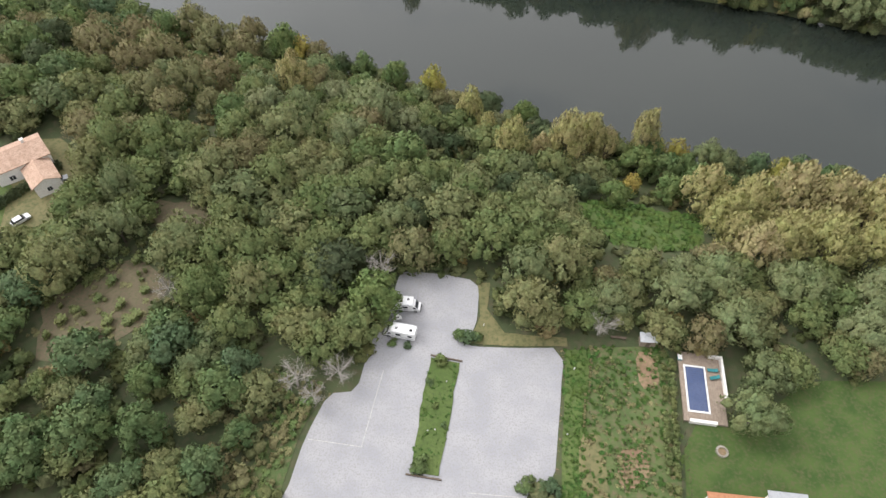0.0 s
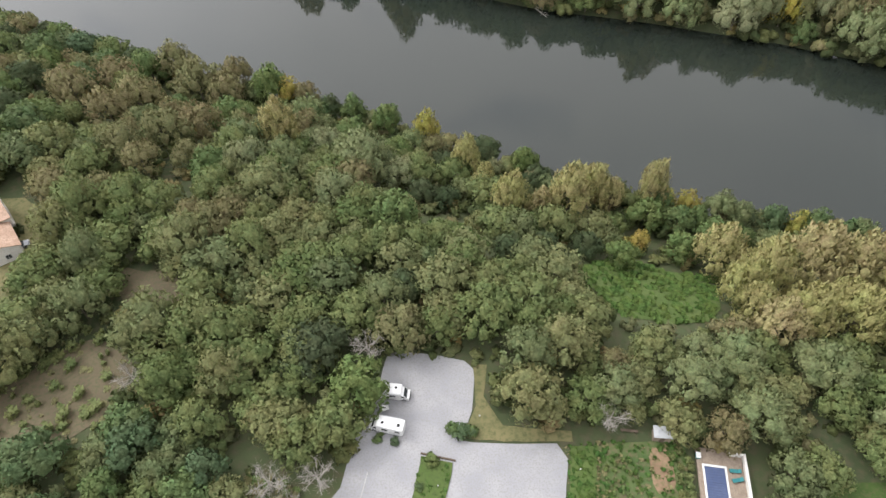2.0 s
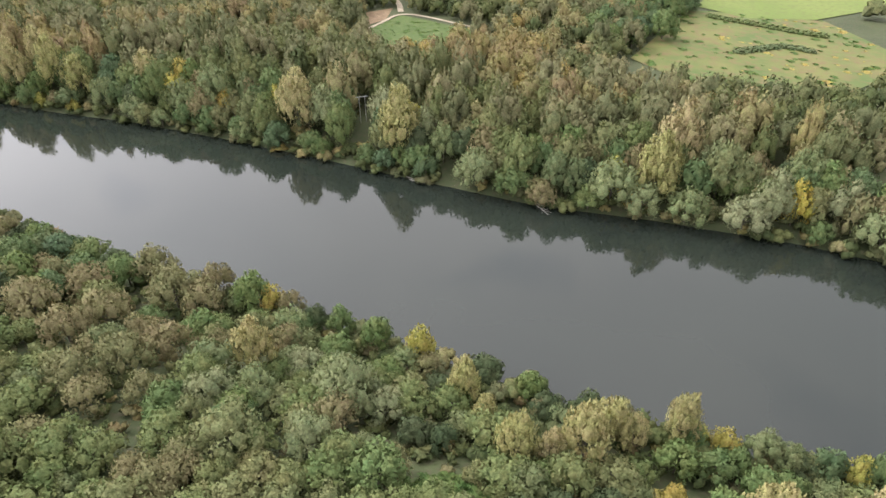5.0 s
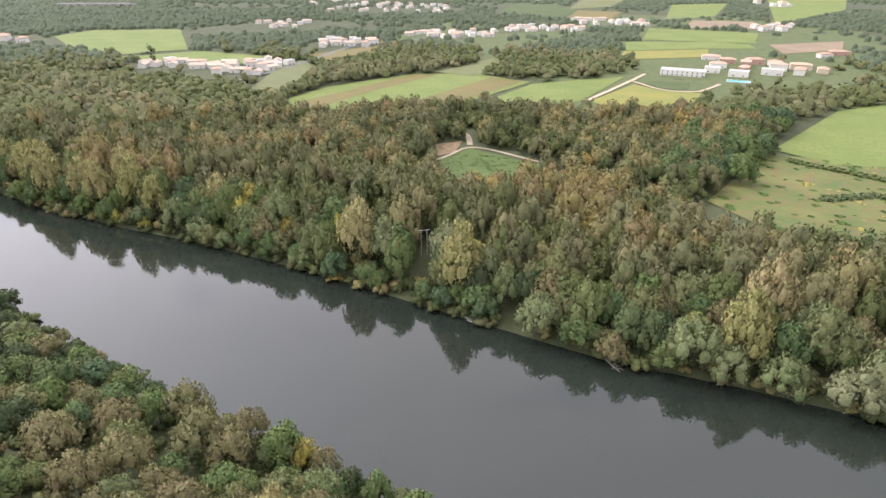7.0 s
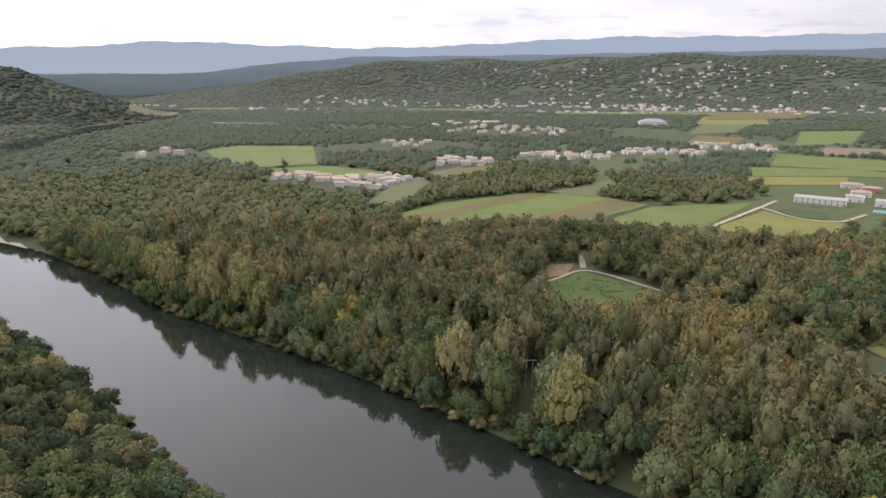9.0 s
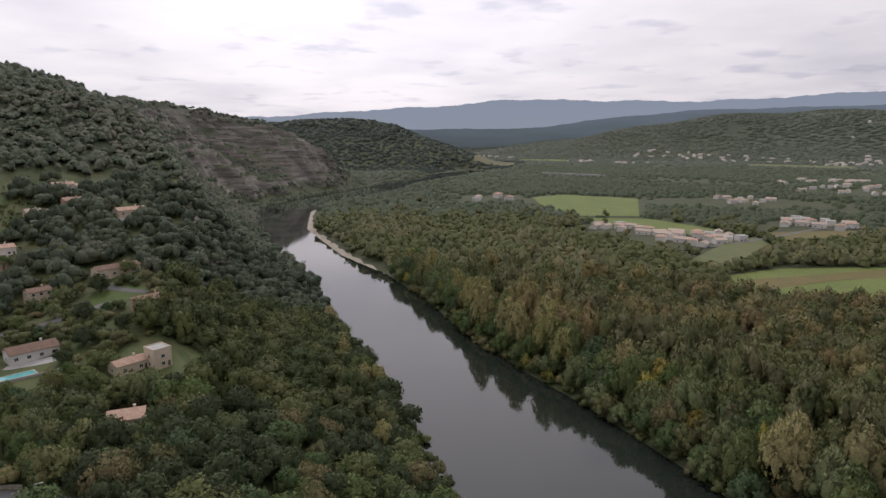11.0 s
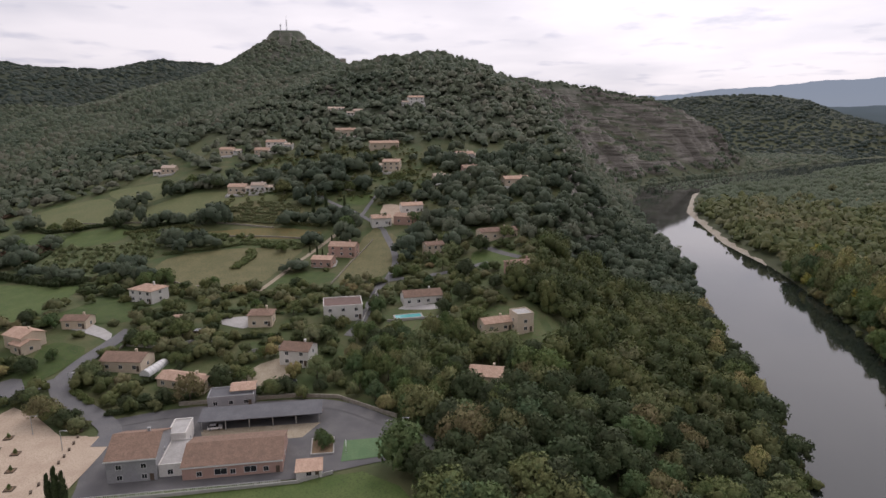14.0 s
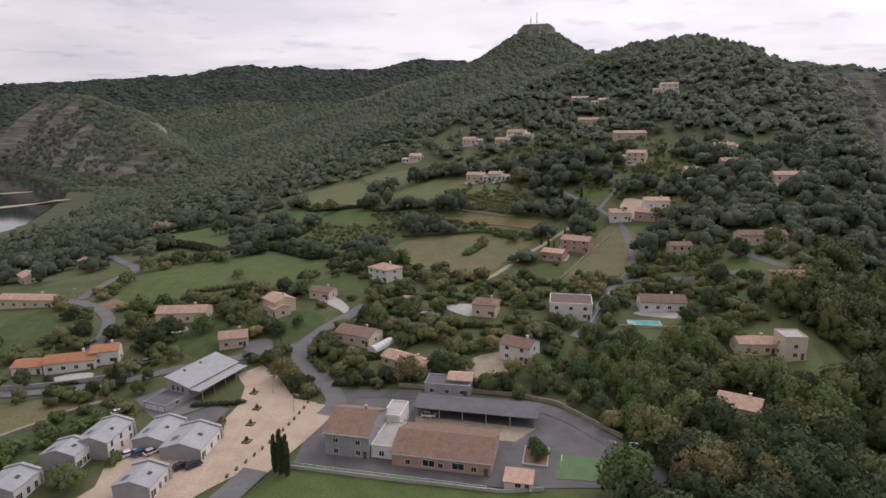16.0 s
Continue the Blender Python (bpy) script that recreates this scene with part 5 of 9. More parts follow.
# the school and its yard
house(-184, 48.5, 90, 12, 15, 6.6, "gable", M_WALLG, M_TILEBR, 3.2, "two-storey grey school house under a brown tiled roof", 2, 2, name="school_house")
school_wing = house(-182.5, 73.5, 90, 25, 15, 3.9, "gable", M_WALLP, M_TILEBR, 2.3, "long pinkish school wing with a low brown tiled roof", 3, 1, False, name="school_wing")
for u in (-3.0, 4.4):
    window(school_wing, 0, u, 1.0, 3.0, 1.6, 25, 15)
house(-184, 57.5, 90, 5.6, 13, 3.3, "flat", M_WALLW, M_CONCRETE, 0, "flat-roofed link between the school buildings", 1, 1, False, False, name="school_link")
house(-195, 56, 90, 5, 9, 5.0, "flat", M_WALLW, M_CONCRETE, 0, "pale flat-roofed stair block of the school", 1, 1, False, False, name="school_annex")
house(-173, 93, 90, 6.5, 4.5, 2.2, "mono", M_WALLW, M_TILE, 0.5, "small shed with a worn clay tiled roof", 1, 1, False, True, name="shed")


def school_fence():
    """A pale slatted fence on the low wall along the school front."""
    root = thing("school_fence", -168.5, 60, 90, "pale slatted metal fence along the school front", "fence")
    for k in range(27):
        u = -26 + 2 * k
        part("post", box(bmesh.new(), u - 0.04, -0.04, 0.9, u + 0.04, 0.04, 1.9), M_FRAME, root)
    for z in (1.1, 1.8):
        part("rail", box(bmesh.new(), -26, -0.03, z, 26, 0.03, z + 0.06), M_FRAME, root)
    for k in range(104):
        u = -25.8 + 0.5 * k
        part("slat", box(bmesh.new(), u - 0.06, 0.05, 1.0, u + 0.06, 0.075, 1.85), M_FRAME, root)


school_fence()
root = thing("tree_bed", -186, 96, 0, "stone-edged planting bed in the school yard", "planter", clear=3.5)
rim = bmesh.new()
for x0, y0, x1, y1 in ((-4.5, -3.2, 4.5, -2.9), (-4.5, 2.9, 4.5, 3.2), (-4.5, -2.9, -4.2, 2.9), (4.2, -2.9, 4.5, 2.9)):
    box(rim, x0, y0, -0.2, x1, y1, 0.6)
part("rim", rim, M_CONCRETE, root)
part("soil", box(bmesh.new(), -4.19, -2.89, 0, 4.19, 2.89, 0.45), M_EARTH, root)
for tx, ty, s in ((-187.5, 95.5, 0.5), (-184.8, 96.6, 0.46), (-186, 97.8, 0.4)):
    plant(FRESH, tx, ty, s, tx, 0.85, "trees of the school yard", "leafy young tree in the school planting bed")
for x0, y0, turn, L, W, H in ((-182.5, 73.5, 90, 25, 15, 3.9), (-184, 48.5, 90, 12, 15, 6.6)):
    root = thing("roof_edge", x0, y0, turn, "white eaves board under the school roof", "eaves board", "eaves boards of the school")
    for s in (-1, 1):
        part("board", box(bmesh.new(), -L / 2 - 0.32, s * (W / 2 + 0.53) - 0.04, H - 0.42, L / 2 + 0.32, s * (W / 2 + 0.53) + 0.04, H - 0.06), M_FRAME, root)


def open_shelter():
    root = thing("open_shelter", -203.5, 77.5, 90, "long open play shelter with a dark roof on posts", "shelter", clear=10)
    roof = prism(bmesh.new(), [(-4, 3.1), (4, 3.9), (4, 4.1), (-4, 3.3)], -18, 18)
    bmesh.ops.rotate(roof, verts=roof.verts, cent=(0, 0, 0), matrix=Matrix.Rotation(radians(90), 3, "Z"))
    part("roof", roof, M_SLATE, root)
    part("back_wall", box(bmesh.new(), -17.8, 3.3, -1, 17.8, 3.6, 3.4), M_WALLP, root)
    for k in range(6):
        x = -17 + 6.8 * k
        part("post", box(bmesh.new(), x - 0.14, -3.5, -0.5, x + 0.14, -3.2, 3.25, 0.02), M_STEEL, root)


open_shelter()
house(-217, 66.5, 92, 14, 7.5, 3.4, "flat", M_WALLG, M_SLATE, 0, "grey flat-roofed house behind the school", 3, 1, False)
house(-219, 70, 92, 7.5, 6, 4.2, "gable", M_WALLG, M_TILE, 1.0, "low wing with a clay tiled roof", 2, 1, False)
house(-241.5, 86, 70, 11, 8.5, 5.6, "gable", M_WALLW, M_TILEBR, 1.7, "white two-storey house with a scaffolded terrace", 2, 2)
house(-246, 26, 76, 15, 9, 3.6, "gable", M_WALLB, M_TILEBR, 1.8, "long yellowish bungalow with a brown tiled roof", 3, 1)
house(-230, 49.5, 65, 18, 7, 3.0, "gable", M_WALLB, M_TILE, 1.3, "long low house with worn clay tiles", 4, 1)
house(-275.5, 69, 85, 9.5, 8, 4.6, "hip", M_WALLB, M_TILEBR, 1.9, "beige cube-shaped house with a hipped roof", 2, 1)
house(-312, 15, 60, 13, 10, 5.6, "hip", M_WALLW, M_TILE, 2.0, "white two-storey villa with a hipped clay roof", 3, 2)
house(-283, -4, 80, 10, 7, 3.4, "gable", M_WALLB, M_TILEBR, 1.3, "small beige house with a terrace", 2, 1)
house(-267.5, -17, 55, 11, 9, 5.0, "gable", M_WALLB, M_TILE, 1.6, "ochre house on the slope with a tiled roof", 2, 1)
house(-263, -15, 55, 7, 7, 3.4, "gable", M_WALLB, M_TILE, 1.2, "lower wing of the ochre house", 1, 1, False)
house(-278.5, 102, 92, 16, 13, 6.0, "flat", M_WALLW, M_BROWNROOF, 0, "white modern villa with a flat brown roof", 3, 2, False)
house(-286, 136.5, 96, 17, 9, 3.6, "gable", M_WALLW, M_TILEBR, 1.9, "white bungalow with a brown tiled roof by a pool", 4, 1)
house(-251, 161.5, 100, 12, 7.5, 3.6, "gable", M_WALLB, M_TILE, 1.2, "beige stone bungalow with pale clay tiles", 2, 1)
house(-248, 171.5, 100, 7.0, 7.5, 7.2, "flat", M_WALLB, M_CONCRETE, 0, "square beige flat-topped tower house", 1, 2, False)
house(-352, 92, 72, 11, 8, 4.0, "gable", M_WALLP, M_TILE, 1.3, "pinkish villa wing with a clay roof", 3, 1)
house(-366, 103, 72, 15, 9, 5.6, "gable", M_WALLP, M_TILE, 1.7, "pinkish two-storey villa with a clay roof", 3, 2)
house(-349, 151, 100, 10, 8, 5.8, "gable", M_WALLB, M_TILEBR, 1.2, "plain beige two-storey house", 3, 2)
house(-356, 188, 100, 22, 8, 4.0, "gable", M_WALLB, M_TILEBR, 1.6, "long low house with a dark tiled roof above the bend", 4, 1)
house(-301, 186.5, 98, 14, 9, 5.2, "hip", M_WALLP, M_TILEBR, 1.6, "orange-pink house with a blue-shuttered front", 3, 1)
house(-407, 126, 95, 12, 9, 4.5, "gable", M_WALLW, M_TILE, 1.6, "white farmhouse standing among sheds", 2, 1)
house(-404, 142, 60, 14, 8, 4.2, "gable", M_WALLP, M_TILE, 1.6, "pink farmhouse with a clay roof", 2, 1)
house(-422, 147, 95, 14, 9, 4.5, "gable", M_WALLW, M_TILE, 1.5, "old farm barn with a clay roof", 2, 1)
house(-215, 150, 70, 11, 9, 4.2, "gable", M_WALLB, M_TILE, 1.7, "house with a worn clay roof sunk among trees", 2, 1)
TERRACES = []
for hx, hy, turn, L, W, H, wall, text in ((-586, 47, 80, 16, 10, 6, M_WALLW, "large white villa on the hillside"), (-577, 36, 80, 12, 8, 3.5, M_WALLB, "terraced house below the white villa"), (-602, 107, 95, 18, 10, 5, M_WALLB, "beige villa on the hillside"), (-547, 138, 95, 24, 9, 4, M_WALLB, "low stone house on the hillside"), (-501, 141, 75, 13, 10, 6, M_WALLB, "two-storey beige hillside house"), (-510, 199, 95, 14, 9, 5, M_WALLW, "white house on the hillside"), (-476, 197, 95, 12, 8, 4, M_WALLP, "pinkish house on the hillside"), (-472, 173, 95, 9, 7, 3.5, M_WALLB, "small ochre hillside house"), (-441, 222, 95, 18, 9, 3.5, M_WALLB, "pale low house at the wood's edge"), (-436, 238, 95, 10, 8, 3.5, M_WALLW, "white outbuilding at the wood's edge"), (-676, 180, 95, 16, 9, 6, M_WALLW, "white house high on the hill"), (-491, 28, 80, 13, 9, 4, M_WALLB, "stone farmhouse above the terraces"), (-488, 43, 80, 10, 8, 4, M_WALLW, "pale barn above the terraces"), (-566, -38, 80, 11, 8, 4, M_WALLB, "small house by the wood"), (-590, 5, 80, 12, 8, 4, M_WALLB, "house among hillside trees"), (-690, 95, 95, 10, 7, 4, M_WALLB, "house high on the slope"), (-660, 120, 95, 9, 7, 4, M_WALLB, "cottage high on the slope"), (-980, 70, 90, 26, 9, 4, M_WALLB, "long pale house near the ridge"), (-1080, 40, 90, 16, 9, 5, M_WALLB, "stone house on the ridge")):
    house(hx, hy, turn, L, W, H, "gable", wall, M_TILE if L > 11 else M_TILEPALE, 1.7, text, 3, 2 if H > 5 else 1)
    if L < 20 and hx > -700:
        # a lower wing at one end and a walled terrace on the downhill side
        c, d, side = math.cos(radians(turn)), math.sin(radians(turn)), 1 if (int(hx) + int(hy)) % 2 else -1
        wx, wy = hx + c * side * (L / 2 + 3.4) + d * 1.5, hy + d * side * (L / 2 + 3.4) - c * 1.5
        house(wx, wy, turn, 6.6, W * 0.75, H * 0.62, "gable", M_WALLW if wall is M_WALLB else wall, M_TILEPALE, 1.2, "lower pale wing of a hillside house", 2, 1, False)
        edge = [(hx + c * u + d * v, hy + d * u - c * v) for u, v in ((-L / 2, W / 2 + 0.5), (-L / 2, W / 2 + 6), (L / 2, W / 2 + 6), (L / 2, W / 2 + 0.5))]
        TERRACES.append(edge)
        plot("terrace", edge, M_CONCRETE, "pale paved terrace below a hillside house", "terrace", 0.25, 3, 0)
# west side of the square
hall = house(-208.9, -14.3, 170, 22, 9, 3.5, "mono", M_WALLG, M_ZINC, 2.0, "grey village hall with a sloping metal roof and a porch", 4, 1, False, False, name="hall", group="buildings of the square", ends=False)
for u in (-2.0, 0.0, 2.0):
    part("window", box(bmesh.new(), -11.05, u - 0.3, 1.3, -10.95, u + 0.3, 3.3), M_GLASS, hall, "tall dark slit window")
porch = part("porch_roof", prism(bmesh.new(), [(-11.2, 2.95), (10.5, 2.95), (10.5, 3.15), (-11.2, 3.15)], -9.2, -4.95), M_ZINC, hall)
for u in (-10, -5, 0, 5, 9.6):
    part("post", box(bmesh.new(), u - 0.1, -9.0, -0.5, u + 0.1, -8.8, 2.94), M_STEEL, porch)
for u in (-4.6, 2.4):
    part("roof_vent", box(bmesh.new(), u - 0.35, 3.0, 4.9, u + 0.35, 3.6, 5.9, 0.05), M_SLATE, hall)
annex = house(-193.6, -17.2, 170, 9.2, 8.6, 1.9, "flat", M_WALLG, M_SLATE, 0, "low grey garage wing of the hall with pale doors", 1, 1, False, False, name="hall_annex", group="buildings of the square", ends=False)
for u in (-2.6, 0.0, 2.6):
    part("garage_door", box(bmesh.new(), -4.67, u - 1.15, 0.0, -4.56, u + 1.15, 1.75), M_FRAME, annex, "white garage door")


def terrace_house(x, y, turn, L, W, H):
    """A grey house: plain gable towards the river, white front with tall windows, parapet over the back gable."""
    root = thing("terrace_house", x, y, turn, "modern grey house with white front and metal roof", "house", "grey houses by the square", None, math.hypot(L, W) / 2)
    rise, top = W * 0.15, 0.55
    lying = Matrix.Rotation(radians(90), 3, "Z")

    def along(outline, x0, x1):
        bm = prism(bmesh.new(), outline, -x1, -x0)
        bmesh.ops.rotate(bm, verts=bm.verts, cent=(0, 0, 0), matrix=lying)
        return bm
    part("wall", along([(-W / 2, -2), (W / 2, -2), (W / 2, H), (0, H + rise), (-W / 2, H)], -L / 2, L / 2), M_WALLG, root)
    e = W / 2 + 0.25
    k = rise / (W / 2) * 0.25
    part("roof", along([(-e, H - k + 0.02), (0, H + rise + 0.02), (e, H - k + 0.02), (e, H - k + 0.2), (0, H + rise + 0.2), (-e, H - k + 0.2)], -L / 2 + 0.65, L / 2 + 0.2), M_ZINC, root)
    part("parapet", along([(-e, H - 0.3), (e, H - 0.3), (e, H + top), (0, H + rise + top), (-e, H + top)], -L / 2 - 0.25, -L / 2 + 0.62), M_ZINC, root, "grey metal-capped parapet over the gable")
    front = part("white_front", box(bmesh.new(), -L / 2 + 0.7, W / 2 - 0.02, -1, L / 2 - 0.05, W / 2 + 0.12, H - 0.12), M_WALLW, root, "white rendered front")
    part("corner_pier", box(bmesh.new(), -L / 2 - 0.2, W / 2 - 0.02, -1, -L / 2 + 0.66, W / 2 + 0.5, H - 0.31), M_WALLG, root)
    for st in range(2 if H > 4.2 else 1):
        for q in range(3):
            u = -L / 2 + 2.2 + q * (L - 4) / 2
            window(front, 1, u, 0.5 + 2.4 * st, 0.95, 1.6, L, W + 0.24)
    part("door", box(bmesh.new(), L / 2 - 1.35, W / 2 + 0.1, 0.0, L / 2 - 0.45, W / 2 + 0.17, 2.1), M_TIMBER, root)
    part("roof_window", along([(W * 0.2, H + rise * 0.6 + 0.21), (W * 0.3, H + rise * 0.4 + 0.21), (W * 0.3, H + rise * 0.4 + 0.28), (W * 0.2, H + rise * 0.6 + 0.28)], -0.6, 0.6), M_GLASS, root, "dark pane in the roof")
    part("rooflight", along([(-W * 0.36, H + rise * 0.28 + 0.21), (-W * 0.2, H + rise * 0.6 + 0.21), (-W * 0.2, H + rise * 0.6 + 0.28), (-W * 0.36, H + rise * 0.28 + 0.28)], 1.0, 3.2), M_SLATE, root, "dark panel in the roof")


for hx, hy, turn, L, W, H in ((-172.1, 6.3, 8, 12, 11, 3.2), (-174.1, -4.6, 8, 12, 8.9, 3.2), (-168.0, -16.7, 8, 12, 9, 4.7), (-159.3, -20.5, 8, 7, 9, 4.2), (-153.6, 5.8, 8, 9, 9, 3.4), (-146, -24, 8, 9, 9, 3.6)):
    terrace_house(hx, hy, turn, L, W, H)
house(-211.2, -67.6, 119, 16, 8.5, 3.6, "gable", M_WALLW, M_TILERED, 1.6, "white farmhouse with an orange tiled roof", 4, 1, ends=False)
house(-217.5, -59, 119, 9, 7, 4.8, "gable", M_WALLW, M_TILERED, 1.5, "taller wing of the white farmhouse", 2, 1)
house(-206.5, -80, 108, 10, 8, 2.8, "gable", M_WALLW, M_TILERED, 1.2, "open barn with an orange tiled roof", 1, 1, False)
house(-254.5, -53, 106, 20, 9, 4.0, "gable", M_WALLB, M_TILE, 1.8, "wide house with pale clay tiles and a porch", 4, 1)
house(-236, -19.5, 118, 10, 7.5, 3.8, "gable", M_WALLB, M_TILE, 1.7, "beige gabled cottage by the road", 2, 1)
house(-264, -140, 98, 26, 8, 3.8, "gable", M_WALLB, M_TILE, 1.6, "long beige house by the lane", 5, 1)
house(-335, -172, 60, 14, 9, 4, "gable", M_WALLB, M_TILE, 1.6, "house down the valley lane", 2, 1)
house(-306, -185, 60, 12, 8, 4, "gable", M_WALLB, M_TILE, 1.6, "house with a garden down the valley", 2, 1)
house(-470, -225, 80, 14, 9, 4, "gable", M_WALLB, M_TILEBR, 1.6, "house at the wood's edge in the valley", 2, 1)
# the house in the wood beside the car park
house(-106, 113, 40, 13, 9, 4.2, "gable", M_WALLW, M_TILE, 1.9, "white house with worn clay tiles in the wood", 2, 1)
house(-98.5, 108, 130, 9, 6, 3.4, "gable", M_WALLW, M_TILE, 1.4, "lower wing of the white house in the wood", 1, 1, False)

# the hotel across the fields
house(180, 786, -17, 46, 16, 6.0, "flat", M_WALLW, M_CONCRETE, 0, "long white flat-roofed hotel wing with dark windows", 9, 2, False, group="hotel buildings")
for hx, hy, turn, L, W, H, wall, roof in ((216, 806, -14, 16, 11, 6, M_WALLW, M_CONCRETE), (238, 784, -20, 20, 12, 6, M_WALLW, M_CONCRETE), (252, 812, 60, 15, 10, 6, M_WALLP, M_TILE), (232, 842, -10, 18, 11, 5, M_WALLW, M_TILE), (264, 846, 70, 16, 11, 7, M_WALLP, M_TILE), (278, 800, -20, 22, 12, 6, M_WALLW, M_CONCRETE), (294, 828, -15, 18, 11, 7, M_WALLW, M_TILE), (309, 806, 65, 18, 11, 6, M_WALLW, M_TILE), (322, 838, -15, 22, 12, 6, M_WALLB, M_TILE), (252, 876, -10, 18, 11, 5, M_WALLP, M_TILE), (282, 872, 0, 20, 11, 6, M_WALLP, M_TILE), (303, 864, -10, 15, 10, 5, M_WALLW, M_TILE), (240, 902, -10, 22, 11, 5, M_WALLW, M_TILE), (338, 818, 70, 16, 11, 5, M_WALLB, M_TILE), (416, 962, 0, 24, 12, 5, M_WALLP, M_TILE), (388, 936, 10, 16, 10, 5, M_WALLW, M_TILE)):
    house(hx, hy, turn, L, W, H, "flat" if roof is M_CONCRETE else "hip", wall, roof, 2.2, "white and pink hotel building in gardens", 4, 1, False, far=True, group="hotel buildings")


def pool(x, y, turn, L, W, material, label):
    root = thing("swimming_pool", x, y, turn, label, "pool", clear=L / 2 + 2)
    bm = bmesh.new()
    for x0, y0, x1, y1 in ((-L / 2 - 0.5, -W / 2 - 0.5, L / 2 + 0.5, -W / 2), (-L / 2 - 0.5, W / 2, L / 2 + 0.5, W / 2 + 0.5), (-L / 2 - 0.5, -W / 2, -L / 2, W / 2), (L / 2, -W / 2, L / 2 + 0.5, W / 2)):
        box(bm, x0, y0, -1, x1, y1, 0.9)
    part("coping", bm, M_CONCRETE, root)
    part("surface", box(bmesh.new(), -L / 2 + 0.01, -W / 2 + 0.01, -0.8, L / 2 - 0.01, W / 2 - 0.01, 0.8), material, root)


pool(229, 752, -20, 22, 14, M_POOLWATER, "turquoise hotel swimming pool")
pool(-270, 129, 95, 11, 4.5, M_POOLWATER, "turquoise garden pool with a pale edge")

# roofs of the far villages on the plain
FAR_KINDS = []
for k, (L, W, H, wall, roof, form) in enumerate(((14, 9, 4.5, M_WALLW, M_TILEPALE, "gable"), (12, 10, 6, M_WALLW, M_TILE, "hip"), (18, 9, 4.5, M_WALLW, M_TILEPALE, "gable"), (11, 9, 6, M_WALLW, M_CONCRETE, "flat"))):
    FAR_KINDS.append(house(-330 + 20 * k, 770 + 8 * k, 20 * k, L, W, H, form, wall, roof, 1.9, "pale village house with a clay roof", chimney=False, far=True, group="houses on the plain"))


def hamlet(cx, cy, rx, ry, count, grow=1.0):
    """Houses scattered over a patch of gardens kept mostly clear of trees."""
    done = 0
    GLADES.append((cx, cy, rx + 12, ry + 12))
    for _ in range(count * 8):
        x, y = cx + rx * rs.uniform(-1, 1), cy + ry * rs.uniform(-1, 1)
        if done >= count or any((x - a) ** 2 + (y - b) ** 2 < (r + 4) ** 2 for a, b, r in OCC[-200:]):
            continue
        proto = FAR_KINDS[rs.randint(4)]
        ob = copy_thing(proto, pose(x, y, gz(x, y), 0, 0, rs.choice([10, 20, 100, 110, 60])))
        ob.scale = (grow, grow, grow)
        OCC.append((x, y, 9 * grow))
        done += 1


GLADES = [(270, 830, 130, 90), (150, 740, 60, 60)]
rs = np.random.RandomState(3)
hamlet(-390, 775, 60, 22, 13)
hamlet(-300, 770, 30, 50, 12)
hamlet(-250, 990, 40, 40, 14, 1.1)
hamlet(-110, 1120, 70, 50, 18)
hamlet(40, 1215, 70, 40, 20)
hamlet(170, 1350, 70, 50, 18)
hamlet(-300, 1640, 160, 130, 30, 1.1)
hamlet(-450, 1230, 60, 80, 10)
hamlet(450, 1285, 40, 40, 7, 1.3)
hamlet(640, 1850, 60, 60, 5, 1.4)
hamlet(-770, 930, 40, 60, 5, 1.2)


def far_villages(places):
    """Roofs of the towns below the far hills, too many and too far to tell apart: one object."""
    V, F, M, n0 = [], [], [], 0
    for cx, cy, rx, ry, count in places:
        for _ in range(count):
            x, y = cx + rx * rs.uniform(-1, 1), cy + ry * rs.uniform(-1, 1)
            L, W, H, a = rs.uniform(12, 26), rs.uniform(9, 13), rs.uniform(5, 9), rs.uniform(0, 3.14)
            c, s = math.cos(a), math.sin(a)
            z = gz(x, y)
            pts = [(sx * L / 2, sy * W / 2, h) for h in (-2, H) for sx, sy in ((-1, -1), (1, -1), (1, 1), (-1, 1))] + [(-L / 2, 0, H + 2.4), (L / 2, 0, H + 2.4)]
            V += [(x + p * c - q * s, y + p * s + q * c, z + h) for p, q, h in pts]
            F += [[n0 + k for k in f] for f in ((0, 1, 5), (0, 5, 4), (1, 2, 6), (1, 6, 5), (2, 3, 7), (2, 7, 6), (3, 0, 4), (3, 4, 7), (5, 6, 9), (7, 4, 8), (4, 5, 9), (4, 9, 8), (6, 7, 8), (6, 8, 9))]
            M += [0] * 10 + [1] * 4
            n0 += 10
    me = mesh_of("far_houses", V, F)
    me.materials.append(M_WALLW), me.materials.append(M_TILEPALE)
    me.polygons.foreach_set("material_index", np.array(M, np.int32))
    tagged(new("far_houses", me), "pale houses of distant towns among trees", "houses", kind="stuff")


far_villages([(-500, 1800, 120, 120, 16), (-2250, 2560, 160, 60, 8), (-1150, 3000, 520, 130, 50), (-300, 3150, 420, 140, 60), (300, 3050, 380, 200, 50), (-150, 2600, 250, 80, 14), (900, 3000, 400, 250, 40), (-200, 3700, 700, 350, 50), (500, 3800, 500, 400, 60), (-1500, 2500, 200, 100, 14)])
house(34, 1995, 8, 76, 40, 9, "hip", M_WALLW, M_ZINC, 9, "huge pale tent-roofed hall", far=True, chimney=False, name="sports_hall", group="")


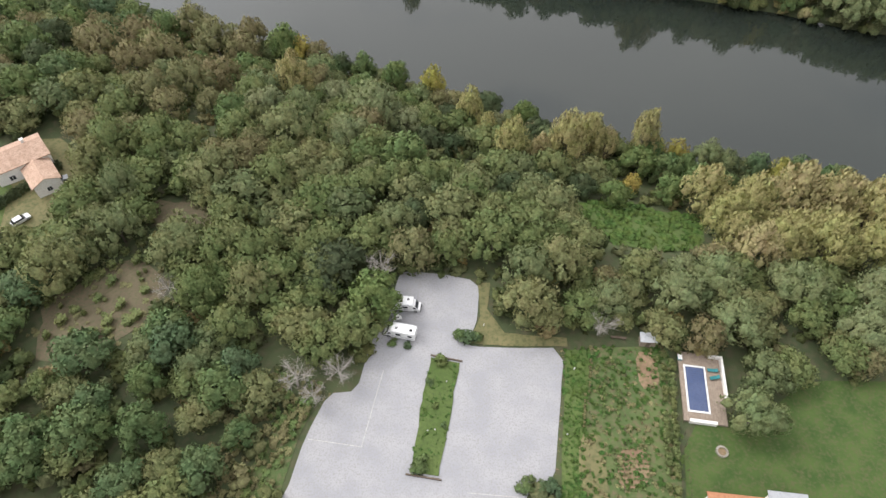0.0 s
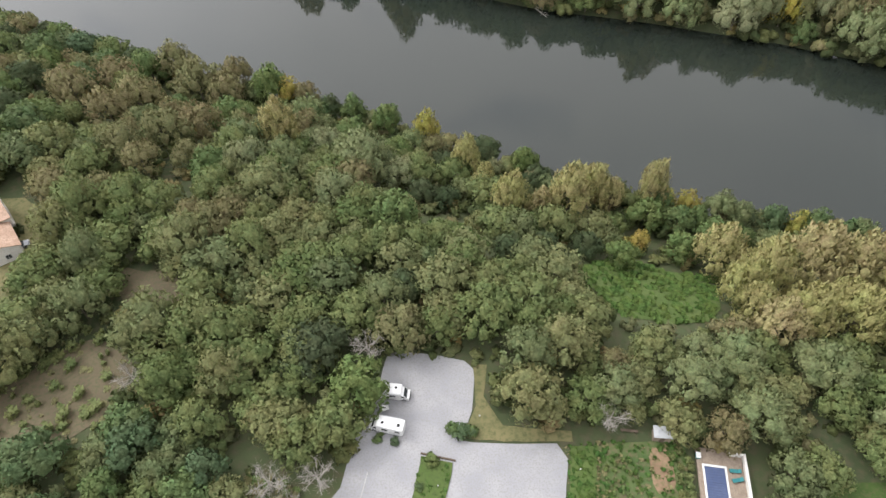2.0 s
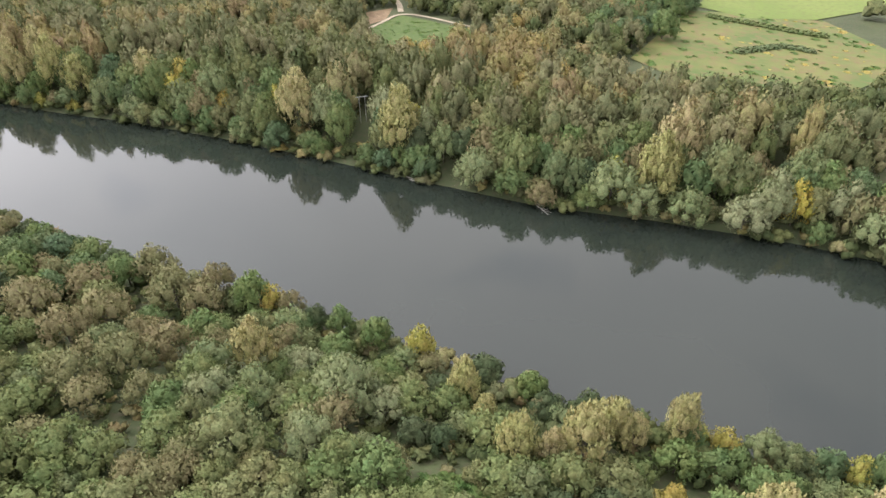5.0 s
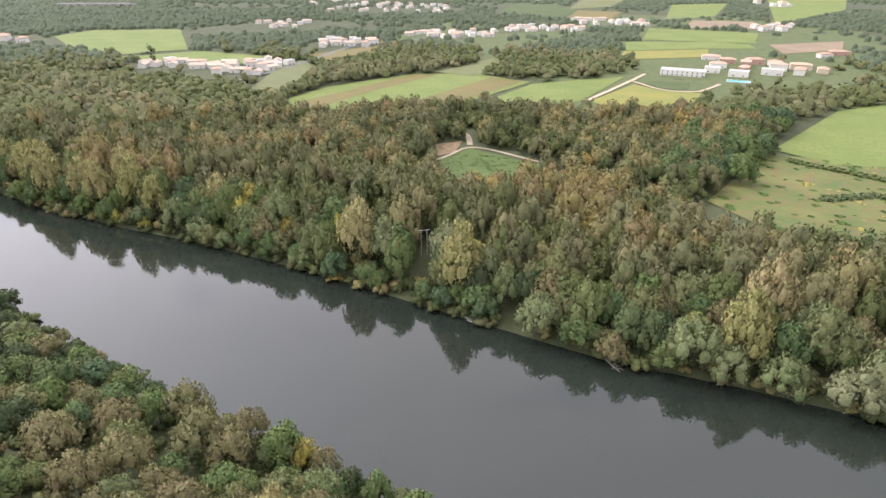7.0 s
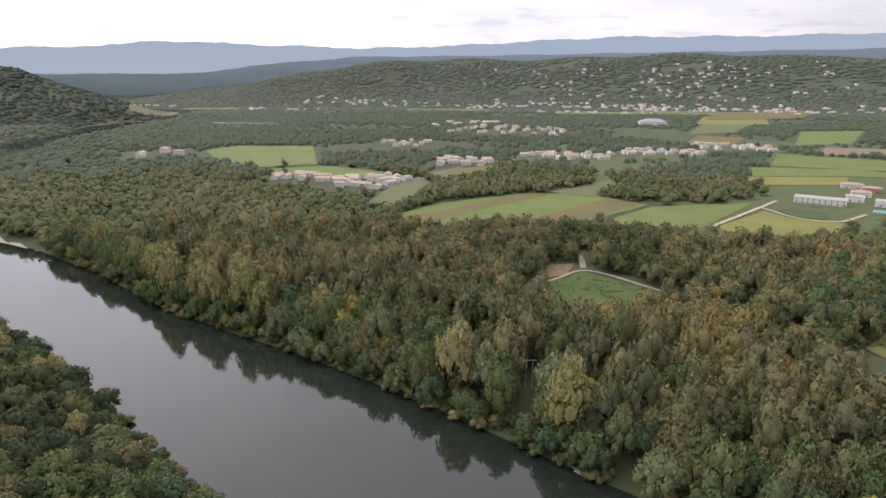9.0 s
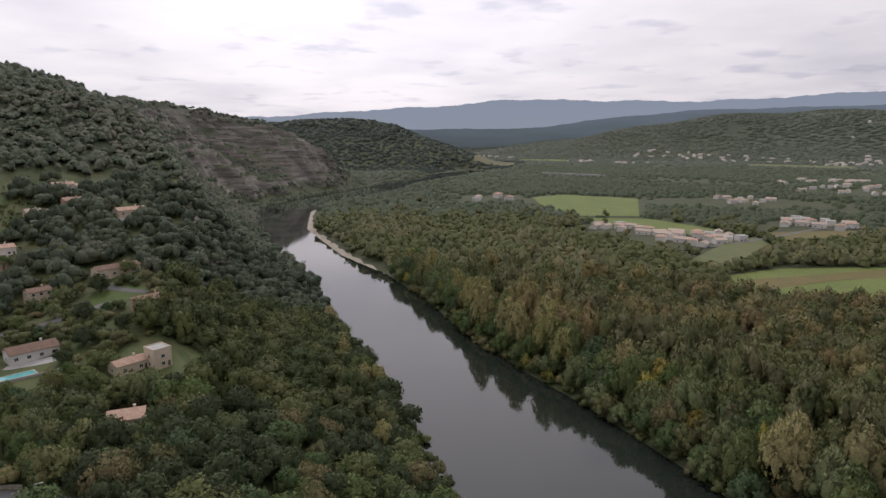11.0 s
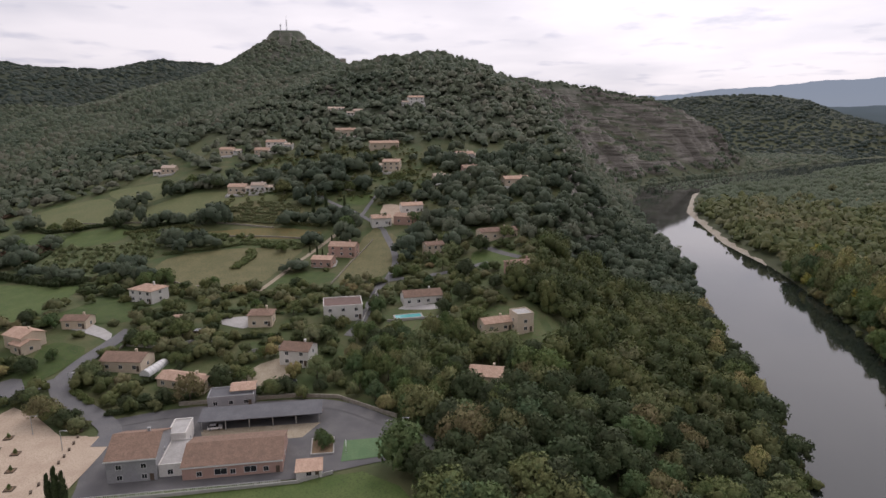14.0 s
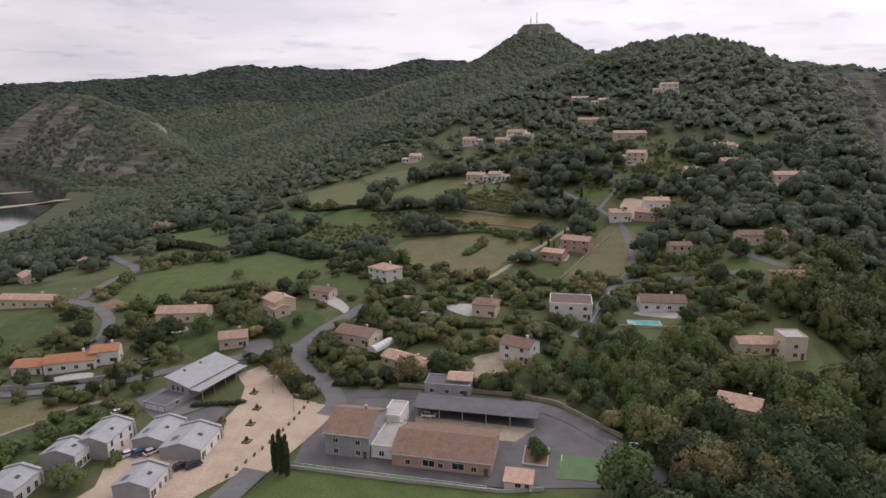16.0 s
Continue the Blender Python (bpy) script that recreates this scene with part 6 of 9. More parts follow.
def bridge():
    root = thing("arched_bridge", -1034, 1556, 11, "long pale stone bridge with round arches", "bridge", z=8)
    bm = box(bmesh.new(), -88, -4, 9, 88, 4, 10.6)
    part("deck", bm, M_CONCRETE, root)
    for k in range(9):
        x = -80 + k * 20
        bm = bmesh.new()
        a0 = [bm.verts.new((x + 10 - 8.5 * math.cos(t * math.pi / 10), -3.8, 1 + 7 * math.sin(t * math.pi / 10))) for t in range(11)]
        top0 = [bm.verts.new((v.co.x, -3.8, 8.99)) for v in a0]
        a1 = [bm.verts.new((v.co.x, 3.8, v.co.z)) for v in a0]
        top1 = [bm.verts.new((v.co.x, 3.8, 8.99)) for v in a0]
        for t in range(10):
            bm.faces.new((a0[t], a0[t + 1], top0[t + 1], top0[t])), bm.faces.new((a1[t], top1[t], top1[t + 1], a1[t + 1])), bm.faces.new((a0[t], a1[t], a1[t + 1], a0[t + 1]))
        part("arch", bm, M_CONCRETE, root)
        part("pier", box(bmesh.new(), x - 1.5, -4.2, -8, x + 1.5, 4.2, 8.9), M_CONCRETE, root)


bridge()


# ---- things round the car park ----
def cyl(bm, x, y, z0, z1, r0, r1=None, n=10):
    bmesh.ops.create_cone(bm, cap_ends=True, segments=n, radius1=r0, radius2=r0 if r1 is None else r1, depth=z1 - z0, matrix=Matrix.Translation((x, y, (z0 + z1) / 2)))
    return bm


def wheel(parent, x, y, r=0.34, w=0.24):
    bm = bmesh.new()
    bmesh.ops.create_cone(bm, cap_ends=True, segments=14, radius1=r, radius2=r, depth=w, matrix=pose(x, y, r, 90, 0, 0))
    ob = part("wheel", bm, M_BLACK, parent)
    bm = bmesh.new()
    bmesh.ops.create_cone(bm, cap_ends=True, segments=10, radius1=r * 0.55, radius2=r * 0.55, depth=w + 0.03, matrix=pose(x, y, r, 90, 0, 0))
    part("rim", bm, M_STEEL, ob)


def motorhome(x, y, turn, label, alcove):
    """A white motorhome, nose towards +x."""
    root = thing("motorhome", x, y, turn, label, "motorhome", "motorhomes on the car park", gz(x, y) + 0.09, 4.5)
    part("body", box(bmesh.new(), -3.3, -1.12, 0.42, 1.75, 1.12, 2.85, 0.10), M_CAMPER, root)
    part("cab", prism(bmesh.new(), [(1.72, 0.42), (3.25, 0.42), (3.3, 1.05), (2.75, 1.25), (2.2, 2.05 if not alcove else 2.2), (1.72, 2.1 if not alcove else 2.6)], -0.98, 0.98), M_CAMPER, root)
    part("windscreen", prism(bmesh.new(), [(2.72, 1.27), (2.80, 1.29), (2.27, 2.03), (2.19, 2.01)], -0.88, 0.88), M_GLASS, root)
    for s in (-1, 1):
        part("cab_window", box(bmesh.new(), 1.8, s * 0.985 - 0.02, 1.25, 2.35, s * 0.985 + 0.02, 1.85), M_GLASS, root)
        part("side_window", box(bmesh.new(), -0.4, s * 1.125 - 0.02, 1.5, 0.7, s * 1.125 + 0.02, 2.1, 0.01), M_GLASS, root)
        part("rear_side_window", box(bmesh.new(), -2.7, s * 1.125 - 0.02, 1.55, -1.8, s * 1.125 + 0.02, 2.05, 0.01), M_GLASS, root)
        part("stripe", box(bmesh.new(), -3.1, s * 1.122 - 0.01, 0.95, 1.6, s * 1.122 + 0.01, 1.1), M_STEEL, root)
        part("mirror", box(bmesh.new(), 2.3, s * 1.15 - 0.1, 1.35, 2.4, s * 1.15 + 0.1, 1.7, 0.02), M_BLACK, root)
        for wx in (2.3, -1.9):
            wheel(root, wx, s * 0.93)
    part("awning_case", box(bmesh.new(), -2.6, -1.3, 2.55, 1.2, -1.13, 2.72, 0.03), M_STEEL, root)
    part("bumper", box(bmesh.new(), 3.28, -0.95, 0.35, 3.42, 0.95, 0.7, 0.03), M_BLACK, root)
    for vx, vy, w in ((-2.3, 0.2, 0.28), (-0.6, -0.1, 0.35), (0.7, 0.25, 0.22)):
        part("roof_vent", box(bmesh.new(), vx - w, vy - w, 2.83, vx + w, vy + w, 2.98, 0.04), M_BLACK if w < 0.3 else M_FRAME, root)
    part("door", box(bmesh.new(), 0.85, -1.16, 0.5, 1.45, -1.10, 2.4, 0.02), M_FRAME, root)


motorhome(-7.9, 72.3, -6, "white coachbuilt motorhome parked on pale asphalt", False)
motorhome(-8.6, 65.6, 168, "white motorhome parked beside the trees", True)


def camp_table():
    root = thing("camping_table", -9.4, 69.2, 20, "small white camping table with a box on it", "table", z=gz(-9.4, 69.2) + 0.09)
    part("tabletop", box(bmesh.new(), -0.9, -0.45, 0.68, 0.9, 0.45, 0.73, 0.01), M_FRAME, root)
    for a, b in ((-0.8, -0.4), (0.8, -0.4), (-0.8, 0.4), (0.8, 0.4)):
        part("leg", cyl(bmesh.new(), a, b, 0, 0.68, 0.025), M_STEEL, root)
    box_root = thing("cool_box", -9.4, 69.5, 10, "dark cool box standing on the camping table", "box", z=gz(-9.4, 69.2) + 0.82)
    part("box", box(bmesh.new(), -0.35, -0.25, 0, 0.35, 0.25, 0.42, 0.03), M_BLACK, box_root)
    part("lid", box(bmesh.new(), -0.37, -0.27, 0.425, 0.37, 0.27, 0.5, 0.02), M_FRAME, box_root)


camp_table()
ISLAND = [(-2.2, 60.4), (3.4, 59), (1.6, 48), (-0.6, 36.8), (-5.6, 37.6), (-4.2, 48)]
drape("planted_island", ISLAND, M_GRASS, "long grassy island in the car park", "verge", 0.24, 1.5, 0, 0.25)


def sleepers(x, y, turn, n, label):
    root = thing("sleeper_edging", x, y, turn, label, "edging", z=gz(x, y) + 0.08)
    for k in range(n):
        part("sleeper", box(bmesh.new(), -n * 0.65 + 1.3 * k, -0.14, 0, -n * 0.65 + 1.3 * k + 1.26, 0.14, 0.34, 0.02), M_TIMBER, root)


sleepers(0.9, 60.2, -12, 5, "dark timber sleepers edging the island")
sleepers(-3.1, 36.6, -9, 5, "worn timber sleepers edging the island")
for px, py in ((8.6, 68), (26.2, 58), (23.2, 44.5), (-2.6, 45), (-1.2, 45.2), (0.9, 55), (-27.4, 45), (-11.6, 77)):
    root = thing("bollard_light", px, py, 0, "small white bollard light in the grass", "bollard", "bollard lights", gz(px, py) + 0.08)
    part("post", cyl(bmesh.new(), 0, 0, 0, 0.55, 0.09, 0.08), M_FRAME, root)
    part("head", cyl(bmesh.new(), 0, 0, 0.56, 0.72, 0.13, 0.06), M_FRAME, root)


def painted_line(a, b, w=0.12):
    d = Vector((b[0] - a[0], b[1] - a[1]))
    n = Vector((-d.y, d.x)).normalized() * w / 2
    v = [(p[0] + s * n.x, p[1] + s * n.y, gz(*p) + 0.105) for p, s in ((a, -1), (b, -1), (b, 1), (a, 1))]
    ob = new("road_marking", mesh_of("road_marking", v, [[0, 1, 2, 3]]))
    ob.data.materials.append(M_CONCRETE)
    tagged(ob, "faded white parking line on the asphalt", "marking", kind="structure")


painted_line((-11.6, 57.5), (-14.6, 42))
painted_line((-14.6, 42), (-24.6, 43.4))
painted_line((4.5, 34), (13.5, 33.3))
for bx, by, s in ((-3.6, 38.6, 1.0), (-0.2, 59.6, 0.9), (3.6, 65.3, 0.9), (5.2, 64.7, 1.1), (7.0, 65.0, 0.8), (-1.2, 50, 0.5), (0.4, 46, 0.4), (-2.4, 55, 0.5), (15, 35.2, 1.0), (17.5, 35.0, 0.8), (19.5, 34.6, 0.9), (-10, 63.6, 0.6), (-7, 63.0, 0.6)):
    plant(BUSH, bx, by, s, bx, 1.0, "bushes round the car park", "low leafy bush at the edge of the car park")


def hedge(line, width, tall, material, label):
    """A clipped hedge: rounded leafy clumps in a close row, one object."""
    V, F, n0 = [], [], 0
    for a, b in zip(line[:-1], line[1:]):
        n = max(2, int(math.hypot(b[0] - a[0], b[1] - a[1]) / (width * 0.55)))
        for k in range(n):
            x, y = a[0] + (b[0] - a[0]) * k / n, a[1] + (b[1] - a[1]) * k / n
            v, f, _ = HEDGE[(k * 7) % 3]
            V.append(v * (width * 1.2, width * 1.2, tall * 1.15 * rs.uniform(0.9, 1.08)) + (x, y, gz(x, y) - 0.25 * tall)), F.append(f + n0)
            n0 += len(v)
    ob = new("hedge", mesh_of("hedge", np.concatenate(V), np.concatenate(F)))
    ob.data.materials.append(material)
    return tagged(ob, label, "hedge")


HEDGE = [crown(s, 4, 90, 0.13, 1.0, 0.5, spread=0.3, fill=0.8) for s in (141, 142, 143)]
hedge([(-106, 99), (-97, 114.5)], 2.2, 3.0, L_DARK, "tall clipped dark green hedge beside the house")


def car(x, y, turn, paint, label, z=None):
    root = thing("car", x, y, turn, label, "car", "parked cars", (gz(x, y) + 0.17) if z is None else z)
    part("body", prism(bmesh.new(), [(-2.1, 0.32), (2.1, 0.32), (2.15, 0.62), (1.95, 0.82), (0.95, 0.95), (-1.9, 0.98), (-2.15, 0.8)], -0.86, 0.86), paint, root)
    part("cabin", prism(bmesh.new(), [(-1.95, 0.985), (1.05, 0.955), (0.4, 1.42), (-1.45, 1.46)], -0.74, 0.74), M_GLASS, root)
    part("roof", box(bmesh.new(), -1.42, -0.72, 1.44, 0.38, 0.72, 1.50, 0.02), paint, root)
    for s in (-1, 1):
        for wx in (1.3, -1.3):
            wheel(root, wx, s * 0.78, 0.31, 0.2)
        part("headlight", box(bmesh.new(), 2.02, s * 0.6 - 0.15, 0.62, 2.13, s * 0.6 + 0.15, 0.76), M_FRAME, root)


car(-95.5, 108.5, 30, PAINTS[3], "grey car parked by the hedge")
car(-99, 95, 50, PAINTS[0], "white van parked under the trees")
for k, (cx, cy, p) in enumerate(((-165.5, -7.5, 0), (-166.5, -4.9, 2), (-167.5, -2.3, 0), (-163, 9.5, 1), (-164.2, 12.2, 1), (-185, -27, 0), (-189, -32, 3), (-201, 64, 0), (-228, -9, 1), (-226, 84, 1), (-236, 20, 0), (-252, 150, 0), (-216, -47, 0), (-218, -43, 3))):
    car(cx, cy, 150 if cy < 14 else 95, PAINTS[p], ("white", "black", "blue", "grey", "red")[p] + " car parked in the village", gz(cx, cy) + 0.2)


def deck():
    x, y = 50.4, 54.0
    root = thing("pool_deck", x, y, -8, "raised weathered wooden deck round a covered pool", "deck", z=gz(x, y), clear=8)
    for k in range(16):
        x0 = -4.0 + 0.5 * k
        part("plank", box(bmesh.new(), x0, -7.2, 0.1, x0 + 0.47, 7.6, 0.62), M_WOOD, root)
    cover = thing("pool_cover", x - 1.1, y - 0.2, -8, "dark blue slatted cover over the garden pool", "pool cover", z=gz(x, y) + 0.60)
    for k in range(20):
        part("slat", box(bmesh.new(), -1.75, -4.6 + 0.46 * k, 0.03, 1.75, -4.6 + 0.46 * k + 0.44, 0.10), M_POOL, cover)
    edge = bmesh.new()
    for x0, y0, x1, y1 in ((-2.1, -5.0, -1.78, 5.0), (1.78, -5.0, 2.1, 5.0), (-1.78, -5.0, 1.78, -4.64), (-1.78, 4.64, 1.78, 5.0)):
        box(edge, x0, y0, 0.03, x1, y1, 0.14)
    part("coping", edge, M_FRAME, cover)
    wall = thing("white_wall", x + 4.4, y + 1.0, -8, "low white garden wall beside the deck", "wall", z=gz(x, y))
    part("wall", box(bmesh.new(), -0.2, -4.0, -0.5, 0.2, 5.5, 1.6, 0.03), M_WALLW, wall)
    part("return", box(bmesh.new(), -2.6, 5.1, -0.5, -0.21, 5.5, 1.5, 0.03), M_WALLW, wall)
    low = thing("white_wall", x - 1.4, y - 7.0, -8, "low white wall at the foot of the pool", "wall", z=gz(x, y))
    part("wall", box(bmesh.new(), -2.6, -0.3, -0.5, 2.4, 0.3, 1.0, 0.03), M_WALLW, low)
    for k in range(2):
        sl = thing("sun_lounger", x + 2.9, y + 2.0 + 1.6 * k, 8 - 14 * k, "teal sun lounger on the wooden deck", "sun lounger", "sun loungers", gz(x, y) + 0.62)
        part("frame", box(bmesh.new(), -1.0, -0.36, 0.24, 1.0, 0.36, 0.30, 0.02), M_TIMBER, sl)
        part("mattress", box(bmesh.new(), -0.98, -0.34, 0.305, 0.45, 0.34, 0.40, 0.03), M_TEAL, sl)
        part("backrest", prism(bmesh.new(), [(0.45, 0.31), (0.98, 0.60), (0.95, 0.68), (0.45, 0.41)], -0.34, 0.34), M_TEAL, sl)
        for a, b in ((-0.85, -0.3), (0.85, -0.3), (-0.85, 0.3), (0.85, 0.3)):
            part("leg", box(bmesh.new(), a - 0.03, b - 0.03, 0, a + 0.03, b + 0.03, 0.24), M_TIMBER, sl)
    tub = thing("storage_box", x - 2.9, y + 6.4, -8, "turquoise storage box at the deck's end", "box", z=gz(x, y) + 0.62)
    part("box", box(bmesh.new(), -0.4, -0.5, 0, 0.4, 0.5, 0.5, 0.03), M_TEAL, tub)
    part("lid", box(bmesh.new(), -0.43, -0.53, 0.505, 0.43, 0.53, 0.58, 0.02), M_FRAME, tub)


deck()


def fire_pit():
    root = thing("fire_pit", 51, 41.6, 0, "round pale stone fire pit on the lawn", "fire pit", clear=2)
    for k in range(12):
        a = k * math.pi / 6
        bm = box(bmesh.new(), 0.75, -0.24, 0, 1.1, 0.24, 0.5, 0.05)
        bmesh.ops.rotate(bm, verts=bm.verts, cent=(0, 0, 0), matrix=Matrix.Rotation(a, 3, "Z"))
        part("stone", bm, M_STONE, root)
    part("ash_bed", cyl(bmesh.new(), 0, 0, 0, 0.25, 0.74), M_EARTH, root)


fire_pit()


def garden_shed(x, y, turn, L, W, label, roof):
    root = thing("shed", x, y, turn, label, "shed", "garden sheds", clear=L / 2 + 0.5)
    part("wall", box(bmesh.new(), -L / 2, -W / 2, -0.3, L / 2, W / 2, 1.9), M_WOOD, root)
    part("roof", prism(bmesh.new(), [(-L / 2 - 0.2, 1.92), (L / 2 + 0.2, 2.3), (L / 2 + 0.2, 2.38), (-L / 2 - 0.2, 2.0)], -W / 2 - 0.2, W / 2 + 0.2), roof, root)
    part("door", box(bmesh.new(), -0.4, -W / 2 - 0.05, 0, 0.4, -W / 2 + 0.02, 1.8), M_TIMBER, root)


garden_shed(41.8, 64.2, -8, 3.0, 2.0, "small garden shed with a grey roof", M_ZINC)
garden_shed(-268, 45, 70, 3.2, 2.4, "small grey garden shed among vegetables", M_ZINC)
garden_shed(-258, 54, 70, 3.0, 2.4, "wooden garden shed with a pale roof", M_ZINC)
garden_shed(-283, 34, 70, 4.5, 3, "small beige garden outbuilding", M_TILE)


def woodpile():
    root = thing("bench", 36.2, 65.2, -6, "long rustic bench against the hedge", "bench")
    part("seat", box(bmesh.new(), -1.6, -0.25, 0.42, 1.6, 0.25, 0.5, 0.02), M_TIMBER, root)
    for s in (-1.2, 1.2):
        part("leg", box(bmesh.new(), s - 0.08, -0.22, -0.1, s + 0.08, 0.22, 0.42), M_TIMBER, root)


woodpile()


def fence(line, step, tall, label, material=M_TIMBER, rail=False, wire=True):
    root = new("fence")
    root.location = (line[0][0], line[0][1], gz(*line[0]))
    tagged(root, label, "fence")
    for a, b in zip(line[:-1], line[1:]):
        n = max(1, int(math.hypot(b[0] - a[0], b[1] - a[1]) / step))
        pts = [(a[0] + (b[0] - a[0]) * k / n, a[1] + (b[1] - a[1]) * k / n) for k in range(n + 1)]
        for p in pts[:-1]:
            bm = cyl(bmesh.new(), p[0] - root.location.x, p[1] - root.location.y, gz(*p) - root.location.z - 0.2, gz(*p) - root.location.z + tall, 0.05, 0.045, 6)
            part("post", bm, material, root)
        for h in ((tall * 0.5, tall * 0.92) if wire else ()):
            bm, r = bmesh.new(), 0.04 if rail else 0.012
            for p, q in zip(pts[:-1], pts[1:]):
                zp, zq = gz(*p) - root.location.z + h, gz(*q) - root.location.z + h
                v = [bm.verts.new((c[0] - root.location.x, c[1] - root.location.y, z + s)) for c, z, s in ((p, zp, -r), (q, zq, -r), (q, zq, r), (p, zp, r))]
                bm.faces.new(v)
            part("rail" if rail else "wire", bm, material, root)


fence([(30.3, 62.5), (27.4, 46), (25, 27)], 2.6, 1.3, "thin wire fence along the garden")
fence([(37.2, 62), (34, 45.5), (30.5, 27)], 2.6, 1.1, "wire fence between garden plots")
fence([(27.4, 46), (34, 45.5)], 2.0, 1.1, "wire fence across the garden")
fence([(45.2, 47), (42.5, 27)], 2.2, 1.5, "slatted garden fence beside the lawn")


def crop_rows(outline, turn, gap, size, tall, material, label, every=1.0, name="crop_rows"):
    """Rows of small plants inside an outline, one object."""
    xs, ys = [p[0] for p in outline], [p[1] for p in outline]
    cx, cy, r = sum(xs) / len(xs), sum(ys) / len(ys), max(max(xs) - min(xs), max(ys) - min(ys))
    u, v = np.meshgrid(np.arange(-r, r, every), np.arange(-r, r, gap))
    u, v = u.ravel() + rs.uniform(-0.2, 0.2, u.size) * every, v.ravel() + rs.uniform(-0.1, 0.1, u.size) * gap
    c, s = math.cos(radians(turn)), math.sin(radians(turn))
    x, y = cx + u * c - v * s, cy + u * s + v * c
    ok = inside(x, y, outline) & (rs.rand(len(x)) < 0.86)
    x, y = x[ok], y[ok]
    V, F, n0, z = [], [], 0, ground(x, y)
    for k in range(len(x)):
        pv, pf = HEDGE[k % 3][:2] if size > 1.5 else SPROUT
        V.append(pv * (size * rs.uniform(0.7, 1.2), size * rs.uniform(0.7, 1.2), tall * rs.uniform(0.7, 1.2)) + (x[k], y[k], z[k] - 0.1 * tall)), F.append(pf + n0)
        n0 += len(pv)
    if V:
        ob = new(name, mesh_of(name, np.concatenate(V), np.concatenate(F)))
        ob.data.materials.append(material)
        tagged(ob, label, "plants", kind="stuff")


SPROUT = crown(151, 2, 26, 0.26, 0.9, 0.6, spread=0.3, fill=0.0)
SPROUT = (SPROUT[0][24:], SPROUT[1][40:] - 24)
crop_rows([(31, 42), (38, 43), (37, 34), (31, 34)], 0, 0.9, 0.6, 0.5, L_FRESH, "rows of green vegetables in dug beds", 0.6)
crop_rows([(31, 60), (36, 60), (34, 47), (29, 47)], 80, 1.4, 0.9, 0.9, L_FRESH, "overgrown vegetable patch", 1.2)
crop_rows([(43, 62), (46, 60), (42, 32), (38, 32)], 80, 1.6, 1.6, 1.6, L_OAK, "untidy shrubs along the garden fence", 1.4)
crop_rows([(26, 46), (29.5, 60), (30, 60), (27, 46)], 80, 0.8, 0.7, 0.8, L_BROWN, "dry weeds along the fence", 0.7)
crop_rows([(-389, -66), (-417, -66), (-415, -30), (-413, -6), (-384, -1), (-368, -18), (-355, -27), (-366, -57)], 60, 6.5, 4.2, 3.4, L_WILLOW, "rows of grey-green olive trees on grass", 6.0, "olive_rows")
crop_rows([(-434, -32), (-432, 1), (-423, 10), (-414, 2), (-415, -21)], 75, 5.5, 4.0, 3.2, L_WILLOW, "olive trees of the upper orchard", 5.0, "olive_rows")
crop_rows([(-438, 26), (-461, 26), (-471, 37), (-447, 75), (-432, 76), (-420, 60)], 66, 5.0, 3.6, 2.8, L_WILLOW, "close rows of grey olive trees on a terrace", 2.6, "olive_rows")
crop_rows([(-411, 2), (-419, 8), (-391, 79), (-378, 77), (-390, 42)], 70, 6.5, 4.4, 3.6, L_WILLOW, "double row of grey olive trees", 3.4, "olive_rows")
crop_rows([(-487, 60), (-520, 64), (-516, 94), (-487, 117), (-464, 126), (-466, 100)], 62, 8.0, 3.0, 2.2, L_OAK, "shrub rows along the upper terraces", 3.2, "vine_rows")


def scrub(outline, count, size, tall, material, label):
    """Low tufts and brambles strewn over an outline, one object."""
    xs, ys = [p[0] for p in outline], [p[1] for p in outline]
    x, y = rs.uniform(min(xs), max(xs), count * 3), rs.uniform(min(ys), max(ys), count * 3)
    ok = np.where(inside(x, y, outline))[0][:count]
    x, y = x[ok], y[ok]
    V, F, n0, z = [], [], 0, ground(x, y)
    for k in range(len(x)):
        w = size * rs.uniform(0.4, 1.3)
        V.append(SPROUT[0] * (w, w * rs.uniform(0.7, 1.3), tall * rs.uniform(0.4, 1.3)) + (x[k], y[k], z[k] - 0.05)), F.append(SPROUT[1] + n0)
        n0 += len(SPROUT[0])
    ob = new("scrub", mesh_of("scrub", np.concatenate(V), np.concatenate(F)))
    ob.data.materials.append(material)
    tagged(ob, label, "undergrowth", kind="stuff")


scrub(HOLLOW, 160, 2.2, 1.2, L_TUFT, "shaded weeds and brambles of the hollow")
scrub(GLADE, 460, 1.8, 0.8, L_TUFT, "lush brambles and weeds of the clearing")
scrub([(-90, 73), (-70, 90), (-54, 78), (-64, 58), (-84, 53)], 70, 1.6, 0.4, L_BROWN, "dry brushwood of the clearing")
scrub([(-92, 70), (-70, 92), (-54, 80), (-62, 54)], 60, 2.6, 1.6, L_OAK, "low green shrubs of the clearing")
scrub([(-44, 24), (-29, 32), (-27, 44), (-23, 54), (-32, 58), (-44, 40)], 240, 1.6, 1.0, L_BROWN, "dry weeds on the car park bank")
scrub([(-44, 24), (-29, 32), (-27, 44), (-23, 54), (-32, 58), (-44, 40)], 120, 1.8, 1.2, L_FRESH, "green weeds on the car park bank")
scrub([(25.5, 62), (30, 62), (24, 30), (21, 30)], 160, 0.7, 0.4, L_TUFT, "grass tufts on the verge")
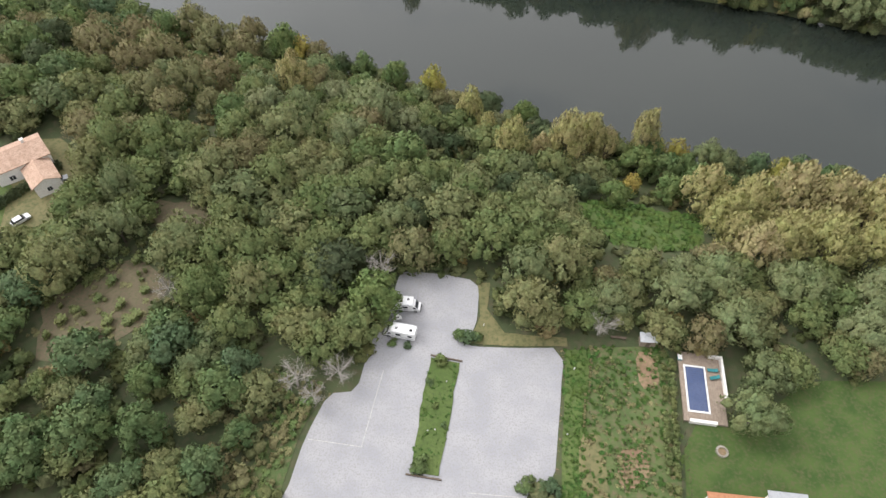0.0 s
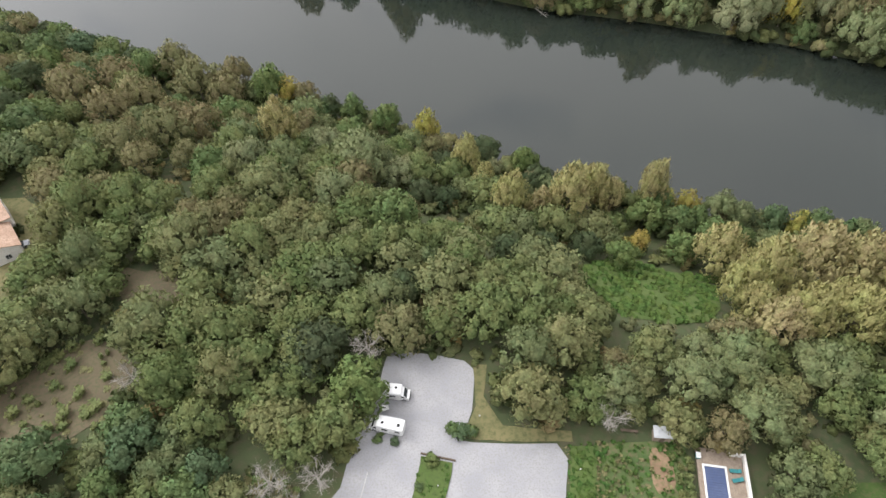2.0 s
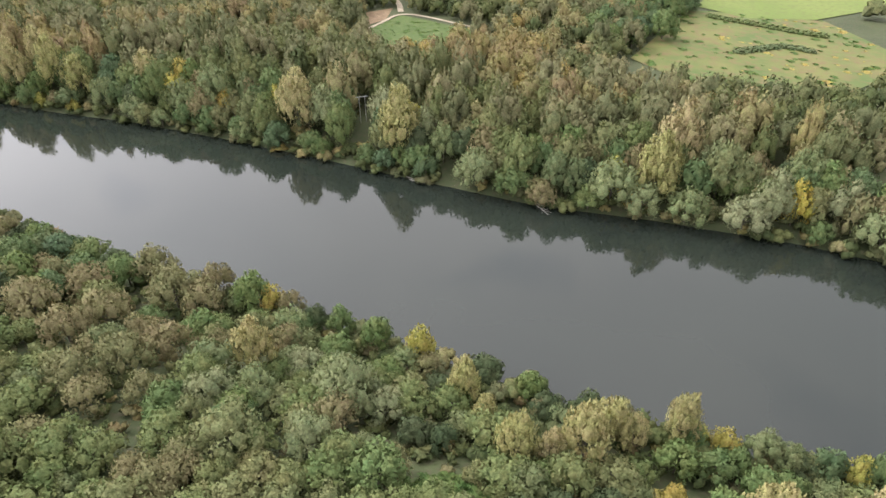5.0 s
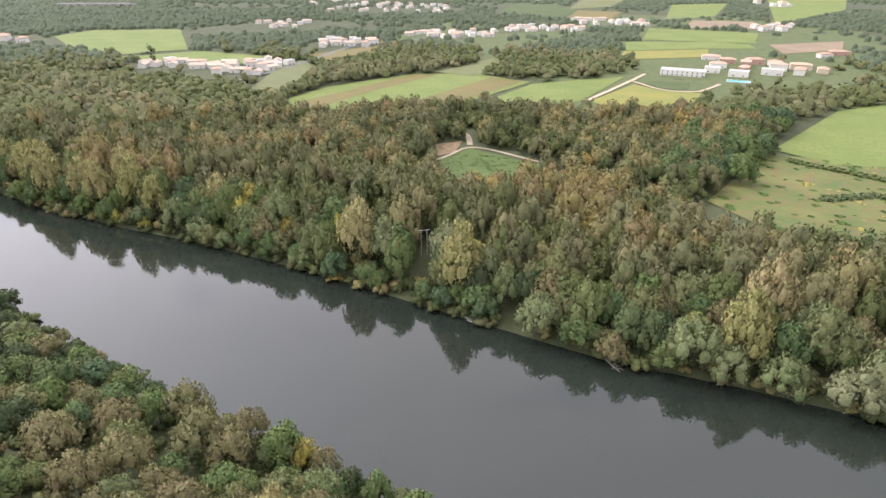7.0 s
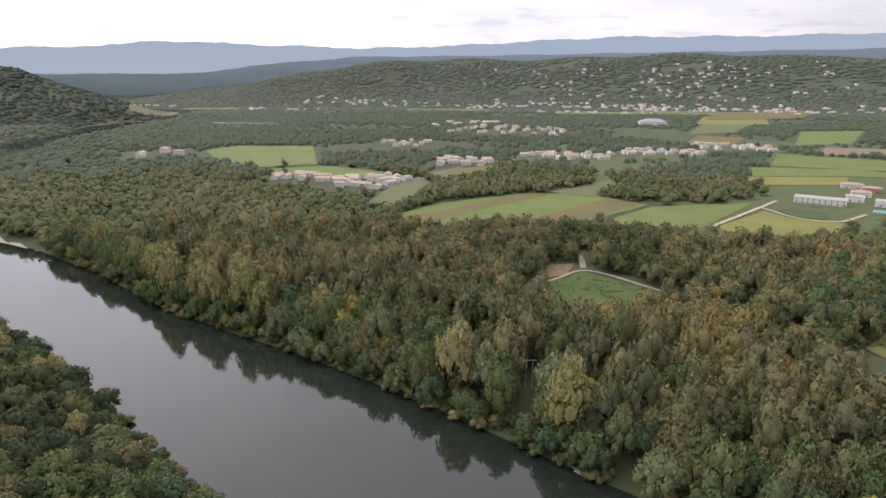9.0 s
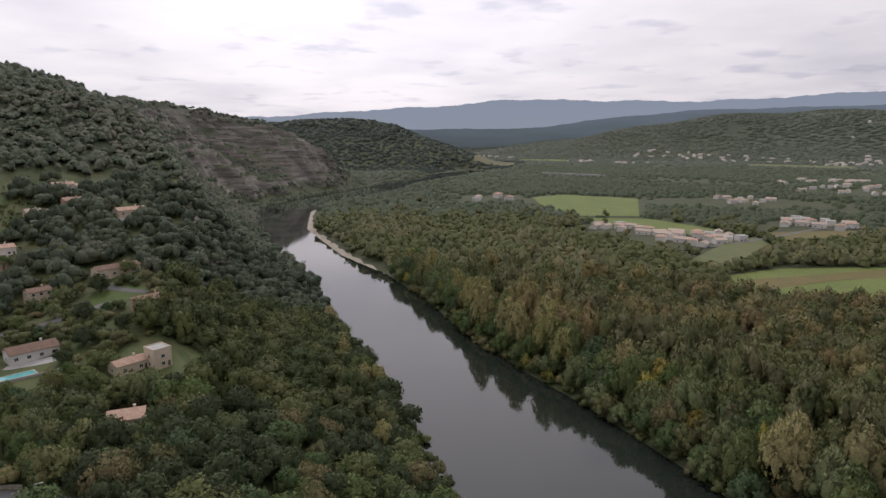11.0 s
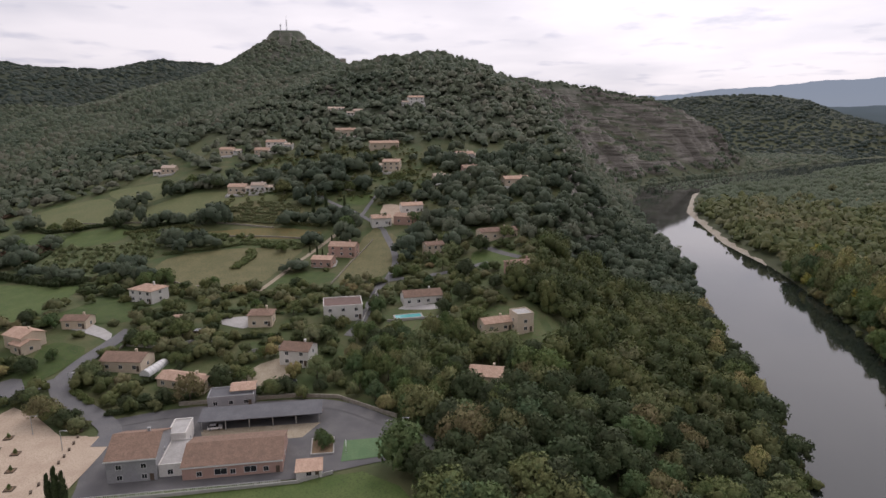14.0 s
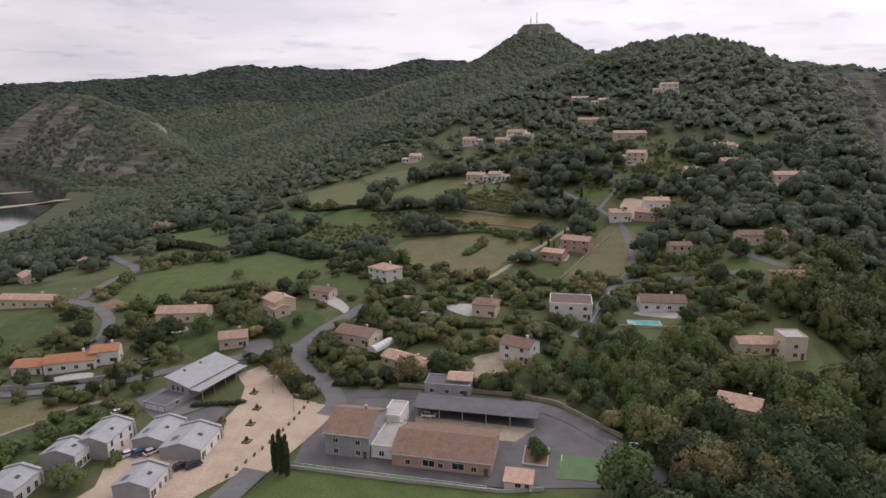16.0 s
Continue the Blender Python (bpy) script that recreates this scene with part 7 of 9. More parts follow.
for outline, count in (([(-3.6, 61.5), (4.8, 60), (3.8, 52), (0.6, 35.8), (-7, 36.6), (-5.6, 50)], 420), ([(25.2, 62.8), (23.4, 62), (18.6, 36), (20.4, 35.5)], 220), ([(13, 62.8), (25, 62.8), (25, 60.6), (13, 61.6), (6, 62.2)], 170), ([(-25.4, 43), (-22.2, 52.6), (-16, 53.2), (-15.4, 50.6), (-20.6, 50), (-23, 42)], 240), ([(-36, 18), (-27.2, 33), (-25.4, 43), (-24, 42), (-25.6, 32), (-33, 18)], 160), ([(-9, 81.6), (8, 79.4), (7.4, 70), (6.4, 71), (6.4, 78), (-9, 79.8)], 160)):
    scrub(outline, count, 0.42, 0.06, L_LITTER, "fallen brown leaves strewn along the car park's edge")
scrub([(25, 63), (30, 62.6), (23.6, 30), (20.2, 30)], 260, 0.9, 0.35, L_TUFT, "uneven grass along the car park's edge")
scrub([(45, 46.5), (57, 47), (66, 52), (95, 56), (100, 30), (60, 34), (41, 34)], 420, 1.1, 0.12, L_TUFT, "coarse tufts in the garden lawn")
scrub(ISLAND, 150, 0.8, 0.4, L_TUFT, "grass tufts on the island")
scrub([(30, 63), (46, 63.5), (43.5, 46), (41, 27), (23, 27)], 420, 1.0, 0.5, L_TUFT, "weeds in the kitchen garden")
scrub([(30, 63), (46, 63.5), (43.5, 46), (41, 27), (23, 27)], 200, 1.0, 0.5, L_BROWN, "dry weeds in the kitchen garden")
scrub([(106, 390), (169, 487), (250, 462), (260, 380), (174, 320), (140, 330)], 240, 5.0, 0.8, L_TUFT, "weeds and brambles of the fallow field")
hedge([(178, 470), (215, 440), (235, 425)], 7.0, 3.0, L_OAK, "line of bushes across the fallow field")
hedge([(170, 400), (200, 410), (215, 398)], 7.0, 3.0, L_OAK, "bushes strewn in the fallow field")
scrub([(140, 380), (190, 470), (250, 462), (260, 380), (200, 340)], 120, 5.0, 0.6, L_GOLD, "yellow weeds of the fallow field")
scrub([(-54, 433), (-29, 476), (29, 435), (0, 397), (-25, 391)], 220, 3.0, 0.5, L_TUFT, "rough growth of the forest clearing")
house(50.5, 28.6, -6, 11, 8, 3.0, "gable", M_WALLW, M_TILERED, 1.4, "white garden house with an orange roof", 2, 1)
house(58.5, 30.5, -6, 6, 5, 2.6, "mono", M_WALLW, M_ZINC, 0.5, "lean-to with a grey sheet roof", 1, 1, False)


plant(WILLOW, 57.2, 47.0, 0.84, 1.0, 0.98, "garden trees by the pool", "greyish leafy tree beside the covered pool")


scrub([(-560, 40), (-470, 20), (-450, 100), (-420, 160), (-470, 190), (-560, 150)], 420, 3.6, 2.6, L_OAK, "green shrubs on the terraces between hillside houses")
scrub([(-560, 40), (-470, 20), (-450, 100), (-420, 160), (-470, 190), (-560, 150)], 260, 3.2, 1.8, L_WILLOW, "dry tufts on the terraces between hillside houses")


def dead_tree(x, y, tall, seed, label):
    root = thing("dead_tree", x, y, seed * 70, label, "dead tree", clear=3.2)
    me = grown("dead_tree", BARE_TREE[seed % 2], M_DEADWOOD, (tall, tall, tall), False)
    ob = new("bare_crown", me)
    ob.parent = root


dead_tree(-19.5, 55, 7.5, 0, "bare bleached tree beside the car park")
dead_tree(-28, 54, 8, 1, "bare grey tree among green ones")
dead_tree(-24, 50.5, 6, 0, "small bare bleached tree")
dead_tree(-58, 74, 7, 1, "bare pale tree in the clearing")
dead_tree(-13, 80, 8, 0, "leafless grey tree behind the motorhomes")
dead_tree(32, 66, 7, 1, "bare twiggy tree at the garden's end")

# ---- along the river ----
def power_poles():
    root = thing("power_pole", -35, 308, 20, "twin grey power poles with a crossbar", "power pole", z=gz(-35, 308), clear=5)
    for s in (-1.3, 1.3):
        part("pole", cyl(bmesh.new(), s, 0, -0.5, 12.5, 0.16, 0.12, 8), M_CONCRETE, root)
    part("crossbar", box(bmesh.new(), -2.6, -0.1, 12.1, 2.6, 0.1, 12.35), M_STEEL, root)
    for s in (-2.3, 0, 2.3):
        part("insulator", cyl(bmesh.new(), s, 0, 12.36, 12.8, 0.08, 0.05, 6), M_TIMBER, root)


power_poles()
OCC += [(-35, 300, 7), (-37, 291, 6), (-39, 284, 4)]


def driftwood(x, y, turn, length, label):
    root = thing("driftwood_log", x, y, turn, label, "log", "driftwood", 0.1)
    bm = bmesh.new()
    bmesh.ops.create_cone(bm, cap_ends=True, segments=7, radius1=0.24, radius2=0.10, depth=length, matrix=pose(0, 0, 0.12, 0, 88, 0))
    part("trunk", bm, M_DEADWOOD, root)
    for k, a in enumerate((35, -40, 28)):
        bm = bmesh.new()
        bmesh.ops.create_cone(bm, cap_ends=True, segments=5, radius1=0.09, radius2=0.03, depth=length * 0.4, matrix=pose(length * (0.05 + 0.12 * k), length * (0.12 if a > 0 else -0.12), 0.25, 0, 85, a))
        part("branch", bm, M_DEADWOOD, root)


for lx, ly, turn, length in ((-11.8, 269.8, -38, 8.5), (-9.5, 267.3, -30, 7), (4.1, 266.8, -20, 9), (39.8, 245.8, -62, 8), (38.6, 249.8, -35, 5)):
    driftwood(lx, ly, turn, length, "bleached driftwood log lying at the water's edge")

# ---- walls, lamps and gardens of the village ----
def wall_line(line, tall, thick, material, label):
    root = new("garden_wall")
    root.location = (line[0][0], line[0][1], gz(*line[0]))
    tagged(root, label, "wall")
    for a, b in zip(line[:-1], line[1:]):
        n = max(1, int(math.hypot(b[0] - a[0], b[1] - a[1]) / 4))
        for k in range(n):
            p = [(a[0] + (b[0] - a[0]) * j / n, a[1] + (b[1] - a[1]) * j / n) for j in (k, k + 1)]
            d = Vector((p[1][0] - p[0][0], p[1][1] - p[0][1]))
            s = Vector((-d.y, d.x)).normalized() * thick / 2
            bm = bmesh.new()
            v = []
            for q in p:
                z = gz(*q) - root.location.z
                for e, h in ((-1, -0.5), (1, -0.5), (1, tall), (-1, tall)):
                    v.append(bm.verts.new((q[0] - root.location.x + e * s.x, q[1] - root.location.y + e * s.y, z + h)))
            bm.faces.new(v[:4]), bm.faces.new(v[4:][::-1])
            for i in range(4):
                bm.faces.new((v[i], v[i + 4], v[(i + 1) % 4 + 4], v[(i + 1) % 4]))
            part("wall_section", bm, material, root)


wall_line([(-168.5, 34), (-168.5, 60), (-169, 90), (-172, 99)], 1.0, 0.25, M_CONCRETE, "pale low wall along the school front")
wall_line([(-217, 50), (-217, 86), (-214, 100), (-199, 118)], 1.3, 0.35, M_STONE, "stone wall behind the school lane")
wall_line([(-191.5, -77), (-195.5, -66), (-202.5, -53), (-209, -41.5)], 1.5, 0.4, M_WALLG, "grey wall along the western road")
wall_line([(-150, -57), (-158, -53), (-165.6, -49.1), (-173.2, -45.6), (-181.8, -42.3), (-191.9, -35.2)], 1.1, 0.9, M_STONE, "rough dry stone wall below the road")
wall_line([(-352, -4), (-320, 22), (-318, 60)], 0.9, 0.5, M_STONE, "low stone wall round the paddock")
wall_line([(-321, 96), (-352, 106), (-384, 120)], 0.8, 0.3, M_STONE, "low stone wall along the dry strip")
wall_line([(-236, 12), (-246, 14), (-262, 20)], 0.9, 0.3, M_STONE, "low stone wall along the lane")
wall_line([(-305, 118), (-282, 113), (-262, 108)], 1.2, 0.3, M_CONCRETE, "pale wall beside the white villa's lane")
hedge([(-236, 26), (-232, 34), (-238, 44), (-250, 46)], 2.0, 2.2, L_DARK, "dark clipped hedge round a garden")
hedge([(-214, 30), (-218, 44), (-222, 56)], 2.2, 2.2, L_DARK, "dark hedge along the road bend")
hedge([(-222, 22), (-230, 14), (-242, 14)], 2.4, 2.4, L_OAK, "leafy green hedge along the bend")
hedge([(-312, 62), (-312, 96), (-308, 112)], 1.6, 2.0, L_OAK, "green hedge along the lawn")
hedge([(-250, 46), (-262, 60), (-262, 78)], 2.0, 2.2, L_DARK, "dark clipped hedge between gardens")
hedge([(-193.7, -7.6), (-196.5, 0.9), (-199, 6.7)], 2.2, 1.7, L_DARK, "clipped hedge beside the square")
hedge([(-187, 6), (-181, 8.6)], 2.0, 1.8, L_BROWN, "reddish bushes beside the play yard")
hedge([(-160.5, -8.8), (-166, -10)], 2.6, 2.6, L_FRESH, "bright green bushes between the grey houses")
hedge([(-190.5, -31), (-187, -23), (-182, -21)], 1.8, 1.3, L_OAK, "low bushes round the parking yard")
hedge([(-201.5, -69), (-197.5, -63), (-201, -56)], 2.2, 1.6, L_DARK, "dark shrubs below the farmhouse terrace")
hedge([(-205, 24), (-212, 18)], 2.4, 2.4, L_BROWN, "brownish shrubs at the square's corner")


for edge in TERRACES:
    wall_line([edge[0], edge[1], edge[2], edge[3]], 1.0, 0.4, M_CONCRETE, "pale wall round a hillside terrace")


def lamp_post(x, y, tall, label):
    root = thing("street_lamp", x, y, 90, label, "street lamp", "street lamps")
    part("pole", cyl(bmesh.new(), 0, 0, -0.3, tall, 0.14, 0.08, 8), M_STEEL, root)
    part("arm", box(bmesh.new(), -0.06, -0.06, tall - 0.02, 1.6, 0.06, tall + 0.1), M_STEEL, root)
    part("lamp_head", box(bmesh.new(), 1.2, -0.18, tall - 0.12, 1.9, 0.18, tall - 0.021, 0.03), M_FRAME, root)


for k in range(4):
    wall_line([(-482 - 9 * k, 60 + 2 * k), (-478 - 9 * k, 88), (-464 - 9 * k, 112)], 0.9, 0.6, M_STONE, "dry stone terrace wall on the hillside")
wall_line([(-417, 8), (-402, 60), (-392, 86)], 0.9, 0.6, M_STONE, "dry stone wall between the terraces")
wall_line([(-462, 22), (-436, 22), (-416, 60)], 0.9, 0.6, M_STONE, "dry stone wall below the olives")
wall_line([(-330, 24), (-319, 36), (-319, 50), (-322, 61)], 1.1, 0.5, M_STONE, "stone wall along the paddock")
hedge([(-371, -165), (-388, -152), (-372, -124), (-352, -98), (-338, -90)], 6.0, 5.5, L_DARK, "dark overgrown hedge of trees between pastures")
hedge([(-367, -73), (-352, -52), (-344, -39), (-345, -21)], 4.5, 4.5, L_DARK, "dark hedge below the orchard")
hedge([(-497, -126), (-462, -90), (-459, -49), (-442, -30), (-447, 6)], 3.0, 3.2, L_DARK, "dark hedge along the terrace edge")
hedge([(-310, 4), (-318, 24), (-319, 47), (-314, 60)], 3.2, 3.4, L_OAK, "leafy hedge behind the white villa")
hedge([(-404, -118), (-425, -100), (-436, -82), (-420, -72), (-395, -74)], 5.5, 2.6, L_RUSSET, "russet bramble thicket between the fields")
hedge([(-440, -222), (-488, -205), (-508, -189), (-514, -165), (-529, -130)], 5.5, 3.0, L_RUSSET, "russet thicket along the wood's edge")
hedge([(-356, -112), (-375, -104), (-400, -112), (-392, -92), (-362, -84)], 5.0, 2.4, L_RUSSET, "reddish brown brambles above the pasture")
hedge([(-295, -45), (-286, -60), (-282, -72)], 4.0, 2.4, L_BROWN, "brown bramble patch in the pasture")

wall_line([(-478, -84), (-462, -52), (-456, -30)], 0.8, 0.5, M_STONE, "dry stone wall at the pasture's edge")
wall_line([(-318, 62), (-330, 26), (-357, 2)], 0.9, 0.5, M_STONE, "stone wall round the dry paddock")
wall_line([(-262, 20), (-258, 34), (-262, 46)], 1.1, 0.3, M_CONCRETE, "pale garden wall beside the bungalow")
wall_line([(-232, 62), (-250, 66), (-254, 88)], 1.2, 0.3, M_CONCRETE, "pale wall round the building yard")
wall_line([(-268, 120), (-266, 146), (-282, 148)], 1.0, 0.3, M_CONCRETE, "pale wall round the pool garden")
hedge([(-290, 22), (-286, 44), (-288, 60)], 2.2, 2.4, L_DARK, "dark clipped hedge behind the cottages")
hedge([(-360, -60), (-384, -72), (-416, -70)], 3.2, 3.0, L_DARK, "dark hedge above the orchard")
hedge([(-436, -34), (-436, 4), (-424, 14)], 2.6, 2.6, L_OAK, "leafy hedge between the olive plots")
hedge([(-388, 2), (-394, 44), (-384, 82)], 2.4, 2.2, L_WILLOW, "grey-green hedge between the paddocks")
hedge([(-470, 24), (-446, 22), (-424, 62), (-412, 88)], 2.4, 2.0, L_OAK, "low hedge along the terrace")
hedge([(-356, 46), (-372, 52), (-384, 50)], 5.0, 3.0, L_OAK, "clump of green bushes in the paddock")
lamp_post(-179, 118, 10.5, "tall grey pole beside the ball court")
lamp_post(-185, 113.5, 7, "grey street lamp beside the ball court")
for px, py in ((-206, 12), (-196, 24), (-232, 12), (-270, -122), (-280, -126), (-312, 124)):
    lamp_post(px, py, 6, "slim grey village street lamp")


def greenhouse():
    root = thing("polytunnel", -242, 36, 70, "long white plastic garden tunnel", "greenhouse", clear=6)
    pts = [(-2.0 * math.cos(k * math.pi / 12), 2.1 * math.sin(k * math.pi / 12)) for k in range(13)]
    part("cover", prism(bmesh.new(), [(a, b) for a, b in pts], -5.5, 5.5), M_FRAME, root)
    for k in range(6):
        part("hoop", prism(bmesh.new(), [(a * 1.012, b * 1.012) for a, b in pts] + [(a * 1.035, b * 1.035) for a, b in pts[::-1]], -5.4 + 2.1 * k, -5.3 + 2.1 * k), M_STEEL, root)
    bpy.context.view_layer.update()
    root.rotation_mode = "XYZ"


greenhouse()


def goal_frame(x, y, turn):
    root = thing("goal", x, y, turn, "pale steel goal frame on the court", "goal", "goals")
    for s in (-1.5, 1.5):
        part("post", box(bmesh.new(), s - 0.06, -0.06, 0, s + 0.06, 0.06, 2.3), M_FRAME, root)
    part("crossbar", box(bmesh.new(), -1.56, -0.06, 2.301, 1.56, 0.06, 2.42), M_FRAME, root)


goal_frame(-183, 102.5, 0)
goal_frame(-183, 113.4, 0)


def planter(x, y):
    root = thing("tree_planter", x, y, 0, "square earth bed with a young tree", "planter", "planters of the square")
    bm = bmesh.new()
    for x0, y0, x1, y1 in ((-1.1, -1.1, 1.1, -0.9), (-1.1, 0.9, 1.1, 1.1), (-1.1, -0.9, -0.9, 0.9), (0.9, -0.9, 1.1, 0.9)):
        box(bm, x0, y0, 0, x1, y1, 0.42)
    part("rim", bm, M_TIMBER, root)
    part("soil", box(bmesh.new(), -0.89, -0.89, 0, 0.89, 0.89, 0.34), M_EARTH, root)
    plant(FRESH, x, y, 0.2, x, 0.5, "young trees of the square", "young sapling in a square bed")


for px, py in ((-196, 12), (-187, 15), (-178, 19), (-205, 6), (-183, 6)):
    planter(px, py)
for k in range(14):
    f = k / 13
    px, py = -206 + 44 * f, 25.2 - 6.5 * f * f + 4.2 * f
    root = thing("kerb_stone", px, py, 20, "dark block stone edging the square", "kerb stone", "kerb stones of the square", gz(px, py) + 0.1)
    part("block", box(bmesh.new(), -0.7, -0.3, 0, 0.7, 0.3, 0.5, 0.05), M_TIMBER, root)


def mast(x, y, z, tall, label):
    root = thing("radio_mast", x, y, 15, label, "mast", "masts on the summit", z)
    for a in range(3):
        c, s = math.cos(a * 2.094) * 1.3, math.sin(a * 2.094) * 1.3
        bm = bmesh.new()
        bmesh.ops.create_cone(bm, cap_ends=True, segments=5, radius1=0.35, radius2=0.25, depth=tall, matrix=pose(c, s, tall / 2))
        part("leg", bm, M_STEEL, root)
    for k in range(8):
        part("brace", box(bmesh.new(), -1.3, -1.2, tall * k / 8, 1.3, 1.2, tall * k / 8 + 0.4), M_STEEL, root)
    part("aerial", cyl(bmesh.new(), 0, 0, tall, tall * 1.35, 0.3, 0.15, 6), M_STEEL, root)


mast(-1640, -22, 323, 26, "tall lattice radio mast on the rocky summit")
mast(-1636, -36, 323, 14, "short lattice mast on the rocky summit")


def ruin(x, y, label):
    root = thing("ruined_tower", x, y, 20, label, "ruin")
    part("tower", box(bmesh.new(), -5, -5, -6, 5, 5, 14, 0.3), M_STONE, root)
    part("wall", box(bmesh.new(), 5, -4, -6, 22, -2, 6, 0.2), M_STONE, root)


ruin(-1440, 110, "pale ruined stone tower on the saddle")


# ---- woods ----
def free_of(x, y, margin=1.0, roads=True):
    """Which places lie off the water, the bare plots, the roads and the buildings."""
    ok = ~(inside(x, y, RIVER) | inside(x, y, MEANDER))
    for poly in BARE:
        xs, ys = [p[0] for p in poly], [p[1] for p in poly]
        near = (x > min(xs) - 3) & (x < max(xs) + 3) & (y > min(ys) - 3) & (y < max(ys) + 3)
        if near.any():
            k = np.where(near & ok)[0]
            ok[k] &= ~inside(x[k], y[k], poly) & (seg_dist(x[k], y[k], poly + poly[:1]) > margin)
    for line, width in ROADS if roads else ():
        a = np.array(line)
        near = (x > a[:, 0].min() - 9) & (x < a[:, 0].max() + 9) & (y > a[:, 1].min() - 9) & (y < a[:, 1].max() + 9) & ok
        k = np.where(near)[0]
        if len(k):
            ok[k] &= seg_dist(x[k], y[k], line) > width / 2 + margin
    for a, b, r in OCC:
        ok &= (x - a) ** 2 + (y - b) ** 2 > (r + margin) ** 2
    return ok


def scatter(x0, x1, y0, y1, step, jitter=0.42):
    gx, gy = np.meshgrid(np.arange(x0, x1, step), np.arange(y0, y1, step))
    gx = gx + (np.arange(gx.shape[0]) % 2)[:, None] * step * 0.5
    x, y = gx.ravel() + rs.uniform(-jitter, jitter, gx.size) * step, gy.ravel() + rs.uniform(-jitter, jitter, gx.size) * step
    return x, y


def patchy(x, y, s, seed):
    """A slow field of 0 to 1 by which kinds of tree cluster."""
    return 0.5 + 0.25 * (np.sin(x / s + seed + 1.7 * np.sin(y / s * 0.8 + seed)) + np.sin(y / s * 1.3 - seed * 2 + 1.3 * np.sin(x / s * 0.7)))


def wood(name, x, y, width, tall, tint, protos, material, label, z=None):
    """Many trees joined in one object; each keeps its own tint."""
    n = len(x)
    if not n:
        return None
    z = ground(x, y) - 0.5 if z is None else z
    pick, a = rs.randint(len(protos), size=n), rs.uniform(0, 6.28, n)
    V, F, T, N, n0 = [], [], [], [], 0
    for p, (v, f, nv) in enumerate(protos):
        k = np.where(pick == p)[0]
        if not len(k):
            continue
        c, s = np.cos(a[k])[:, None], np.sin(a[k])[:, None]
        q = np.stack([(v[:, 0] * c - v[:, 1] * s) * width[k][:, None] + x[k][:, None], (v[:, 0] * s + v[:, 1] * c) * width[k][:, None] + y[k][:, None], v[:, 2] * tall[k][:, None] + z[k][:, None]], 2)
        V.append(q.reshape(-1, 3))
        N.append(np.stack([nv[:, 0] * c - nv[:, 1] * s, nv[:, 0] * s + nv[:, 1] * c, np.repeat(nv[:, 2][None], len(k), 0)], 2).reshape(-1, 3))
        F.append((f[None] + (np.arange(len(k)) * len(v))[:, None, None] + n0).reshape(-1, 3))
        T.append(np.repeat(tint[k], len(v)))
        n0 += len(k) * len(v)
    me = mesh_of(name, np.concatenate(V), np.concatenate(F), True)
    soften(me, np.concatenate(N))
    me.materials.append(material)
    at_tint = me.attributes.new("tint", "FLOAT", "POINT")
    at_tint.data.foreach_set("value", np.concatenate(T).astype(np.float32))
    return tagged(new(name, me), label, "woodland", kind="stuff")


HI = [crown(s, 12, 320, 0.062, 1.0, 1.2, 0.12, core=ICO1, fill=0.72, lobe=0.74) for s in (161, 162, 163, 164)]


MID = [crown(s, 6, 100, 0.085, 0.8, 1.1, 0.1, core=ICO1, fill=0.95, lobe=0.95) for s in (101, 102, 103, 104, 105)]


SHRUB = [crown(s, 3, 46, 0.12, 0.9, 0.8, core=ICO1, fill=0.85, spread=0.45) for s in (171, 172, 173)]


STAND_POPLAR = [(19, 130, 0.92, 1.0), (13, 142, 0.64, 1.0), (35, 133, 1.06, 1.0), (42, 138, 0.93, 1.0), (27, 131, 0.66, 1.0), (48, 138, 0.65, 1.0), (8, 151, 0.84, 1.0), (77, 106, 1.23, 1.0), (90, 111, 1.36, 1.0), (100, 109, 1.33, 1.0), (107, 104, 1.28, 1.0), (68, 93, 0.88, 1.0), (78, 90, 1.09, 1.0), (88, 89, 1.12, 1.0), (100, 90, 1.07, 1.0), (59, 139, 1.02, 0.74), (-46, 157, 0.99, 1.0)]
STAND_WILLOW = [(-21, 145, 1.37, 1.0), (-25, 127, 0.94, 1.0), (-42, 143, 0.92, 1.0), (-50, 139, 0.96, 1.0), (-41, 175, 0.93, 1.0), (-11, 142, 0.91, 1.0), (-15, 126, 0.63, 1.0), (-33, 156, 0.86, 1.0), (77, 134, 0.96, 0.74), (82, 132, 0.82, 0.74), (111, 124, 0.98, 0.74), (46, 144, 0.88, 0.74), (-8, 162, 0.75, 1.0)]
STAND_FRESH = [(-38, 175, 0.88, 1.0), (-55, 187, 1.49, 0.74), (-98, 198, 1.22, 1.0), (-127, 166, 1.33, 1.0), (-147, 192, 1.29, 1.0), (27, 153, 0.88, 0.74), (25, 153, 1.03, 0.78), (56, 131, 1.06, 1.0), (72, 124, 0.99, 1.0), (62, 118, 0.94, 1.0), (100, 127, 1.2, 0.74), (90, 130, 1.08, 0.74), (109, 125, 1.11, 0.74), (-27, 176, 1.16, 0.74), (-16, 171, 1.23, 0.74), (-135, 204, 1.32, 1.0), (45, 113, 0.82, 1.0), (70, 132, 0.78, 1.0), (62, 138, 0.95, 0.74)]
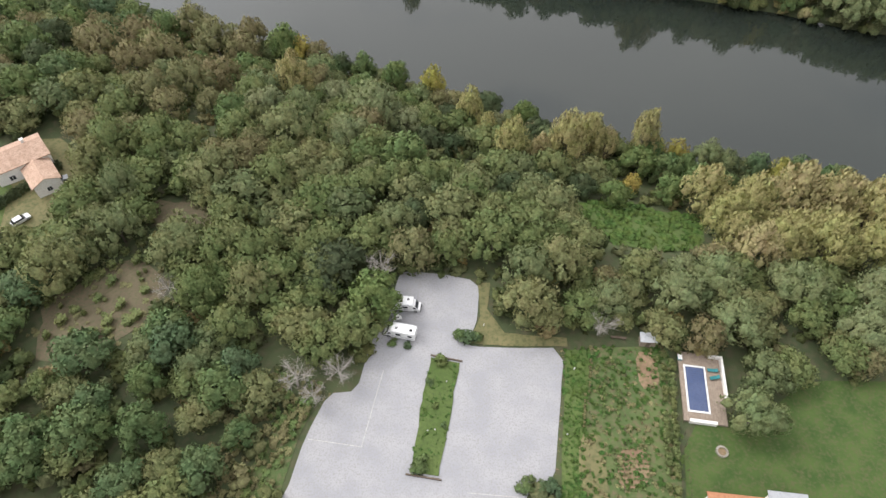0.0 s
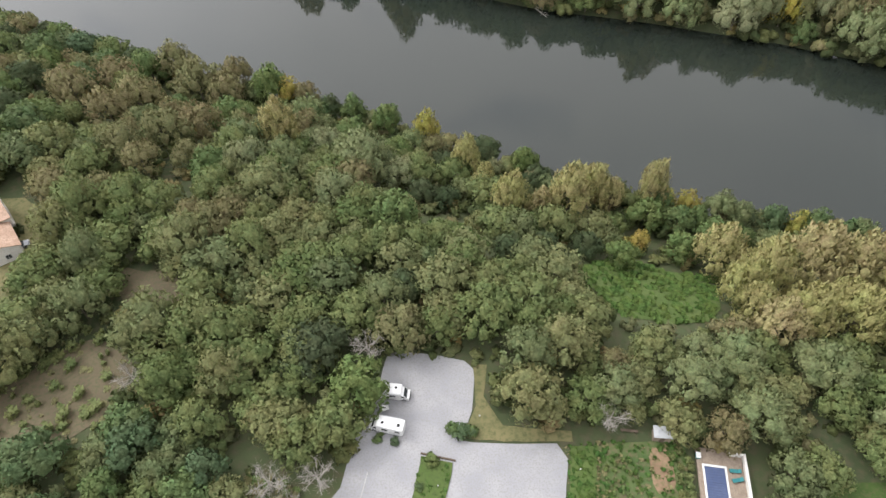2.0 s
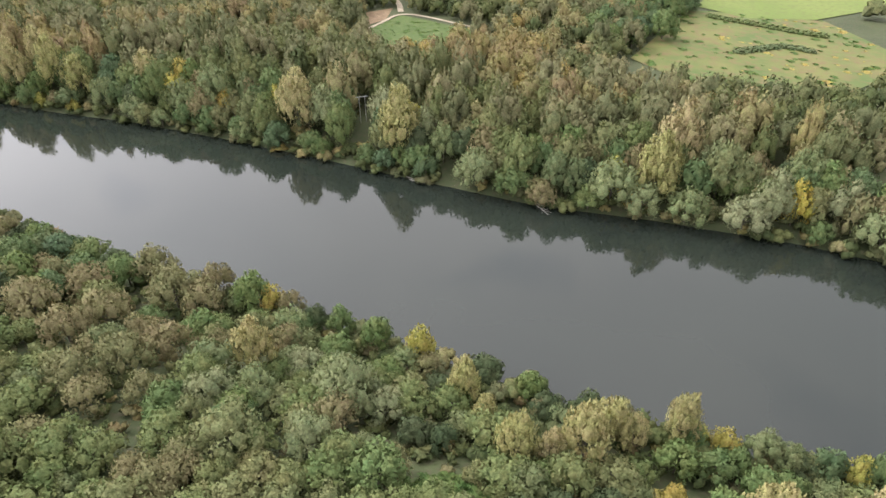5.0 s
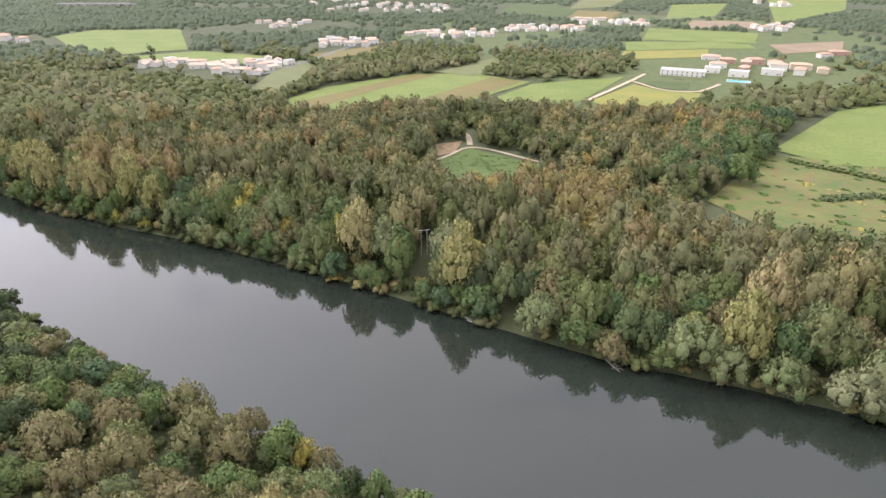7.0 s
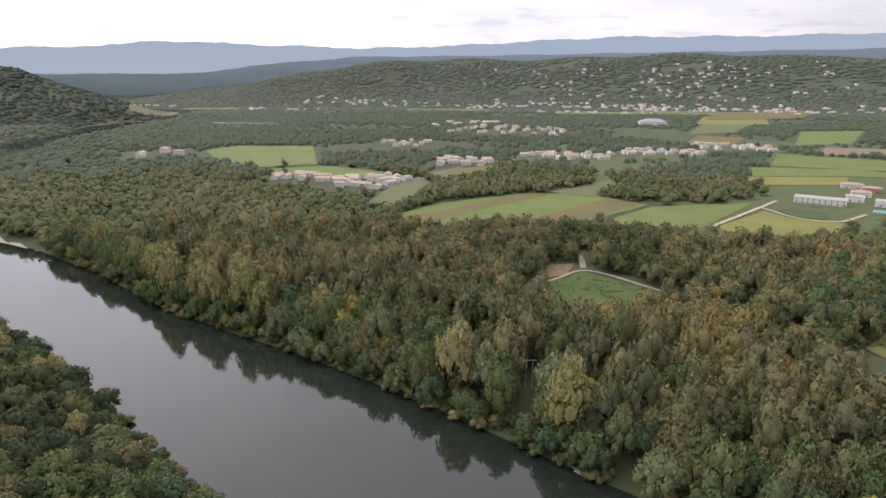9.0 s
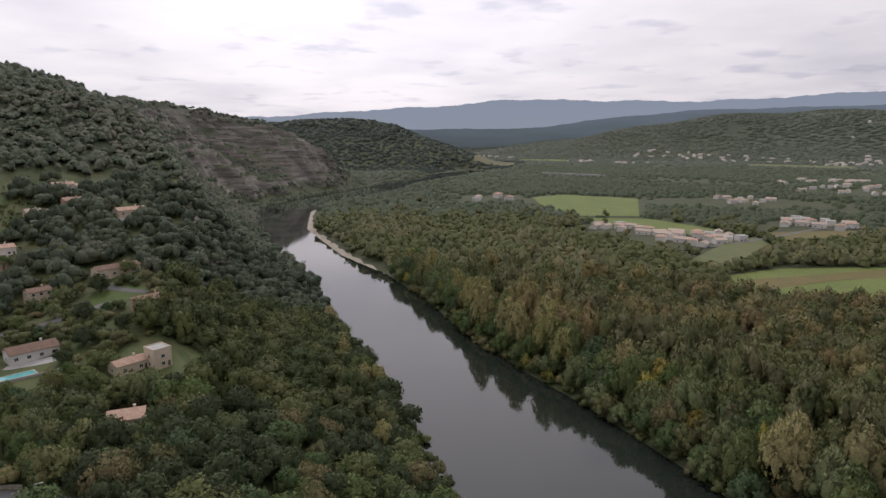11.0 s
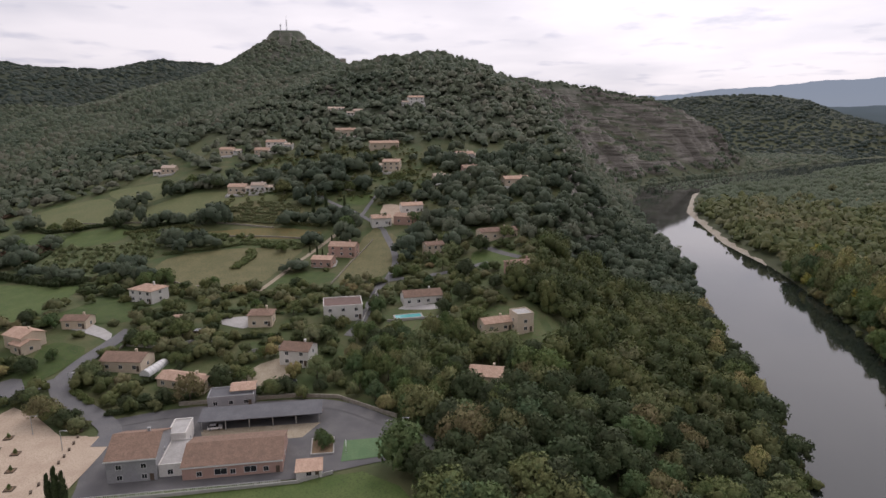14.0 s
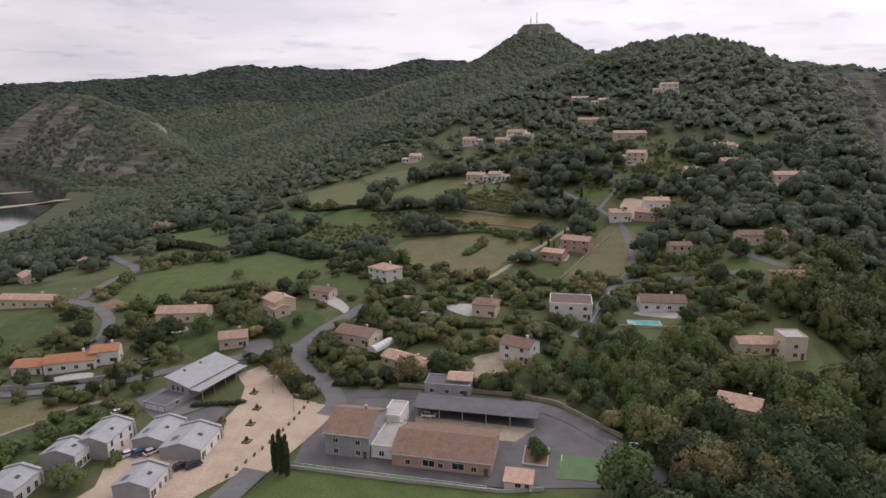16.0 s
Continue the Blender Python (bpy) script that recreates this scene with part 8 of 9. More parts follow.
STAND_DARK = [(-35, 179, 1.13, 0.74), (39, 147, 1.16, 0.74), (-129, 183, 1.3, 1.0), (83, 132, 0.94, 0.74), (17, 111, 0.89, 1.0), (-120, 158, 1.16, 1.0), (26, 114, 0.84, 1.0), (37, 117, 0.88, 1.0), (85, 131, 0.86, 1.0), (-4, 134, 0.92, 1.0), (2, 133, 0.84, 1.0)]
STAND_BROWN = [(-74, 148, 1.53, 1.0), (-90, 170, 1.63, 1.0), (-94, 160, 1.48, 1.0), (-78, 186, 1.72, 1.0), (-68, 183, 1.48, 1.0), (-68, 159, 1.42, 1.0), (-75, 135, 1.13, 1.0), (-90, 200, 1.51, 1.0), (22, 99, 0.58, 1.0), (48, 143, 0.88, 0.74), (-67, 192, 1.64, 0.74), (-109, 171, 1.59, 1.0), (-2, 161, 0.88, 1.0), (-104, 188, 1.48, 1.0), (-65, 139, 0.97, 1.0), (-43, 183, 1.29, 0.74)]
STAND_GOLD = [(-49, 185, 1.3, 0.74), (-4, 166, 1.5, 0.74), (69, 136, 1.17, 0.74), (96, 128, 1.15, 0.74), (63, 138, 0.99, 0.74), (52, 121, 0.77, 1.0)]
STAND_OAK = [(-99, 140, 1.16, 1.0), (-105, 135, 1.09, 1.0), (-115, 138, 1.19, 1.0), (-88, 132, 1.03, 1.0), (-60, 188, 0.95, 1.0), (87, 131, 0.82, 0.74), (46, 128, 0.75, 1.0), (104, 126, 0.92, 0.74), (10, 123, 0.58, 1.0)]


def near_wood():
    """The wood between car park and river, tree by tree: the stands that stand out first, then the oaks that fill between."""
    taken = []
    for kind, stand in ((POPLAR, STAND_POPLAR), (WILLOW, STAND_WILLOW), (FRESH, STAND_FRESH), (DARK, STAND_DARK), (BROWN, STAND_BROWN), (GOLD, STAND_GOLD), (OAK, STAND_OAK)):
        for tx, ty, s, wide in stand:
            tall = 1.22 if kind is POPLAR and ty > 125 else 1.0
            plant(kind, tx, ty, s * tall, tx * 0.7 + ty, wide / tall)
            taken.append((tx, ty, 0.52 * 10 * s * wide))
    x, y = scatter(-150, 150, 8, 245, 7.2)
    d = seg_dist(x, y, NEAR_BANK)
    ok = free_of(x, y, 1.6) & ~inside(x, y, NORTH) & ~((x > 14) & (y < 52)) & ~((x > -40) & (x < 25) & (y < 40)) & (d > 1.0) & ~((x < -100) & (y < 90)) & ~inside(x + 1, y + 7, GLADE) & ~inside(x, y + 3, GLADE) & ~inside(x, y + 6, BROWN_GLADE)
    for tx, ty, r in taken:
        ok &= np.hypot(x - tx, y - ty) > r + 1.5
    x, y, d = x[ok], y[ok], d[ok]
    pb, pf = patchy(x, y, 9, 8), patchy(x, y, 13, 2)
    for k in range(len(x)):
        u, s, turn = rs.rand(), rs.uniform(0.78, 1.28), rs.uniform(0, 6.28)
        kind = OAK if rs.rand() < 0.6 else ASH
        if x[k] > 62 and y[k] > 84:
            kind, s = (POPLAR, s * 0.9) if y[k] < 115 else (FRESH if u < 0.5 else OAK, s * 0.8)
        elif x[k] < -32 and y[k] < 62 - (x[k] + 32) * 0.25:
            kind, s = (FRESH if u < 0.7 else OAK), s * 0.8
        elif x[k] > 30 and y[k] < 84:
            kind, s = (OAK if u < 0.6 else WILLOW if u < 0.9 else BROWN), s * 0.72
        elif d[k] < 16:
            kind, s = (FRESH, DARK, OAK, OAK)[int(u * 4)], s * 0.9
        elif x[k] < -40 and y[k] > 122 and u < 0.5:
            kind = BROWN if u < 0.3 else FRESH
        elif pb[k] > 0.86:
            kind = BROWN
        elif pf[k] > 0.88:
            kind = FRESH
        elif u < 0.06:
            kind = DARK
        plant(kind, x[k], y[k], s * (0.90 if kind is OAK else 0.95), turn, rs.uniform(0.95, 1.2))


near_wood()


def undergrowth():
    """Bushes and saplings that fill the floor of the near wood."""
    x, y = scatter(-150, 112, 16, 205, 4.4, 0.48)
    ok = free_of(x, y, 0.4) & ~inside(x, y, NORTH) & (seg_dist(x, y, NEAR_BANK) > 2) & ~((x < -100) & (y < 90)) & ~((x > 41) & (y < 57)) & ~((x > -36) & (x < 22) & (y < 30)) & (rs.rand(len(x)) < 0.72)
    x, y = x[ok], y[ok]
    n = len(x)
    wood("undergrowth", x, y, rs.uniform(2.6, 6.0, n), rs.uniform(1.2, 4.4, n), np.clip(0.2 + 0.2 * rs.randn(n) + 0.5 * (rs.rand(n) < 0.12), 0, 1), SHRUB, L_MIX, "bushes and saplings under the trees")


undergrowth()


def slope_wood():
    """Trees on the steep bank between the village and the river: the nearest tree by tree, the rest joined."""
    x, y = scatter(-345, -110, 92, 330, 9.2)
    d = seg_dist(x, y, NEAR_BANK)
    ok = free_of(x, y, 2.4) & ~inside(x, y, NORTH) & (d > 1.5) & ((x < -150) | (y < 100)) & (y > 120 - (x + 190) * 0.35) & (x > -345)
    ok &= ~((x < -232) & (y < 150 - (x + 232) * 0.55))
    x, y, d = x[ok], y[ok], d[ok]
    near = (np.hypot(x + 60, y - 130) < 165) | (d < 12)
    for k in np.where(near)[0]:
        u, s = rs.rand(), rs.uniform(0.95, 1.5)
        # mostly DARK here, low tint below: the slope's shade put into leaf colour
        kind = DARK if u < 0.74 else OAK if u < 0.86 else FRESH if u < 0.91 else BROWN if u < 0.97 else WILLOW
        if d[k] < 22 and u < 0.15:
            kind, s = POPLAR, s * 0.75
        plant(kind, x[k], y[k], s * 0.95, rs.uniform(0, 6.28), rs.uniform(0.95, 1.2), "trees of the bank below the village")
    k = ~near
    x, y = x[k], y[k]
    n = len(x)
    wood("wood_below_village", x, y, 11.5 * rs.uniform(0.75, 1.25, n), 10.5 * rs.uniform(0.7, 1.3, n), np.clip(0.08 + 0.16 * rs.randn(n), 0, 1), HI, L_MIX, "dense oak wood on the slope below the village")


def garden_trees():
    """Single trees and shrubs in the village gardens and hedges."""
    x, y = scatter(-345, -185, -120, 215, 6.2)
    ok = free_of(x, y, 0.8) & ~inside(x, y, GROVE) & (rs.rand(len(x)) < np.where(y > 108, 0.92, 0.80)) & ~((y > 150) & (x > -232))
    k = np.where(ok)[0]
    cut = rs.rand(len(k)) < 0.14
    for i in k[cut]:
        u = rs.rand()
        kind = DARK if u < 0.3 else FRESH if u < 0.5 else WILLOW if u < 0.72 else BUSH if u < 0.9 else BROWN
        plant(kind, x[i], y[i], rs.uniform(0.42, 0.8) * (1.6 if kind is BUSH else 1), rs.uniform(0, 6.28), 1.0, "garden trees of the village")
    k = k[~cut]
    n = len(k)
    wood("garden_shrubs", x[k], y[k], 5.5 * rs.uniform(0.6, 1.3, n), 4.6 * rs.uniform(0.5, 1.4, n), np.clip(0.24 + 0.22 * rs.randn(n), 0, 1), MID, L_MIX, "garden shrubs and small trees of the village")


GROVE = [(-174, 120), (-200, 122), (-214, 105), (-236, 103), (-260, 115), (-256, 148), (-236, 152), (-230, 172), (-206, 170), (-182, 140)]


def grove():
    """Young trees that close the gap between the school and the pool gardens."""
    x, y = scatter(-262, -172, 100, 174, 6.4)
    ok = inside(x, y, GROVE) & free_of(x, y, 0.6)
    for a, b in zip(x[ok], y[ok]):
        u = rs.rand()
        kind = ASH if u < 0.42 else FRESH if u < 0.66 else DARK if u < 0.84 else WILLOW if u < 0.92 else BROWN
        plant(kind, a, b, rs.uniform(0.62, 1.0), rs.uniform(0, 6.28), rs.uniform(0.8, 1.0), "young trees beside the school")


slope_wood()
garden_trees()
grove()
for kind, x, y, s in ((OAK, -337, -87, 0.66), (WILLOW, -304, -58, 0.44), (OAK, -290, -26, 0.54), (FRESH, -419, -87, 0.94), (FRESH, -421, -142, 1.15), (WILLOW, -409, -55, 0.50), (OAK, -455, -72, 1.11), (OAK, -465, -88, 0.72), (DARK, -452, -46, 1.15), (OAK, -564, -276, 0.98), (DARK, -504, -202, 1.15), (DARK, -359, -76, 1.01), (OAK, -451, 20, 0.97), (FRESH, -329, 9, 0.91), (FRESH, -330, 17, 1.02), (OAK, -266, 40, 0.91), (WILLOW, -275, 50, 0.56), (FRESH, -290, 65, 0.54), (OAK, -283, 81, 0.68), (OAK, -259, 90, 0.65), (FRESH, -400, 105, 1.06), (OAK, -261, -29, 0.72), (OAK, -259, -36, 0.76), (OAK, -250, -19, 0.55), (OAK, -244, -38, 0.78), (DARK, -237, -48, 1.15), (DARK, -229, -49, 1.15), (OAK, -237, 16, 0.77), (DARK, -234, 22, 0.62), (BROWN, -215, 10, 0.85), (BROWN, -213, 15, 0.75), (DARK, -210, 19, 0.66), (DARK, -224, 1, 0.63), (OAK, -259, 29, 0.82), (DARK, -262, 23, 0.78), (DARK, -308, 161, 1.15), (OAK, -256, 154, 0.93), (DARK, -281, 154, 1.00), (OAK, -242, 149, 0.61), (FRESH, -323, 129, 0.60), (FRESH, -331, 209, 1.15), (OAK, -353, 193, 0.81), (OAK, -322, 138, 0.68), (BROWN, -219, 53, 1.12), (DARK, -228, 61, 0.91), (OAK, -230, 69, 0.59), (DARK, -219, 83, 0.78), (DARK, -219, 73, 0.47), (OAK, -255, 96, 0.71), (DARK, -249, 115, 0.70), (OAK, -266, 102, 0.59), (OAK, -245, 124, 0.66), (DARK, -219, 45, 0.65), (DARK, -219, 39, 0.49), (FRESH, -280, 109, 0.55), (DARK, -338, 175, 1.15), (OAK, -377, 68, 0.63), (OAK, -246, 73, 0.52), (WILLOW, -259, 48, 0.40), (OAK, -246, 42, 0.50), (OAK, -464, 111, 0.98), (DARK, -465, 99, 1.15), (OAK, -474, 62, 1.15), (OAK, -518, -9, 0.98), (DARK, -502, 12, 1.15), (DARK, -513, -26, 1.15), (OAK, -455, 161, 0.83), (OAK, -473, 143, 1.06), (DARK, -245, -7, 0.78), (FRESH, -254, -2, 0.46), (DARK, -219, 94, 0.55), (DARK, -271, 144, 0.77), (OAK, -357, 161, 0.97), (DARK, -408, 128, 0.87), (OAK, -382, 146, 0.86), (OAK, -391, 171, 0.98), (FRESH, -400, 146, 0.80), (OAK, -351, -30, 0.46), (OAK, -339, -13, 0.51), (DARK, -341, -35, 0.74)):
    plant(kind, x, y, s, x, 1.0, "garden trees of the village")
for kind, x, y, s in ((WILLOW, -149.5, -11.5, 0.62), (OAK, -151.5, -15.5, 0.5), (DARK, -201, -41.5, 0.75), (DARK, -196, -46, 0.5), (BUSH, -180, -30, 1.6), (BUSH, -174, -31, 1.9), (BUSH, -169, -35, 2.0), (BUSH, -164, -33, 1.4), (BUSH, -159, -38, 2.2), (BUSH, -154, -36, 1.6), (BUSH, -183, -37, 1.5), (BUSH, -177, -41, 1.8), (BUSH, -150, -45, 2.4), (WILLOW, -171, -40, 0.36), (OAK, -160, -44, 0.42), (BUSH, -157, 74, 1.5)):
    plant(kind, x, y, s, x, 1.0, "garden trees of the village")
for cx, cy, s in ((-166.5, 33.5, 1.1), (-166, 35.4, 1.3), (-165.5, 37.2, 1.2), (-427, 84, 1.8), (-431, 92, 1.6), (-428, 104, 1.3), (-291, 193, 1.4), (-219, -60, 0.75), (-372, 84, 0.5), (-368, 88, 0.55), (-365, 91, 0.5), (-385, 96, 0.5), (-600, 75, 1.0), (-598, 84, 0.9), (-601, 93, 0.9), (-580, 60, 0.8), (-575, 112, 0.8), (-199.4, -39.9, 0.9)):
    plant(CYPRESS, cx, cy, s, 0, 0.58 if s > 1 else 0.85, "cypresses of the village")


def bank_row():
    """The first trees along the far waterline, tree by tree."""
    x, y = scatter(-420, 190, 200, 445, 7.8)
    d = seg_dist(x, y, FAR_BANK)
    ok = inside(x, y, NORTH) & (d > 0.3) & (d < 26) & free_of(x, y, 0.2) & (np.hypot(x - 8, y - 266) > 7)
    x, y, d = x[ok], y[ok], d[ok]
    for k in range(len(x)):
        u = rs.rand()
        small = d[k] < 6
        kind = (FRESH if u < 0.34 else WILLOW if u < 0.55 else GOLD if u < 0.66 else BROWN if u < 0.74 else OAK) if small else (POPLAR if u < 0.09 else WILLOW if u < 0.15 else DARK if u < 0.21 else ASH if u < 0.50 else FRESH if u < 0.73 else GOLD if u < 0.77 else BROWN)
        plant(kind, x[k], y[k], rs.uniform(0.75, 1.35) * (1.25 if x[k] > 10 else 1) if small else rs.uniform(1.5, 2.05), rs.uniform(0, 6.28), 1.0 if small else rs.uniform(0.66, 0.86), "trees along the far bank")


bank_row()
for tx, ty in zip(*scatter(80, 205, 395, 585, 13)):
    if inside(np.array([tx]), np.array([ty]), [(84, 405), (120, 400), (165, 478), (205, 560), (176, 580), (120, 500)])[0]:
        plant(FRESH, tx, ty, rs.uniform(1.4, 1.9), rs.uniform(0, 6.28), 1.0, "bright green trees by the fallow field", "tall bright green tree at the edge of the fallow field")


def bank_shrubs(line, north, label):
    """Bushes that hang over the waterline."""
    pts = np.array(line, float)
    X, Y = [], []
    for a, b in zip(pts[:-1], pts[1:]):
        n = int(np.hypot(*(b - a)) / 1.5)
        t = (np.arange(n) + rs.rand(n)) / max(n, 1)
        side = np.array([-(b - a)[1], (b - a)[0]]) / np.hypot(*(b - a))
        off = rs.uniform(-1.4, 11, n) * (-1 if north else 1)
        X.append(a[0] + (b - a)[0] * t + side[0] * off), Y.append(a[1] + (b - a)[1] * t + side[1] * off)
    x, y = np.concatenate(X), np.concatenate(Y)
    ok = (x > -420) & (x < 200) & (rs.rand(len(x)) < 0.74) & ~((x > 0) & (x < 16) & north) & ~((x < -385) & north)
    x, y = x[ok], y[ok]
    n = len(x)
    wood("bank_shrubs", x, y, rs.uniform(3.0, 7.0, n), rs.uniform(2.5, 6.0, n), np.clip(0.3 + 0.28 * rs.randn(n), 0, 1), MID, L_MIX, label)


bank_shrubs(FAR_BANK, True, "leafy bushes hanging over the far waterline")
bank_shrubs(NEAR_BANK, False, "leafy bushes hanging over the near waterline")


LOW = [skyward(crown(s, 3, 12, 0.16, 0.9, 0.9, core=ICO1, fill=1.08, spread=0.42)) for s in (111, 112, 113, 114)]


def dome(seed, humps):
    """A far crown, rounded down to the ground: one or two humps."""
    r = np.random.RandomState(seed)
    V, F, N, n0 = [], [], [], 0
    for k in range(humps):
        c = np.array((0.0, 0.0)) if humps == 1 else r.uniform(-0.24, 0.24, 2)
        w, h = (0.52, 0.85) if humps == 1 else (r.uniform(0.30, 0.42), r.uniform(0.6, 1.0))
        a = np.arange(6) * math.pi / 3 + r.rand()
        rings = [(w * r.uniform(0.75, 1.15, 6), -0.15), (w * r.uniform(0.6, 0.95, 6), h * 0.62)]
        pts = [np.column_stack([c[0] + q * np.cos(a), c[1] + q * np.sin(a), np.full(6, z)]) for q, z in rings] + [np.array([[c[0], c[1], h]])]
        V.append(np.concatenate(pts))
        N.append(np.concatenate([np.column_stack([np.cos(a), np.sin(a), np.full(6, z)]) for z in (0.7, 1.3)] + [np.array([[0, 0, 1.0]])]))
        for i in range(6):
            b = (i + 1) % 6
            F += [[n0 + i, n0 + b, n0 + 6 + b], [n0 + i, n0 + 6 + b, n0 + 6 + i], [n0 + 6 + i, n0 + 6 + b, n0 + 12]]
        n0 += 13
    return np.concatenate(V), np.array(F), unit(np.concatenate(N))


FAR = [dome(s, 2) for s in (121, 122, 123, 124)]
FARTHEST = [dome(s, 1) for s in (131, 132, 133, 134)]


def off_view(x, y):
    a = np.degrees(np.arctan2(-(x + 20), y - 90))
    return (a < -48) | (a > 150)


# woods of the plain that stand close among the fields
THICKETS = [[(-18, 741), (90, 759), (156, 910), (207, 1166), (137, 1196), (5, 993), (-36, 855)], [(29, 439), (-20, 495), (-31, 534), (7, 600), (60, 590), (95, 575), (160, 612), (180, 660), (262, 668), (236, 595), (165, 500), (100, 385), (51, 398)]]


def plain_woods():
    """Poplar and oak woods of the plain, by distance."""
    for lo, hi, step, protos, w0, h0, nm in ((0, 480, 10.2, HI, 11.8, 21, "wood_bank"), (480, 850, 10.0, LOW, 12.0, 11.5, "wood_plain"), (850, 1500, 12.5, FAR, 15, 11, "wood_far"), (1500, 2500, 13.5, FARTHEST, 16, 9, "wood_farther"), (2500, 3500, 23, FARTHEST, 27.5, 8.5, "wood_farthest"), (3500, 4750, 37, FARTHEST, 45, 9, "wood_on_far_hills")):
        r = min(hi, 4700)
        x, y = scatter(-r * 1.0, r * 0.85, 190, 90 + r, step)
        dist = np.hypot(x + 5, y - 90) * (1 + 0.06 * rs.randn(len(x)) * (lo > 400))
        ok = (dist > lo) & (dist <= hi) & inside(x, y, NORTH) & ~off_view(x, y)
        x, y = x[ok], y[ok]
        ok = free_of(x, y, 4.0 if lo < 850 else 11.0) & (seg_dist(x, y, FAR_BANK) > (24 if lo == 0 else 3))
        for gx, gy, rx, ry in GLADES:
            glade = ((x - gx) / rx) ** 2 + ((y - gy) / ry) ** 2 < 1
            front = (abs(x - gx) < rx) & (y < gy) & (y > gy - ry - 45)
            ok &= ~(glade & (rs.rand(len(x)) < 0.8)) & ~(front & (rs.rand(len(x)) < 0.85))
        if lo == 0:
            for back in (9,):
                ok &= ~inside(x, y + back, FORK)
        gap = patchy(x, y, 130, 3) + 0.15 * rs.randn(len(x))
        thick = np.zeros(len(x), bool)
        for poly in THICKETS:
            thick |= inside(x, y, poly)
        if lo >= 480:
            open_land = (x > 40 - 0.25 * (y - 500)) & (y > 480)
            ok &= ~(open_land & (gap < 0.56) & (lo < 1500)) | thick
            ok &= ~((y > 900) & (gap < (0.30 if lo < 2500 else 0.12))) | thick
        else:
            ok &= ~((x > 90) & (y > 330) & ~thick)
        ok &= free_of(x, y, 2.0)
        x, y = x[ok], y[ok]
        n = len(x)
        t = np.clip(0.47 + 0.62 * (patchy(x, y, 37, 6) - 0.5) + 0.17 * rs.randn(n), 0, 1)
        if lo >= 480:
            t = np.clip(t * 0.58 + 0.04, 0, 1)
        wood(nm, x, y, w0 * rs.uniform(0.75, 1.2, n), h0 * rs.uniform(0.7, 1.25, n) * (1 - 0.2 * (t < 0.3)) * (np.where(seg_dist(x, y, FAR_BANK) < 75, 1.0, 0.74) if lo == 0 else 1), t, protos, L_MIX if lo < 850 else L_FAR if lo < 2500 else L_HAZEWOOD, "mixed autumn woodland of poplars and oaks on the plain")


plain_woods()


def hill_woods():
    for lo, hi, step, protos, w0, h0, nm in ((0, 520, 9.0, MID, 11.0, 9.5, "wood_slope"), (520, 850, 9.6, LOW, 11.0, 8.0, "wood_hill"), (850, 1350, 10.0, FAR, 12.5, 7.5, "wood_hilltop"), (1350, 2000, 11.5, FARTHEST, 13.5, 7.0, "wood_ridge"), (2000, 3000, 18, FARTHEST, 21.5, 7.5, "wood_far_ridge"), (3000, 4700, 44, FARTHEST, 54, 9, "wood_distant_hills")):
        x, y = scatter(-hi, 60, -hi * 0.9, min(hi, 2600), step)
        dist = np.hypot(x + 30, y - 100)
        ok = (dist > lo) & (dist <= hi) & ~inside(x, y, NORTH) & ~off_view(x, y)
        ok &= ~((x > -860) & (y < -300) & (seg_dist(x, y, MEANDER_A) < 50))
        if lo == 0:
            ok &= (x < -340) | ((y < -125) & (x < -150))
        x, y, dist = x[ok], y[ok], dist[ok]
        ok = free_of(x, y, 3.0)
        z = ground(x, y)
        slope = np.hypot(ground(x + 6, y) - z, ground(x, y + 6) - z) / 6
        ok &= (slope < 0.60 + 0.15 * patchy(x, y, 31, 2)) | (dist < 1150) | (y > 800) | ((y < 100) & (patchy(x + z, y - z, 34, 4) > 0.30))
        ok &= cliff_zone(x, y) < 0.05
        clear = patchy(x, y, 55, 9) + 0.2 * rs.randn(len(x))
        terraces = (x > -660) & (y < 170) & (y > -240)
        ok &= ~(terraces & (clear < np.where((y < 50) & (x > -560), 0.44, 0.20)))
        ok &= ~(rs.rand(len(x)) < 0.10)
        ok &= np.hypot(x + 1640, y + 22) > 44
        x, y = x[ok], y[ok]
        n = len(x)
        t = np.clip((0.22 if lo == 0 else 0.42) + 0.5 * (patchy(x, y, 60, 5) - 0.5) + 0.22 * rs.randn(n), 0, 1)
        wood(nm, x, y, w0 * rs.uniform(0.55, 1.25, n), h0 * rs.uniform(0.6, 1.25, n), t, protos, L_HILLFAR if lo == 2000 else L_HILL, "evergreen woods on the far ridges, toned dark and bluish for distance" if lo == 2000 else "dense evergreen oak scrub on the hillsides")


hill_woods()


def cliff_scrub():
    """Evergreen bushes on the ledges of the cliff and trees at its foot."""
    x, y = scatter(-1450, -920, 320, 1000, 7.6)
    zone = cliff_zone(x, y)
    z = cliff_height(x, y)
    slope = np.hypot(cliff_height(x + 4, y) - z, cliff_height(x, y + 4) - z) / 4
    clump = patchy(x, y, 44, 3) + 0.12 * rs.randn(len(x))
    ok = (zone > 0.3) & ((slope < 0.45) & (clump > 0.30) | (clump > 0.70) | (z < 26) | (z > 150) & (clump > 0.35))
    x, y, z = x[ok], y[ok], z[ok]
    n = len(x)
    wood("cliff_scrub", x, y, rs.uniform(5, 11, n), rs.uniform(3, 8, n), np.clip(0.3 + 0.25 * rs.randn(n), 0, 1), FAR, L_HILL, "dark evergreen scrub on the ledges of the cliff", z - 0.8)


cliff_scrub()


